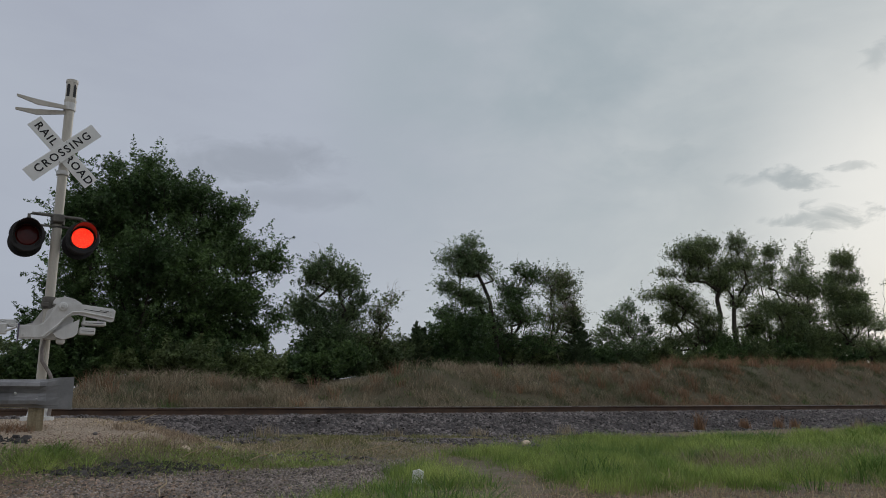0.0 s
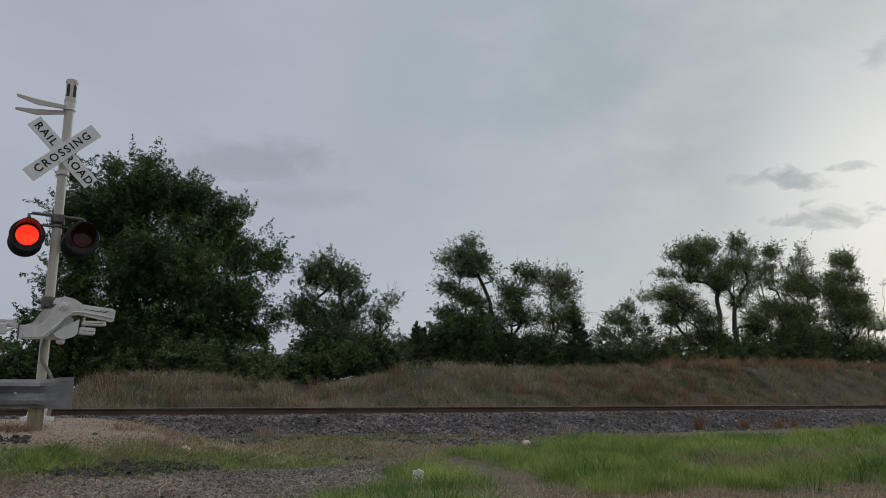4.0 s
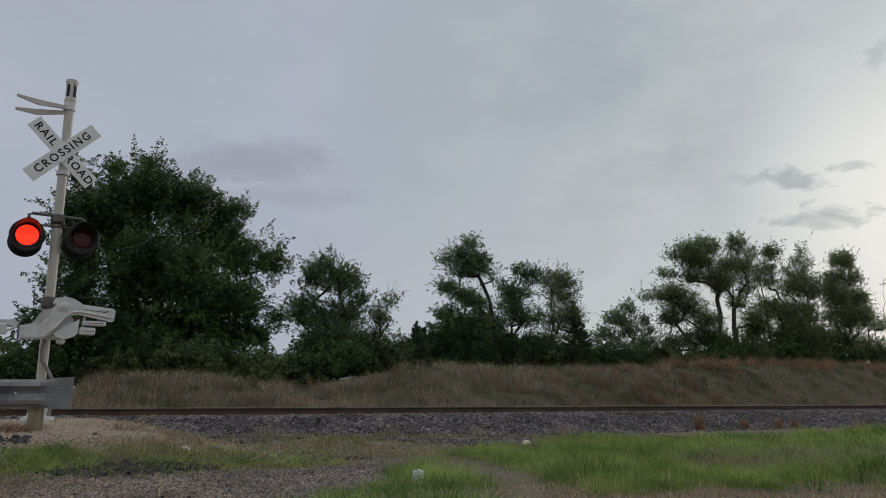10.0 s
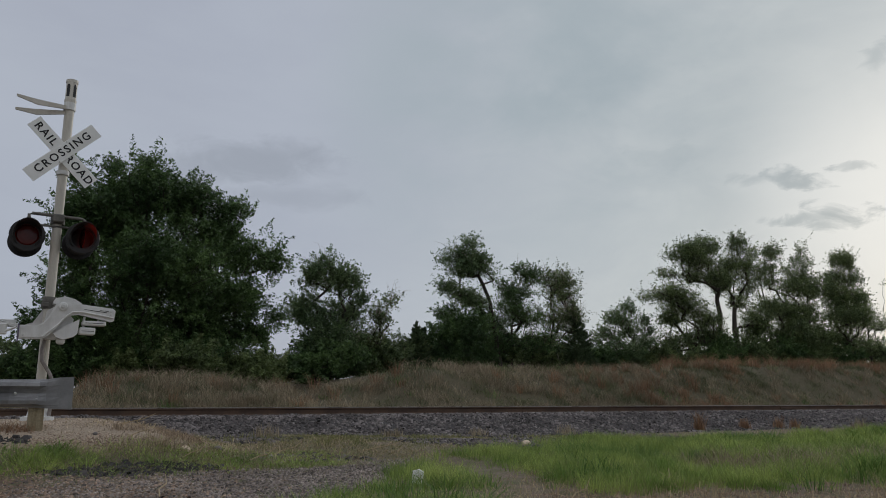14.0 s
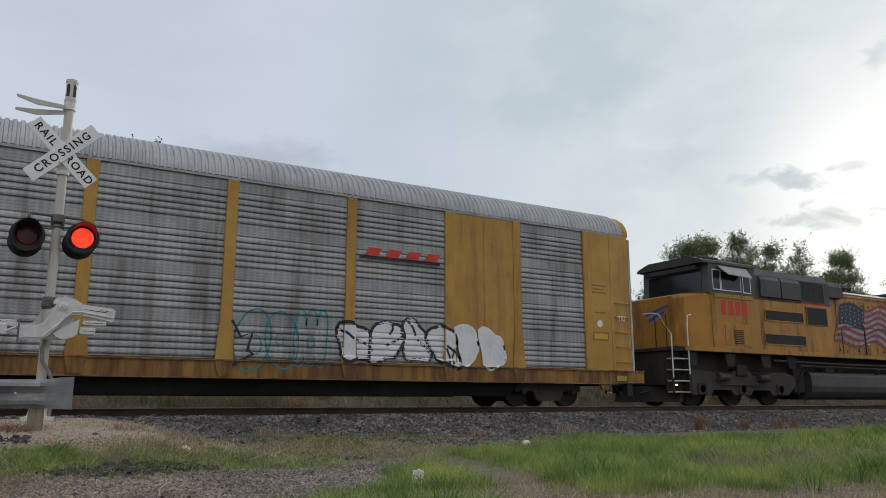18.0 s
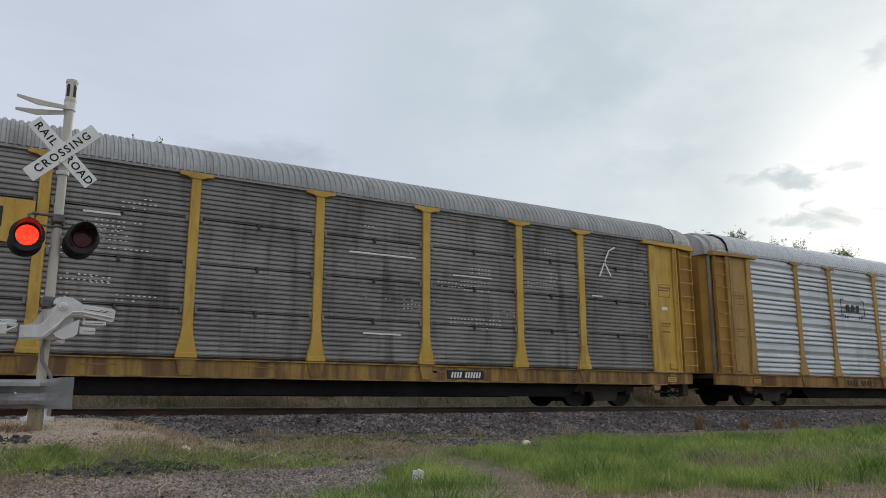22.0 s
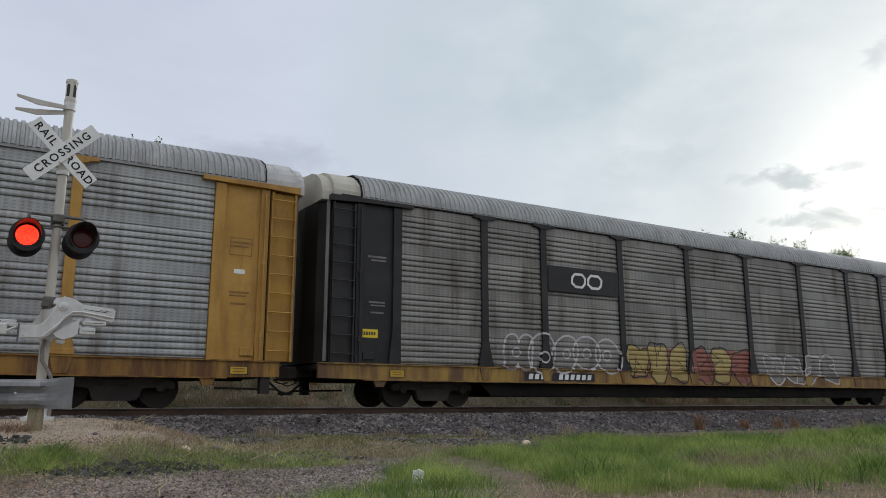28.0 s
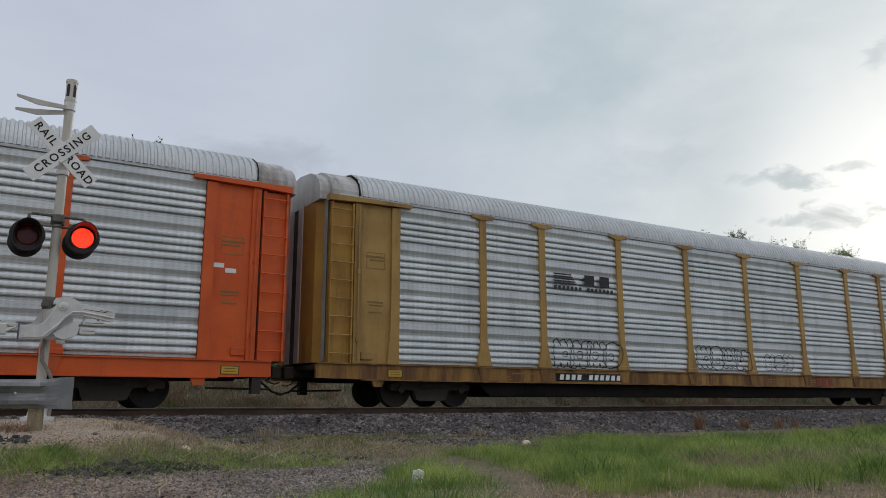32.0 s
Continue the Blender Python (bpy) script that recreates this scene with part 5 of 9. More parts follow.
def make_guardrail():
    g = thing("guardrail", "weathered steel guardrail with a flared end on a wooden post", "guardrail", pose(0.62, 10.15, -0.2, 0, 0, 0))
    w = [(0.0, 0.0), (0.03, 0.02), (0.075, 0.035), (0.085, 0.075), (0.03, 0.115), (0.0, 0.155), (0.03, 0.195), (0.085, 0.235), (0.075, 0.275), (0.03, 0.29), (0.0, 0.31)]
    prof = [(-a, 0.275 + b) for a, b in w] + [(-a + 0.006, 0.275 + b) for a, b in reversed(w)]
    part("beam", Shape().prism(prof, "x", -6.0, 0.02), M_GUARD, g, "W-shaped steel beam")
    # terminal: beam flattens out and flares
    sec = []
    for x, k, top, bot, yy in ((-0.28, 1.0, 0.585, 0.275, -0.004), (0.02, 0.55, 0.59, 0.265, -0.004), (0.10, 0.12, 0.595, 0.258, -0.02), (0.24, 0.0, 0.615, 0.25, -0.07), (0.37, 0.0, 0.62, 0.245, -0.13)):
        sec.append([(x, yy - a * k - 0.008, bot + (top - bot) * b / 0.31) for a, b in w])
    vs, fs, n = [], [], len(w)
    for r in sec:
        vs += r
    for r in sec:
        vs += [(x, y + 0.006, z) for x, y, z in r]
    m = len(sec) * n
    for i in range(len(sec) - 1):
        for j in range(n - 1):
            a = i * n + j
            fs += [(a, a + 1, a + n + 1, a + n), (m + a, m + a + n, m + a + n + 1, m + a + 1)]
    edge = [(len(sec) - 1) * n + j for j in range(n)]
    fs += [(edge[j], edge[j + 1], m + edge[j + 1], m + edge[j]) for j in range(n - 1)]
    part("end_terminal", Shape().add(vs, fs), M_GUARD, g, "flared end shoe")
    part("post", Shape().box(-0.06, 0.10, 0.02, 0.18, -0.35, 0.56, 0.008), M_POSTW, g, "square wooden post")
    part("post", Shape().box(-1.96, -1.80, 0.02, 0.18, -0.35, 0.56, 0.008), M_POSTW, g, "square wooden post")
    for x, z in ((-0.1, 0.52), (0.0, 0.36), (-0.22, 0.43)):
        part("bolt", Shape().lathe([(0, 0.016), (0.01, 0.014), (0.014, 0.0)], (x, -0.05, z), (0, -1, 0), 10), M_GALV, g)


make_guardrail()
# ---------------------------------------------------------------- train materials
def paint(name, a, b, dirt=RUST, amount=0.55, rough=0.5, metal=0.0, grain=0.18, scale=1.2, ticks=0.0, cover=0.0, spec=0.4):
    return surface(name, a, b, rough, metal, scale, (0.6, 1, 1), ticks=ticks, cover=cover, spec=spec, grain=grain, grain_scale=22, dirt=dirt, dirt_amount=amount, dirt_stretch=(1.6, 1, 0.22), dirt_scale=1.6)


M_YEL = paint("wagon_yellow", (0.42, 0.225, 0.042), (0.51, 0.29, 0.062), (0.17, 0.085, 0.04), 0.5, cover=0.03)
M_YELB = paint("bright_yellow_paint", (0.53, 0.325, 0.055), (0.61, 0.40, 0.085), RUST, 0.5)
M_BROWN = paint("brown_yellow_paint", (0.36, 0.215, 0.062), (0.44, 0.27, 0.082), (0.13, 0.07, 0.038), 0.6, cover=0.02)
M_ORANGE = paint("orange_red_paint", (0.58, 0.085, 0.012), (0.68, 0.115, 0.018), GRIME, 0.35)
M_CNBLACK = paint("wagon_black", (0.012, 0.012, 0.013), (0.026, 0.025, 0.025), (0.05, 0.038, 0.03), 0.4)
M_RUSTY = paint("rusted_yellow_paint", (0.45, 0.27, 0.05), (0.17, 0.075, 0.03), RUST, 0.7)
M_SIL = paint("galvanised_panel", (0.50, 0.53, 0.535), (0.61, 0.64, 0.645), (0.25, 0.255, 0.25), 0.6, 0.42, 0.45, ticks=0.14)
M_SILB = paint("bright_galvanised_panel", (0.56, 0.595, 0.605), (0.68, 0.71, 0.72), (0.33, 0.34, 0.345), 0.5, 0.40, 0.45, ticks=0.14)
M_SILG = paint("dull_galvanised_panel", (0.285, 0.295, 0.292), (0.40, 0.41, 0.405), (0.135, 0.112, 0.095), 0.75, 0.48, 0.35, ticks=0.26)
M_SILD = paint("soot_darkened_panel", (0.165, 0.158, 0.15), (0.26, 0.252, 0.238), (0.075, 0.063, 0.052), 0.7, 0.5, 0.35)
M_SILM = paint("brown_stained_panel", (0.20, 0.192, 0.175), (0.30, 0.29, 0.265), (0.10, 0.078, 0.058), 0.8, 0.48, 0.35, ticks=0.3)
M_SILW = paint("grime_browned_panel", (0.23, 0.208, 0.184), (0.34, 0.315, 0.282), (0.10, 0.072, 0.05), 0.85, 0.5, 0.35, ticks=0.3)
M_YELO = paint("rust_stained_ochre_paint", (0.47, 0.30, 0.06), (0.57, 0.38, 0.09), (0.17, 0.085, 0.04), 0.75, cover=0.04)
M_ROOF = paint("galvanised_roof", (0.37, 0.38, 0.38), (0.46, 0.47, 0.47), (0.27, 0.26, 0.245), 0.5, 0.5, 0.4)
M_ROOFD = paint("dull_roof", (0.30, 0.305, 0.30), (0.38, 0.385, 0.38), (0.2, 0.185, 0.17), 0.5, 0.5, 0.4)
M_ROOFK = paint("grime_darkened_roof", (0.20, 0.197, 0.19), (0.27, 0.265, 0.255), (0.12, 0.105, 0.092), 0.6, 0.55, 0.35)
M_ROOFB = paint("bright_roof", (0.52, 0.54, 0.55), (0.60, 0.62, 0.63), (0.40, 0.39, 0.37), 0.35, 0.45, 0.4)
M_ROOFC = paint("cream_roof", (0.44, 0.42, 0.35), (0.52, 0.50, 0.43), (0.3, 0.26, 0.2), 0.4, 0.6)
M_WHITE = paint("white_end_paint", (0.43, 0.425, 0.415), (0.53, 0.525, 0.515), (0.20, 0.165, 0.14), 0.8, cover=0.04)
M_UNDER = paint("black_underframe", (0.034, 0.030, 0.029), (0.056, 0.049, 0.044), (0.075, 0.058, 0.046), 0.5, 0.9, spec=0.12)
# near-black sill steel, with the shade under the wagon put into its colour
M_BELLY = paint("shade_black_centre_sill", (0.010, 0.009, 0.009), (0.020, 0.018, 0.016), (0.03, 0.024, 0.02), 0.4, 0.9, spec=0.1)
M_TRUCK = paint("grimy_truck_steel", (0.042, 0.035, 0.031), (0.085, 0.068, 0.056), (0.10, 0.074, 0.052), 0.45, 0.8)
M_WHEEL = paint("wheel_steel", (0.022, 0.019, 0.017), (0.04, 0.033, 0.028), RUST, 0.3, 0.75)
M_DECAL_W = surface("white_stencil", (0.74, 0.74, 0.72), (0.82, 0.82, 0.80), 0.6, scale=4, grain=0.15)
M_DECAL_K = surface("black_stencil", (0.018, 0.018, 0.02), (0.035, 0.035, 0.036), 0.6, scale=4, grain=0.1)
M_DECAL_G = surface("dark_green_stencil", (0.04, 0.07, 0.06), (0.07, 0.10, 0.09), 0.6, scale=4, grain=0.1)
M_DECAL_Y = surface("yellow_placard", (0.75, 0.55, 0.03), (0.8, 0.6, 0.05), 0.5, scale=4)
M_PLACARD = surface("ochre_placard", (0.50, 0.31, 0.02), (0.58, 0.37, 0.03), 0.5, scale=4, grain=0.15)
M_MAROON = surface("maroon_stencil", (0.20, 0.03, 0.025), (0.28, 0.045, 0.035), 0.6, scale=4, grain=0.2)
M_DECAL_R = surface("red_stencil", (0.52, 0.045, 0.028), (0.62, 0.06, 0.035), 0.6, scale=4, grain=0.1)
M_DECAL_B = surface("blue_stencil", (0.03, 0.055, 0.26), (0.045, 0.075, 0.32), 0.5, scale=4, grain=0.1)
M_DECAL_T = surface("faded_brown_stencil", (0.22, 0.12, 0.03), (0.28, 0.16, 0.05), 0.6, scale=4, grain=0.1)
M_SPRAY_W = surface("white_spray_paint", (0.66, 0.67, 0.67), (0.78, 0.78, 0.78), 0.5, scale=3, grain=0.12)
M_SPRAY_L = surface("pale_lilac_spray_paint", (0.46, 0.43, 0.45), (0.58, 0.55, 0.56), 0.5, scale=3, grain=0.2)
M_SPRAY_F = surface("worn_white_spray_paint", (0.30, 0.30, 0.29), (0.44, 0.44, 0.42), 0.6, scale=2, grain=0.3)
M_SPRAY_K = surface("khaki_spray_paint", (0.27, 0.25, 0.19), (0.36, 0.33, 0.26), 0.5, scale=3, grain=0.2)
M_SPRAY_G = surface("pale_green_spray_paint", (0.40, 0.53, 0.27), (0.49, 0.61, 0.35), 0.5, scale=3, grain=0.12)
M_SPRAY_T = surface("teal_spray_paint", (0.03, 0.17, 0.20), (0.05, 0.25, 0.28), 0.5, scale=3, grain=0.12)
M_SPRAY_P = surface("grey_mauve_spray_paint", (0.30, 0.25, 0.25), (0.40, 0.34, 0.34), 0.5, scale=3, grain=0.12)
M_SPRAY_Y = surface("ochre_spray_paint", (0.34, 0.25, 0.08), (0.43, 0.33, 0.13), 0.5, scale=3, grain=0.12)
M_SPRAY_R = surface("red_spray_paint", (0.22, 0.075, 0.055), (0.29, 0.105, 0.075), 0.5, scale=3, grain=0.12)
M_SPRAY_V = surface("violet_spray_paint", (0.12, 0.09, 0.20), (0.18, 0.14, 0.27), 0.5, scale=3, grain=0.12)
M_SPRAY_M = surface("magenta_spray_paint", (0.45, 0.06, 0.22), (0.5, 0.08, 0.28), 0.5, scale=3, grain=0.12)
M_GLASS = surface("dark_cab_glass", (0.012, 0.014, 0.016), (0.02, 0.022, 0.024), 0.08, scale=3)
M_HOSE = surface("rubber_hose", (0.018, 0.018, 0.018), (0.03, 0.03, 0.03), 0.7, scale=5)
M_SILLB = paint("grimy_yellow_sill", (0.27, 0.135, 0.028), (0.37, 0.20, 0.038), (0.10, 0.045, 0.024), 0.9, cover=0.09, scale=0.5)
M_SILLY = paint("worn_bright_sill", (0.30, 0.18, 0.045), (0.44, 0.27, 0.055), (0.12, 0.065, 0.04), 0.9, cover=0.10, scale=0.5)
M_FOOTR = paint("rusted_post_foot", (0.22, 0.095, 0.045), (0.15, 0.065, 0.035), (0.07, 0.045, 0.035), 0.6, 0.75)
# yellow browned for rust and for the shade of ladder recess and end door
M_LADDER = paint("rust_and_shade_board", (0.42, 0.24, 0.045), (0.33, 0.175, 0.042), RUST, 0.5, 0.7)
M_SEAL = surface("black_door_seal", (0.012, 0.012, 0.013), (0.03, 0.03, 0.03), 0.8, scale=3)
NEAR = -1.55


# ---------------------------------------------------------------- wagon parts, meshes shared between wagons
def panel_profile(style, z0, z1):
    """Section of a corrugated side panel: four sheets, each with a plain band and a run of ribs."""
    y0 = NEAR + 0.075
    out = [(y0, z0)]
    h = (z1 - z0) / 4
    for k in range(4):
        b = z0 + k * h
        if style == "fine":
            n = 5
            p = 0.70 * h / n
            for i in range(n):
                q = b + 0.02 * h + i * p
                out += [(y0, q), (y0 + 0.030, q + 0.02 * p), (y0 + 0.030, q + 0.15 * p), (y0 - 0.012, q + 0.19 * p), (y0 - 0.020, q + 0.42 * p), (y0 - 0.016, q + 0.66 * p), (y0, q + 0.98 * p)]
            out += [(y0 + 0.004, b + 0.73 * h), (y0 - 0.012, b + 0.755 * h), (y0 - 0.012, b + 0.985 * h), (y0, b + h - 0.002)]
        elif style == "rib":
            # from below: four ribs parted by narrow grooves, a sloping band, a flat bolted band
            n, lo, hi = 4, 0.045, 0.70
            p = (hi - lo) * h / n
            out += [(y0, b + 0.004)]
            for i in range(n):
                q = b + lo * h + i * p
                out += [(y0 - 0.004, q), (y0 + 0.05, q + 0.02 * p), (y0 + 0.05, q + 0.17 * p), (y0 - 0.018, q + 0.21 * p), (y0 - 0.034, q + 0.36 * p), (y0 - 0.034, q + 0.58 * p), (y0 - 0.02, q + 0.85 * p)]
            out += [(y0 + 0.032, b + 0.712 * h), (y0 + 0.022, b + 0.76 * h), (y0 - 0.018, b + 0.85 * h), (y0 - 0.016, b + 0.985 * h), (y0, b + h - 0.002)]
        else:
            out += [(y0 + 0.09, b + 0.001), (y0 + 0.09, b + 0.026), (y0, b + 0.028)]
            n = 9
            p = (h - 0.034) / n
            for i in range(n):
                q = b + 0.030 + i * p
                out += [(y0, q + 0.04 * p), (y0 + 0.016, q + 0.08 * p), (y0 + 0.016, q + 0.22 * p), (y0 - 0.014, q + 0.30 * p), (y0 - 0.015, q + 0.6 * p), (y0, q + 0.9 * p)]
            out += [(y0, b + h - 0.001)]
    back = y0 + 0.12
    return out + [(back, z1), (back, z0)]


Z_DECK, Z_EAVE = 0.98, 4.99
MESHES = {}


def shared(key, build):
    if key not in MESHES:
        MESHES[key] = build().mesh(key[0])
    return MESHES[key]


def lit(name, key, build, material, parent, m, label=""):
    """A part on a mesh shared by form; the material sits on the object."""
    me = shared(key, build)
    if not me.materials:
        me.materials.append(material)
    ob = new(name, me)
    ob.parent, ob.matrix_basis = parent, m
    ob.material_slots[0].link = "OBJECT"
    ob.material_slots[0].material = material
    if label:
        tagged(ob, label)
    return ob


FLIP = pose(0, 0, 0, 0, 0, 180)
HERE = Matrix()


def post_shape():
    s = Shape().box(-0.105, 0.105, NEAR, NEAR + 0.12, Z_DECK + 0.045, Z_EAVE - 0.1, 0.01)
    s.prism([(-0.36, Z_EAVE), (0.36, Z_EAVE), (0.36, Z_EAVE - 0.07), (0.20, Z_EAVE - 0.09), (0.12, Z_EAVE - 0.13), (-0.12, Z_EAVE - 0.13), (-0.20, Z_EAVE - 0.09), (-0.36, Z_EAVE - 0.07)], "y", NEAR - 0.02, NEAR + 0.09)
    return s


def foot_shape():
    s = Shape().prism([(-0.108, 1.66), (0.108, 1.66), (0.125, 1.50), (0.205, 1.14), (-0.205, 1.14), (-0.125, 1.50)], "y", NEAR - 0.012, NEAR + 0.1)
    return s.box(-0.22, 0.22, NEAR - 0.03, NEAR + 0.1, 1.02, 1.138, 0.01)


def roof_shape(half, pitch=0.145):
    """Arched roof of transverse corrugations."""
    arc = [(-1.545, 5.02), (-1.53, 5.14), (-1.47, 5.30), (-1.34, 5.47), (-1.12, 5.62), (-0.8, 5.735), (-0.4, 5.80), (0, 5.825)]
    arc = arc + [(-y, z) for y, z in reversed(arc[:-1])]
    n = len(arc)
    vs, fs = [], []
    cols = int(2 * half / pitch)
    xs = []
    for i in range(cols):
        x = -half + i * pitch
        xs += [(x, 0.0), (x + 0.32 * pitch, 0.0), (x + 0.44 * pitch, 1.0), (x + 0.88 * pitch, 1.0)]
    xs.append((half, 0.0))
    for x, up in xs:
        for j, (y, z) in enumerate(arc):
            vs.append((x, y * (1 + 0.012 * up), z + 0.038 * up * (0.15 if j in (0, n - 1) else 1)))
    for i in range(len(xs) - 1):
        for j in range(n - 1):
            a = i * n + j
            fs.append((a, a + 1, a + n + 1, a + n))
    s = Shape().add(vs, fs)
    s.prism([(-1.54, 4.99), (-1.54, 5.02), (1.54, 5.02), (1.54, 4.99)], "x", -half, half)
    return s


def wheelset_shape(r=0.42):
    s = Shape().tube([(0, -1.0, 0), (0, 1.0, 0)], 0.085, 12)
    for sd in (-1, 1):
        s.lathe([(0.0, 0.09), (0.0, r - 0.07), (-0.02, r - 0.06), (-0.02, r), (0.10, r + 0.004), (0.105, r + 0.028), (0.135, r + 0.028), (0.135, r - 0.06), (0.09, r - 0.09), (0.06, 0.14), (0.09, 0.09)],
                (0, sd * 0.815, 0), (0, -sd, 0), 28)
    return s


def side_frame_shape(wb=1.73):
    h = wb / 2
    s = Shape().prism([(-h - 0.28, 0.40), (-h - 0.28, 0.54), (-h - 0.1, 0.60), (-h + 0.35, 0.66), (-0.3, 0.80), (0.3, 0.80), (h - 0.35, 0.66), (h + 0.1, 0.60), (h + 0.28, 0.54), (h + 0.28, 0.40),
                       (h - 0.2, 0.42), (h - 0.36, 0.40), (0.42, 0.18), (0.3, 0.15), (-0.3, 0.15), (-0.42, 0.18), (-h + 0.36, 0.40), (-h + 0.2, 0.42)], "y", -1.12, -0.98)
    for sd in (-1, 1):
        s.lathe([(0, 0.0), (0, 0.085), (0.12, 0.10), (0.14, 0.10), (0.14, 0.0)], (sd * h, -1.17, 0.42), (0, 1, 0), 16)
    for k in range(5):
        x = -0.24 + 0.12 * k
        s.tube([(x, -1.06, 0.20), (x, -1.06, 0.44)], 0.05, 8)
    s.box(-0.34, 0.34, -1.14, -1.0, 0.44, 0.60, 0.02)
    return s


def make_truck(parent, x, r=0.42):
    tr = new("truck")
    tr.parent, tr.matrix_basis = parent, pose(x, 0, 0)
    tagged(tr, "grimy two-axle freight truck")
    lit("side_frame", ("side_frame",), side_frame_shape, M_TRUCK, tr, HERE)
    lit("side_frame", ("side_frame",), side_frame_shape, M_TRUCK, tr, FLIP)
    for s in (-1, 1):
        lit("wheelset", ("wheelset",), wheelset_shape, M_WHEEL, tr, pose(s * 0.865, 0, 0.42))
    lit("bolster", ("bolster",), lambda: Shape().box(-0.2, 0.2, -1.0, 1.0, 0.42, 0.72, 0.03), M_TRUCK, tr, HERE)


def coupler_shape():
    s = Shape().box(13.2, 14.05, -0.09, 0.09, 0.72, 0.90, 0.02).box(13.98, 14.24, -0.13, 0.13, 0.66, 0.96, 0.03)
    return s.tube([(14.0, -0.2, 0.7), (13.8, -0.3, 0.62)], 0.02, 6)


def hose_shape():
    return Shape().tube([(13.5, -0.35, 0.72), (13.7, -0.36, 0.55), (13.95, -0.33, 0.36), (14.2, -0.28, 0.30), (14.3, -0.25, 0.33)], 0.028, 7)


def bars(parent, x0, x1, z0, z1, n, material, gaps=(), y=None, label="", name="lettering_bar", slant=0.0):
    """Writing or a mark as plain bars, one per character."""
    y = NEAR - 0.012 if y is None else y
    w = (x1 - x0) / n
    first = None
    for k in range(n):
        if k in gaps:
            continue
        a, b = x0 + w * (k + 0.16), x0 + w * (k + 0.80)
        first = part(name, Shape().prism([(a, z0), (b, z0), (b + slant, z1), (a + slant, z1)], "y", y - 0.004, y), material, parent, label)
    return first


def wordmark(parent, x0, x1, z0, z1, n, material, label, y=None, gaps=(), low=0.74, thick=0.026):
    """A brand's word as slim plain bars, the first one tall."""
    w = (x1 - x0) / n
    y = NEAR - 0.014 if y is None else y
    first = None
    for k in range(n):
        if k in gaps:
            continue
        c, top = x0 + w * (k + 0.5), z1 if k == 0 else z0 + low * (z1 - z0)
        for d in (-0.22, 0.22):
            p = part("wordmark_bar", Shape().box(c + d * w - thick, c + d * w + thick, y - 0.004, y, z0, top), material, parent, label if first is None else "")
            first = first or p
    return first


def plate(parent, x0, x1, z0, z1, material, y=None, name="placard", label="", thick=0.004):
    y = NEAR - 0.012 if y is None else y
    return part(name, Shape().box(x0, x1, y - thick, y, z0, z1), material, parent, label)


def shield(parent, cx, cz, w, h, y, blue=None, red=None, pale=None):
    """A heraldic shield: blue chief with pale bars, red and white stripes."""
    def outline(k, yy):
        pts = [(-0.5, 0.36), (-0.38, 0.5), (-0.2, 0.44), (0, 0.5), (0.2, 0.44), (0.38, 0.5), (0.5, 0.36), (0.44, 0.2), (0.46, -0.1), (0.42, -0.3), (0.28, -0.42), (0.1, -0.45), (0, -0.52), (-0.1, -0.45), (-0.28, -0.42), (-0.42, -0.3), (-0.46, -0.1), (-0.44, 0.2)]
        return Shape().prism([(cx + a * w * k, cz + b * h * k) for a, b in pts], "y", yy - 0.004, yy)
    s = part("shield_emblem", outline(1.0, y), (blue or M_DECAL_B), parent, "blue, red and white shield emblem")
    part("shield_border", outline(0.93, y - 0.005), (pale or M_DECAL_W), s)
    part("shield_chief", Shape().prism([(cx + a * w, cz + b * h) for a, b in ((-0.43, 0.33), (-0.34, 0.43), (-0.2, 0.39), (0, 0.44), (0.2, 0.39), (0.34, 0.43), (0.43, 0.33), (0.38, 0.19), (0.39, 0.06), (-0.39, 0.06), (-0.38, 0.19))], "y", y - 0.013, y - 0.010), (blue or M_DECAL_B), s)
    for z in (0.25, 0.13):
        bars(s, cx - 0.30 * w, cx + 0.30 * w, cz + (z - 0.035) * h, cz + (z + 0.045) * h, 6, (pale or M_DECAL_W), y=y - 0.014)
    for k in range(7):
        a = -0.36 + k * 0.12
        low = -0.40 + 0.9 * max(0, abs(a) - 0.2) ** 1.2
        part("stripe", Shape().box(cx + (a - 0.030) * w, cx + (a + 0.030) * w, y - 0.013, y - 0.010, cz + low * h, cz + 0.05 * h), (red or M_DECAL_R), s)


def blob(cx, cz, w, h, seed, k=1.0):
    rs = random.Random(seed)
    ph = [rs.random() * 6.28 for _ in range(3)]
    am = [0.08 + 0.10 * rs.random(), 0.08 + 0.08 * rs.random(), 0.05 + 0.05 * rs.random()]
    out = []
    for i in range(22):
        a = 2 * math.pi * i / 22
        r = 1 + am[0] * math.sin(2 * a + ph[0]) + am[1] * math.sin(3 * a + ph[1]) + am[2] * math.sin(5 * a + ph[2])
        sq = 1 / max(abs(math.cos(a)), abs(math.sin(a))) ** 0.55
        out.append((cx + math.cos(a) * w / 2 * r * sq * k * 0.86, cz + math.sin(a) * h / 2 * r * sq * k * 0.86))
    return out


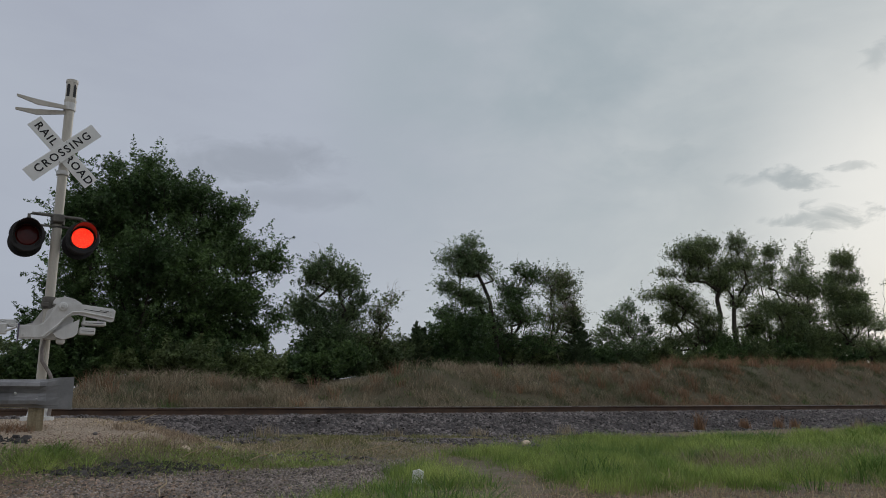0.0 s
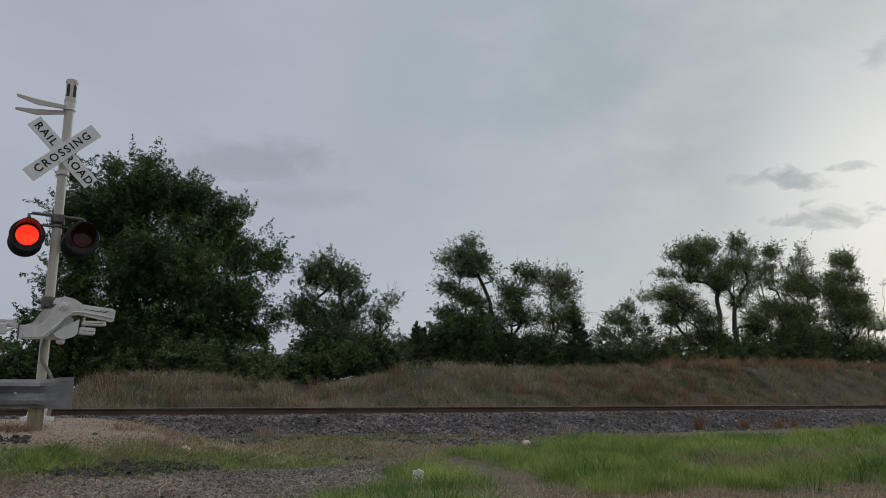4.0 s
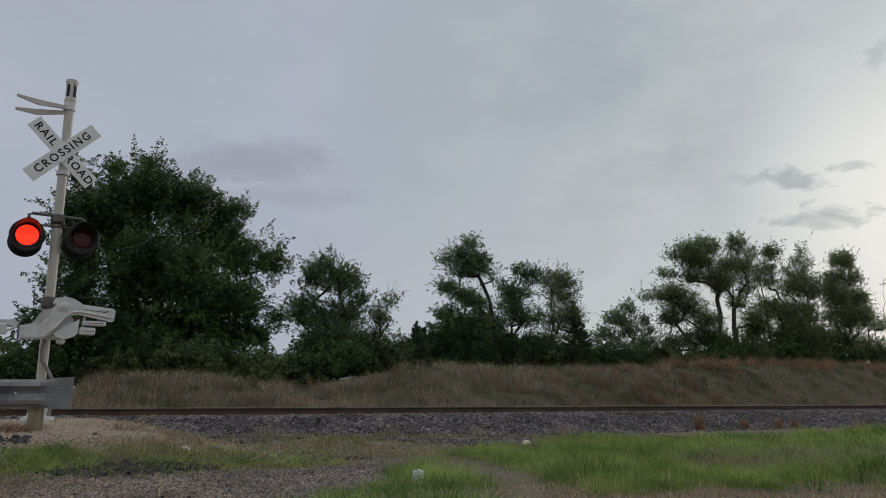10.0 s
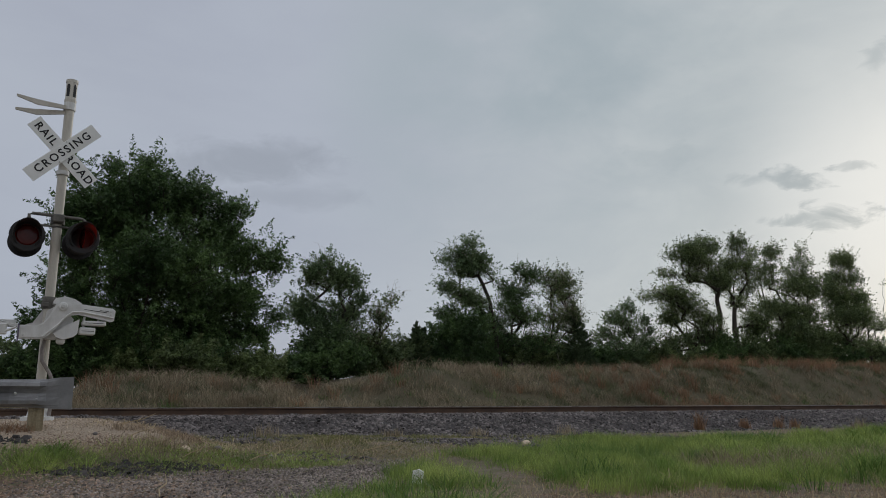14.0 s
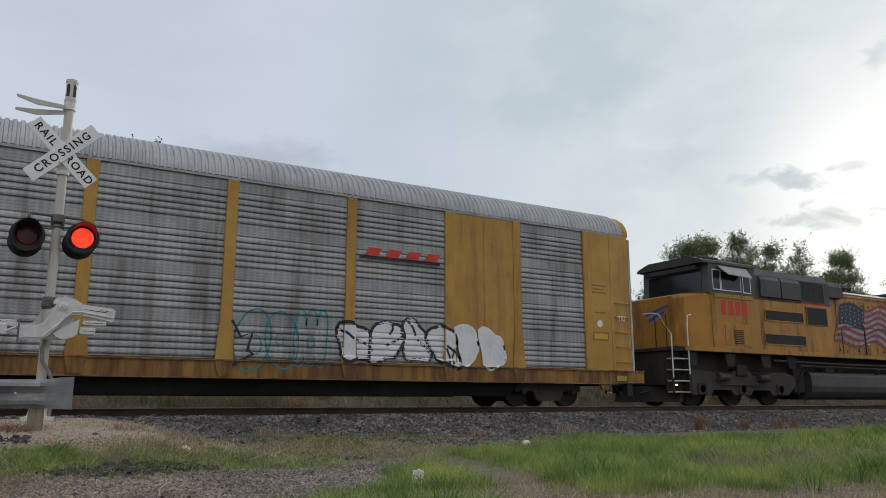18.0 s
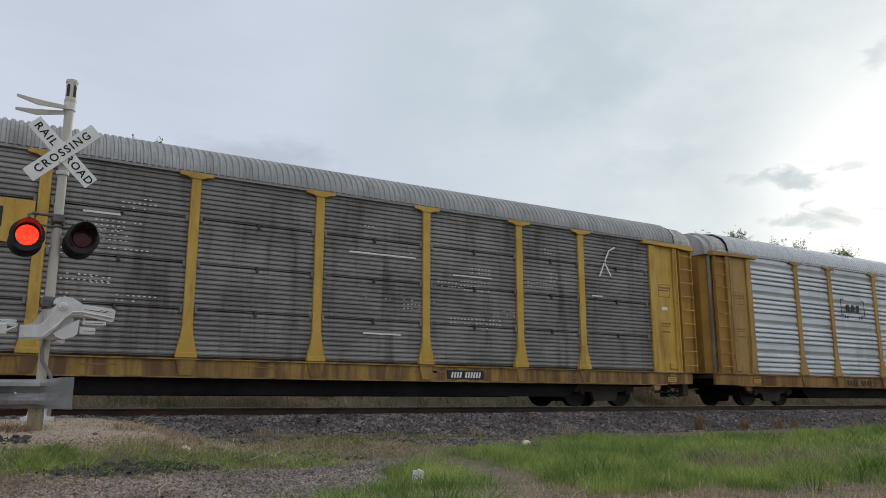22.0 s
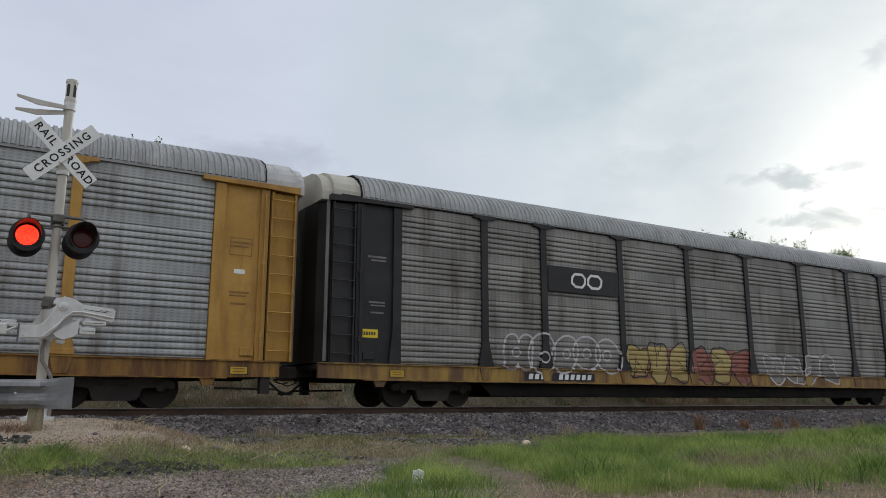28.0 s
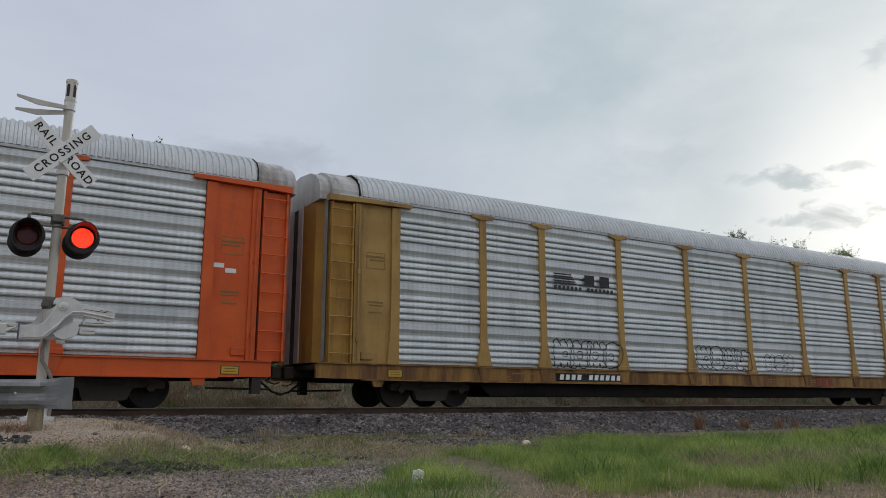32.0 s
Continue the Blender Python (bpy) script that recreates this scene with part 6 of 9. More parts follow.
def skin(x, z, style="rib", flush=False):
    """Depth of the wagon side at a place: posts stand proud, the sheets follow their ribs."""
    if z < Z_DECK + 0.05:
        return NEAR - 0.035 if z > 0.98 else NEAR + 0.01
    for p in ((-9.2, -7.05, -4.31, -1.43, 1.43, 4.31, 7.05, 9.2) if flush else POSTS):
        if abs(x - p) < 0.14 + max(0, 0.10 * (1.6 - z) / 0.6):
            return NEAR - 0.034 if z < 1.15 else NEAR - 0.014
    if abs(x) > EDGE:
        return NEAR + 0.06
    if flush and 6.9 < abs(x) < 9.3:
        return NEAR + 0.016
    zs, ys = SKINS[style]
    return float(np.interp(z, zs, ys))


def ribbon(pts, w, y, style=None, flush=False):
    """A painted stroke along a line on the wagon side; with a style it follows the ribs."""
    s = Shape()
    if style:
        fine = []
        for (xa, za), (xb, zb) in zip(pts[:-1], pts[1:]):
            n = max(1, int(math.hypot(xb - xa, zb - za) / 0.03))
            fine += [(xa + (xb - xa) * i / n, za + (zb - za) * i / n) for i in range(n)]
        pts = fine + [pts[-1]]
    vs, fs = [], []
    for i, (x, z) in enumerate(pts):
        a, b = pts[max(i - 1, 0)], pts[min(i + 1, len(pts) - 1)]
        dx, dz = b[0] - a[0], b[1] - a[1]
        l = math.hypot(dx, dz) or 1
        ox, oz = -dz / l * w / 2, dx / l * w / 2
        for q in (1, -1):
            d = skin(x + q * ox, z + q * oz, style, flush) + y if style else y
            vs.append((x + q * ox, d, z + q * oz))
    fs = [(2 * i, 2 * i + 1, 2 * i + 3, 2 * i + 2) for i in range(len(pts) - 1)]
    n = len(vs)
    vs += [(x, yy + 0.003, z) for x, yy, z in vs]
    fs += [tuple(n + i for i in reversed(f)) for f in fs]
    return s.add(vs, fs)


def painted(outline, y, style, flush=False):
    """A painted patch inside a closed outline, lying on the ribs, posts and sill."""
    zs = [p[1] for p in outline]
    lo, hi = min(zs), max(zs)
    rows = sorted({round(lo + (hi - lo) * i / 12, 4) for i in range(13)} | {round(float(z), 4) for z in SKINS[style][0] if lo < z < hi})
    n = len(outline)

    def reach(z):
        xs = []
        for i in range(n):
            (xa, za), (xb, zb) = outline[i], outline[(i + 1) % n]
            if (za - z) * (zb - z) <= 0 and za != zb:
                xs.append(xa + (xb - xa) * (z - za) / (zb - za))
        return (min(xs), max(xs)) if xs else None
    s = Shape()
    edges = sorted(p + q * 0.145 for p in ((-9.2, -7.05, -4.31, -1.43, 1.43, 4.31, 7.05, 9.2) if flush else POSTS) for q in (-1, 1))
    cuts = [-14.0] + edges + [14.0]
    seen = {}
    for a, b in zip(cuts[:-1], cuts[1:]):
        for z0, z1 in zip(rows[:-1], rows[1:]):
            ra, rb = reach(z0 + 1e-5 * (z0 == rows[0])), reach(z1 - 1e-5 * (z1 == rows[-1]))
            if not ra or not rb:
                continue
            q = [max(ra[0], a), min(ra[1], b), min(rb[1], b), max(rb[0], a)]
            if q[1] - q[0] < 0.005 or q[2] - q[3] < 0.005:
                continue
            xm = min(max((q[0] + q[1]) / 2, a + 0.01), b - 0.01)
            y0, y1 = skin(xm, z0, style, flush) + y, skin(xm, z1, style, flush) + y
            face = []
            for p in ((q[0], y0, z0), (q[1], y0, z0), (q[2], y1, z1), (q[3], y1, z1)):
                key = (round(p[0], 3), round(p[2], 4), a)
                if key not in seen:
                    seen[key] = len(s.v)
                    s.v.append(p)
                face.append(seen[key])
            s.f.append(tuple(face))
    return s


def stroke_outline(xa, za, xb, zb, wide):
    """Outline of one straight sprayed stroke with rounded ends."""
    a0, r = math.atan2(zb - za, xb - xa), wide / 2
    end = [(xb + r * math.cos(a0 + q), zb + r * math.sin(a0 + q)) for q in [radians(-90 + 22.5 * i) for i in range(9)]]
    return end + [(xa + r * math.cos(a0 + q), za + r * math.sin(a0 + q)) for q in [radians(90 + 22.5 * i) for i in range(9)]]


def bubble_letter(cx, cz, w, h, rs):
    """Outline of one rounded sprayed figure: a ring, or a foot with two or three arches."""
    n = rs.choice((1, 1, 2, 3))
    out = []
    if n == 1:
        a0 = rs.uniform(0, 6)
        for i in range(30):
            a = 2 * math.pi * i / 30
            r = 1 + 0.05 * math.sin(2 * a + a0)
            out.append((cx + math.cos(a) * w * 0.54 * r, cz + math.sin(a) * h * 0.5 * r))
        return out
    d = w * 1.05 / n
    x0 = cx - w * 0.52
    top = cz + h * 0.5
    out += [(x0 + 0.06 * w, cz - h * 0.30), (x0 - 0.02 * w, cz - h * 0.05)]
    for k in range(n):
        up = h * (0.32 - 0.10 * rs.random())
        for i in range(9):
            a = math.pi * (1 - i / 8)
            out.append((x0 + d * (k + 0.5) + math.cos(a) * d * 0.5, top - up + math.sin(a) * up))
    for k in range(n - 1, -1, -1):
        for i in range(7):
            a = -math.pi * i / 6
            out.append((x0 + d * (k + 0.5) + math.cos(a) * d * 0.5, cz - h * 0.32 + math.sin(a) * h * 0.18))
    return out


def graffiti(parent, x0, x1, z0, z1, n, fills, outline, seed, back=None, stroke=0.05, label="painted bubble-shaped graffiti", style="rib", flush=False):
    """Sprayed overlapping rounded figures with contrasting edges, no readable writing."""
    if back:
        g = part("graffiti", painted(blob((x0 + x1) / 2, (z0 + z1) / 2, (x1 - x0) * 0.98, (z1 - z0) * 0.85, seed), -0.003, style, flush), back, parent, label)
    else:
        g = new("graffiti")
        g.parent = parent
        tagged(g, label)
    rs = random.Random(seed)
    w, h = (x1 - x0) / n, z1 - z0
    for k in range(n):
        cx, cz = x0 + w * (k + 0.5), (z0 + z1) / 2 + h * 0.04 * rs.uniform(-1, 1)
        hh = h * rs.uniform(0.86, 1.0)
        yy = -0.006 - 0.003 * (k % 2)
        lean = rs.uniform(-0.15, 0.2)
        fig = blob(cx, cz, w * 1.15, hh, seed * 13 + k) if fills else bubble_letter(cx, cz, w * 1.12, hh, rs)
        b = [(x + (z - cz) * lean, z) for x, z in fig]
        if fills:
            part("painted_bubble", painted(b, yy, style, flush), fills[k % len(fills)], g)
        part("painted_outline", ribbon(b + b[:2], stroke, yy - 0.003, style, flush), outline, g)
        if fills:
            for q in range(2):
                p = b[rs.randrange(len(b))]
                mid = (cx + rs.uniform(-0.15, 0.15) * w, cz + rs.uniform(-0.15, 0.15) * hh)
                line = [p, ((p[0] + mid[0]) / 2 + 0.06 * w, (p[1] + mid[1]) / 2), mid]
                part("painted_outline", ribbon(line, stroke * 0.8, yy - 0.003, style, flush), outline, g)
        else:
            f = rs.uniform(0.16, 0.26)
            ex, ez = cx + rs.uniform(-0.1, 0.1) * w, cz + rs.uniform(-0.12, 0.05) * hh
            part("painted_outline", ribbon([(ex + f * w * math.cos(0.5 * i) * 0.8, ez + f * hh * math.sin(0.5 * i) * 0.6) for i in range(14)], stroke * 0.8, yy - 0.003, style, flush), outline, g)
    return g


# ---------------------------------------------------------------- auto rack wagons
SKINS = {}
POSTS = (-9.17, -7.19, -4.31, -1.43, 1.43, 4.31, 7.22, 9.42)
EDGE = 11.55
for kind_ in ("rib", "slat", "fine"):
    run = panel_profile(kind_, Z_DECK + 0.05, Z_EAVE - 0.03)[:-2]
    SKINS[kind_] = (np.array([p[1] for p in run]) + 1e-6 * np.arange(len(run)), np.array([p[0] for p in run]))


def rung_shape():
    return Shape().tube([(-0.27, 0.05, 0), (-0.27, -0.05, 0), (0.27, -0.05, 0), (0.27, 0.05, 0)], 0.016, 6)


def flush_end(e, col):
    """Square end of a wagon whose roof runs right out to it."""
    for sy in (-1, 1):
        y0 = sy * NEAR * -1
        near, far = min(y0, y0 - sy * 0.08), max(y0, y0 - sy * 0.08)
        lit("end_side_sheet", ("flush_side_sheet", sy), lambda: Shape().box(11.56, 13.30, near + 0.012, far - 0.004, Z_DECK + 0.03, 4.98, 0.006), col, e, HERE)
        lit("door_jamb", ("flush_jamb", sy), lambda: Shape().box(11.58, 11.72, near, far, Z_DECK + 0.02, 4.98, 0.006).box(12.55, 12.63, near, far, Z_DECK + 0.02, 4.98, 0.006), col, e, HERE)
        lit("corner_strip", ("corner_strip", sy), lambda: Shape().box(13.302, 13.38, near - 0.004, far, Z_DECK - 0.05, 4.9, 0.006), M_WHITE, e, HERE, "dirty white corner strip")
        for k in range(5):
            lit("ladder_rung", ("ladder_rung",), rung_shape, col, e, pose(12.96, y0, 1.25 + 0.425 * k, 0, 0, 0 if sy == -1 else 180))
    lit("end_wall", ("end_wall",), lambda: Shape().box(13.20, 13.34, -1.46, 1.46, 0.96, 4.98, 0.01), col, e, HERE)
    lit("end_sheet", ("end_sheet_pale",), lambda: Shape().box(13.342, 13.372, -1.40, -0.55, 1.0, 4.2, 0.006), M_WHITE, e, HERE, "dirty white end sheet")
    lit("end_sheet", ("end_sheet_pale_far",), lambda: Shape().box(13.342, 13.372, 0.55, 1.40, 1.0, 4.2, 0.006), M_WHITE, e, HERE, "dirty white end sheet")
    lit("end_sheet", ("end_sheet_grey",), lambda: Shape().box(13.342, 13.362, -0.54, 0.54, 1.0, 4.2, 0.006), M_SILG, e, HERE, "grey end sheet")
    lit("roof_end", ("roof_end",), lambda: Shape().prism([(-1.545, 4.985), (-1.53, 5.14), (-1.47, 5.30), (-1.34, 5.47), (-1.12, 5.62), (-0.8, 5.735), (0, 5.84), (0.8, 5.735), (1.12, 5.62), (1.34, 5.47), (1.47, 5.30), (1.53, 5.14), (1.545, 4.985)], "x", 13.122, 13.34), col, e, HERE, "yellow arched roof end")
    lit("end_sill", ("end_sill",), lambda: Shape().box(13.0, 13.4, -1.45, 1.45, 0.66, 0.96, 0.02).box(13.1, 13.3, -1.5, -1.3, 0.3, 0.66), M_UNDER, e, HERE)
    lit("coupler", ("coupler",), coupler_shape, M_TRUCK, e, HERE)
    lit("air_hose", ("air_hose",), hose_shape, M_HOSE, e, HERE)
    for x0, x1, z0, z1 in ((11.85, 12.4, 3.40, 3.44), (11.85, 12.3, 3.30, 3.34), (11.85, 12.4, 3.20, 3.24), (11.9, 12.35, 2.62, 2.66)):
        plate(e, x0, x1, z0, z1, M_DECAL_T, NEAR + 0.012, "notice_bar")
    plate(e, 11.82, 12.42, 1.84, 2.08, M_DECAL_T, NEAR + 0.012, "placard_frame")
    plate(e, 11.86, 12.38, 1.88, 2.04, M_PLACARD, NEAR + 0.007, "placard_sheet", "ochre warning placard")
    part("round_label", Shape().lathe([(0, 0.0), (0, 0.10), (0.004, 0.10), (0.004, 0.0)], (12.1, NEAR + 0.012, 2.32), (0, -1, 0), 18), M_DECAL_W, e)
    letters("TRI", 0.22, M_DECAL_W, e, pose(12.94, NEAR + 0.004, 2.50, 90), "white stencilled lettering")


def make_rack(label, side, roof, post, sill, end_l, end_r, style="rib", cap=None, group="auto rack wagons", posts=POSTS, solid=(), flush=False, strips=False):
    w = thing("auto_rack_wagon", label, "railway wagon", None, group)
    cap = cap or M_WHITE
    # flat deck with its sills
    part("deck", Shape().box(-13.7, 13.7, -1.42, 1.42, 0.86, 0.975, 0.01), M_UNDER, w)
    for m in (HERE, FLIP):
        s = lit("side_sill", ("side_sill",), lambda: Shape().prism([(-13.75, 0.98), (13.75, 0.98), (13.75, 0.66), (12.6, 0.64), (-12.6, 0.64), (-13.75, 0.66)], "y", NEAR + 0.01, NEAR + 0.11), sill, w, m)
        lit("sill_flange", ("sill_flange",), lambda: Shape().box(-12.6, 12.6, NEAR - 0.03, NEAR + 0.14, 0.615, 0.64).box(-13.75, 13.75, NEAR - 0.03, NEAR + 0.14, 0.982, 1.012), sill, s, HERE)
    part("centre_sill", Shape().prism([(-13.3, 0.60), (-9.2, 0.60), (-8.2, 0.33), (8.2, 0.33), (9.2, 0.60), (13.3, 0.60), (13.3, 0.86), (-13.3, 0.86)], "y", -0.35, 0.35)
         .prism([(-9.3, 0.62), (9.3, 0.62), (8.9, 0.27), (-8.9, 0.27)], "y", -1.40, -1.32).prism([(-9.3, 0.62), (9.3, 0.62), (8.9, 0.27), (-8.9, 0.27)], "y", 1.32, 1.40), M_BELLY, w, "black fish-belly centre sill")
    part("brake_gear", Shape().box(-3.2, -2.2, -1.1, -0.6, 0.32, 0.62, 0.03).tube([(1.0, -0.9, 0.42), (2.3, -0.9, 0.42)], 0.17, 12).tube([(-8, -0.7, 0.4), (8, -0.7, 0.4)], 0.03, 6), M_UNDER, w)
    # sides
    cuts = (-EDGE if flush else -11.66,) + posts + (EDGE if flush else 12.14,)
    for m in (HERE, Matrix.Diagonal((1, -1, 1, 1))):
        for a, b in zip(cuts[:-1], cuts[1:]):
            lo, hi = a + (0.10 if a != cuts[0] else 0.0), b - (0.10 if b != cuts[-1] else 0.0)
            wd = round(hi - lo, 3)
            if any(p < (a + b) / 2 < q for p, q in solid):
                lit("solid_side_sheet", ("solid_side_sheet", wd), lambda: Shape().box(-wd / 2, wd / 2, NEAR + 0.03, NEAR + 0.10, Z_DECK + 0.03, Z_EAVE - 0.03, 0.006).box(-0.012, 0.012, NEAR + 0.018, NEAR + 0.0295, Z_DECK + 0.03, Z_EAVE - 0.03), post, w, m @ pose((lo + hi) / 2, 0, 0), "plain yellow side sheet")
                continue
            lit("side_panel", ("side_panel", style, wd), lambda: Shape().prism(panel_profile(style, Z_DECK + 0.05, Z_EAVE - 0.03), "x", -wd / 2, wd / 2), side, w, m @ pose((lo + hi) / 2, 0, 0))
        for x in posts:
            if flush:
                lit("post", ("flush_post",), lambda: Shape().box(-0.125, 0.125, NEAR + 0.01, NEAR + 0.12, Z_DECK + 0.01, Z_EAVE - 0.02, 0.008)
                    .prism([(-0.125, 2.0), (0.125, 2.0), (0.21, Z_DECK + 0.02), (-0.21, Z_DECK + 0.02)], "y", NEAR - 0.012, NEAR + 0.009), post, w, m @ pose(x, 0, 0))
            else:
                p = lit("post", ("post",), post_shape, post, w, m @ pose(x, 0, 0))
                lit("post_foot", ("post_foot",), foot_shape, M_FOOTR if post is M_YELO else post, p, HERE, "flared gusset foot")
        lit("top_rail", ("top_rail",), lambda: Shape().box(-13.28, 13.28, NEAR + 0.015, NEAR + 0.12, Z_EAVE - 0.03, Z_EAVE + 0.035, 0.006), M_UNDER if post is M_CNBLACK else roof, w, m)
    if style == "slat":
        h = (Z_EAVE - 0.03 - Z_DECK - 0.05) / 4
        for a, b in zip(cuts[:-1], cuts[1:]):
            for k in range(1, 4):
                z = Z_DECK + 0.05 + k * h
                for x in (a + 0.15, (a + b) / 2, b - 0.15):
                    lit("panel_clip", ("panel_clip",), lambda: Shape().box(-0.03, 0.03, NEAR + 0.02, NEAR + 0.09, -0.065, 0.065, 0.008), side if x != (a + b) / 2 else M_TRUCK, w, pose(x, 0, z))
    lit("roof", ("roof", flush), lambda: roof_shape(13.12 if flush else 13.0), roof, w, HERE if flush else pose(0.25, 0, 0))
    for sd, col in ((-1, end_l), (1, end_r)):
        m = HERE if sd == 1 else FLIP
        e = new("end_assembly")
        e.parent, e.matrix_basis = w, m if flush else pose(0.25, 0, 0) @ m
        tagged(e, "wagon end with side doors, ladder and sloping cap")
        if flush:
            flush_end(e, col)
            continue
        for ms in (1, -1):
            mm = Matrix.Diagonal((1, ms, 1, 1))
            tag = "a" if ms == 1 else "b"

            def mirrored(build, ms=ms):
                def go():
                    s = build()
                    s.v = [(x, y * ms, z) for x, y, z in s.v]
                    return s
                return go
            lit("end_side_sheet", ("end_side_sheet", tag), mirrored(lambda: Shape().box(11.91, 13.05, NEAR + 0.07, NEAR + 0.12, Z_DECK + 0.03, 4.86, 0.006)), col, e, HERE)
            lit("door_jamb", ("door_jamb", tag), mirrored(lambda: Shape().prism([(11.9, Z_DECK + 0.02), (11.9, 4.85), (12.13, 4.85), (12.13, 1.9), (12.22, 1.0), (12.22, Z_DECK + 0.02)], "y", NEAR, NEAR + 0.068).box(12.92, 13.12, NEAR + 0.01, NEAR + 0.068, Z_DECK + 0.03, 4.85, 0.01)), col, e, HERE)
            lit("ladder_plate", ("ladder_plate", tag), mirrored(lambda: Shape().box(13.16, 13.74, NEAR + 0.06, NEAR + 0.09, 1.0, 4.80, 0.006).box(13.16, 13.20, NEAR - 0.03, NEAR + 0.058, 1.0, 4.8).box(13.70, 13.74, NEAR - 0.03, NEAR + 0.058, 1.0, 4.8)), M_LADDER if col in (M_YEL, M_BROWN, M_YELB, M_RUSTY) else col, e, HERE)
            for k in range(9):
                lit("ladder_rung", ("ladder_rung",), rung_shape, col, e, pose(13.45, ms * NEAR, 1.22 + 0.425 * k, 0, 0, 0 if ms == 1 else 180))
            lit("header", ("header", tag), mirrored(lambda: Shape().prism([(11.6, 4.88), (11.6, 4.97), (13.82, 4.97), (13.82, 4.82), (13.0, 4.86)], "y", NEAR - 0.06, NEAR + 0.12)), col, e, HERE)
            lit("lock_rod", ("lock_rod", tag), mirrored(lambda: Shape().tube([(13.02, NEAR - 0.03, 1.05), (13.02, NEAR - 0.03, 4.75)], 0.018, 6).box(12.6, 12.9, NEAR + 0.02, NEAR + 0.062, 1.1, 1.28, 0.01).box(12.98, 13.06, NEAR - 0.05, NEAR + 0.0, 1.5, 1.62, 0.01).box(12.98, 13.06, NEAR - 0.05, NEAR + 0.0, 3.1, 3.22, 0.01)), col, e, HERE)
        lit("radial_door", ("radial_door",), lambda: Shape().prism([(13.2, -1.42), (13.72, -1.38), (13.95, -1.1), (14.02, -0.4), (14.02, 0.4), (13.95, 1.1), (13.72, 1.38), (13.2, 1.42)], "z", 1.02, 4.86), M_LADDER if col in (M_YEL, M_BROWN, M_YELB, M_RUSTY) else col, e, HERE)
        for sy in (-1, 1):
            lit("door_seal", ("door_seal", sy), lambda: Shape().prism([(13.30, sy * 1.421), (13.60, sy * 1.395), (13.60, sy * 1.44), (13.30, sy * 1.46)], "z", 1.05, 4.82), M_SEAL, e, HERE, "black rubber door seal")
            lit("door_edge", ("door_edge", sy), lambda: Shape().prism([(13.745, sy * 1.375), (13.80, sy * 1.33), (13.84, sy * 1.36), (13.78, sy * 1.42)], "z", 1.05, 4.84), M_SILD, e, HERE, "dark steel door edge")
        arch = [(-1.50, 4.87), (-1.50, 5.12), (-1.43, 5.30), (-1.30, 5.45), (-1.08, 5.60), (-0.77, 5.71), (0, 5.79), (0.77, 5.71), (1.08, 5.60), (1.30, 5.45), (1.43, 5.30), (1.50, 5.12), (1.50, 4.87)]
        lit("end_cap", ("end_cap",), lambda: Shape().prism(arch, "x", 13.02, 13.72).prism([(y * 0.93, z - 0.05 * (z > 5)) for y, z in arch], "x", 13.722, 13.98), cap, e, HERE, "dirty white sheet closing the roof's arch")
        if strips:
            for sy in (-1, 1):
                lit("door_strip", ("door_strip", sy), lambda: Shape().box(14.022, 14.05, min(sy * 0.16, sy * 0.46), max(sy * 0.16, sy * 0.46), 1.03, 4.9, 0.006), M_WHITE, e, HERE, "dirty white door edge")
            lit("door_gap", ("door_gap",), lambda: Shape().box(14.022, 14.034, -0.155, 0.155, 1.03, 4.84), M_SEAL, e, HERE, "black gap between the doors")
        lit("roof_edge", ("roof_edge",), lambda: Shape().tube([(13.0, -1.56, 5.02), (13.02, -1.5, 5.30), (13.02, -1.34, 5.50), (13.02, -1.0, 5.68), (13.02, 0, 5.86), (13.02, 1.0, 5.68), (13.02, 1.34, 5.50), (13.02, 1.5, 5.30), (13.0, 1.56, 5.02)], 0.016, 6), M_UNDER, e, HERE)
        lit("end_sill", ("end_sill",), lambda: Shape().box(13.3, 13.72, -1.45, 1.45, 0.66, 0.96, 0.02).box(13.4, 13.6, -1.5, -1.3, 0.3, 0.66).tube([(12.9, -1.5, 0.62), (12.9, -1.5, 0.40), (13.35, -1.5, 0.40), (13.35, -1.5, 0.62)], 0.012, 5), M_UNDER, e, HERE)
        lit("coupler", ("coupler",), coupler_shape, M_TRUCK, e, HERE)
        lit("air_hose", ("air_hose",), hose_shape, M_HOSE, e, HERE)
        lit("cut_lever", ("cut_lever",), lambda: Shape().tube([(13.75, -1.4, 0.55), (13.78, -1.0, 0.52), (13.78, -0.5, 0.58), (13.95, -0.15, 0.7)], 0.014, 6).tube([(12.2, -1.2, 0.42), (13.6, -1.15, 0.40)], 0.025, 6), M_UNDER, e, HERE)
        # framed notice, small white plate and the dark slot beside the ladder
        sgn = -1 if sd == 1 else 1
        if col is not M_CNBLACK:
            yb = sgn * (-NEAR - 0.07)
            for q in ((12.28, 12.78, 3.66, 3.68), (12.28, 12.78, 3.28, 3.30), (12.28, 12.30, 3.30, 3.66), (12.76, 12.78, 3.30, 3.66)):
                part("notice_frame", Shape().box(q[0], q[1], yb - 0.003, yb + 0.003, q[2], q[3]), M_DECAL_T, e)
            if sd == 1:
                part("notice_plate", Shape().box(12.40, 12.64, yb - 0.003, yb + 0.003, 2.88, 2.98), M_DECAL_W, e, "small white plate")
        ys = sgn * (-NEAR - 0.062)
        lit("door_slot", ("door_slot", sd), lambda: Shape().box(13.125, 13.155, min(ys, ys - sgn * 0.05), max(ys, ys - sgn * 0.05), 1.05, 4.8), M_SEAL, e, HERE, "dark slot beside the ladder")
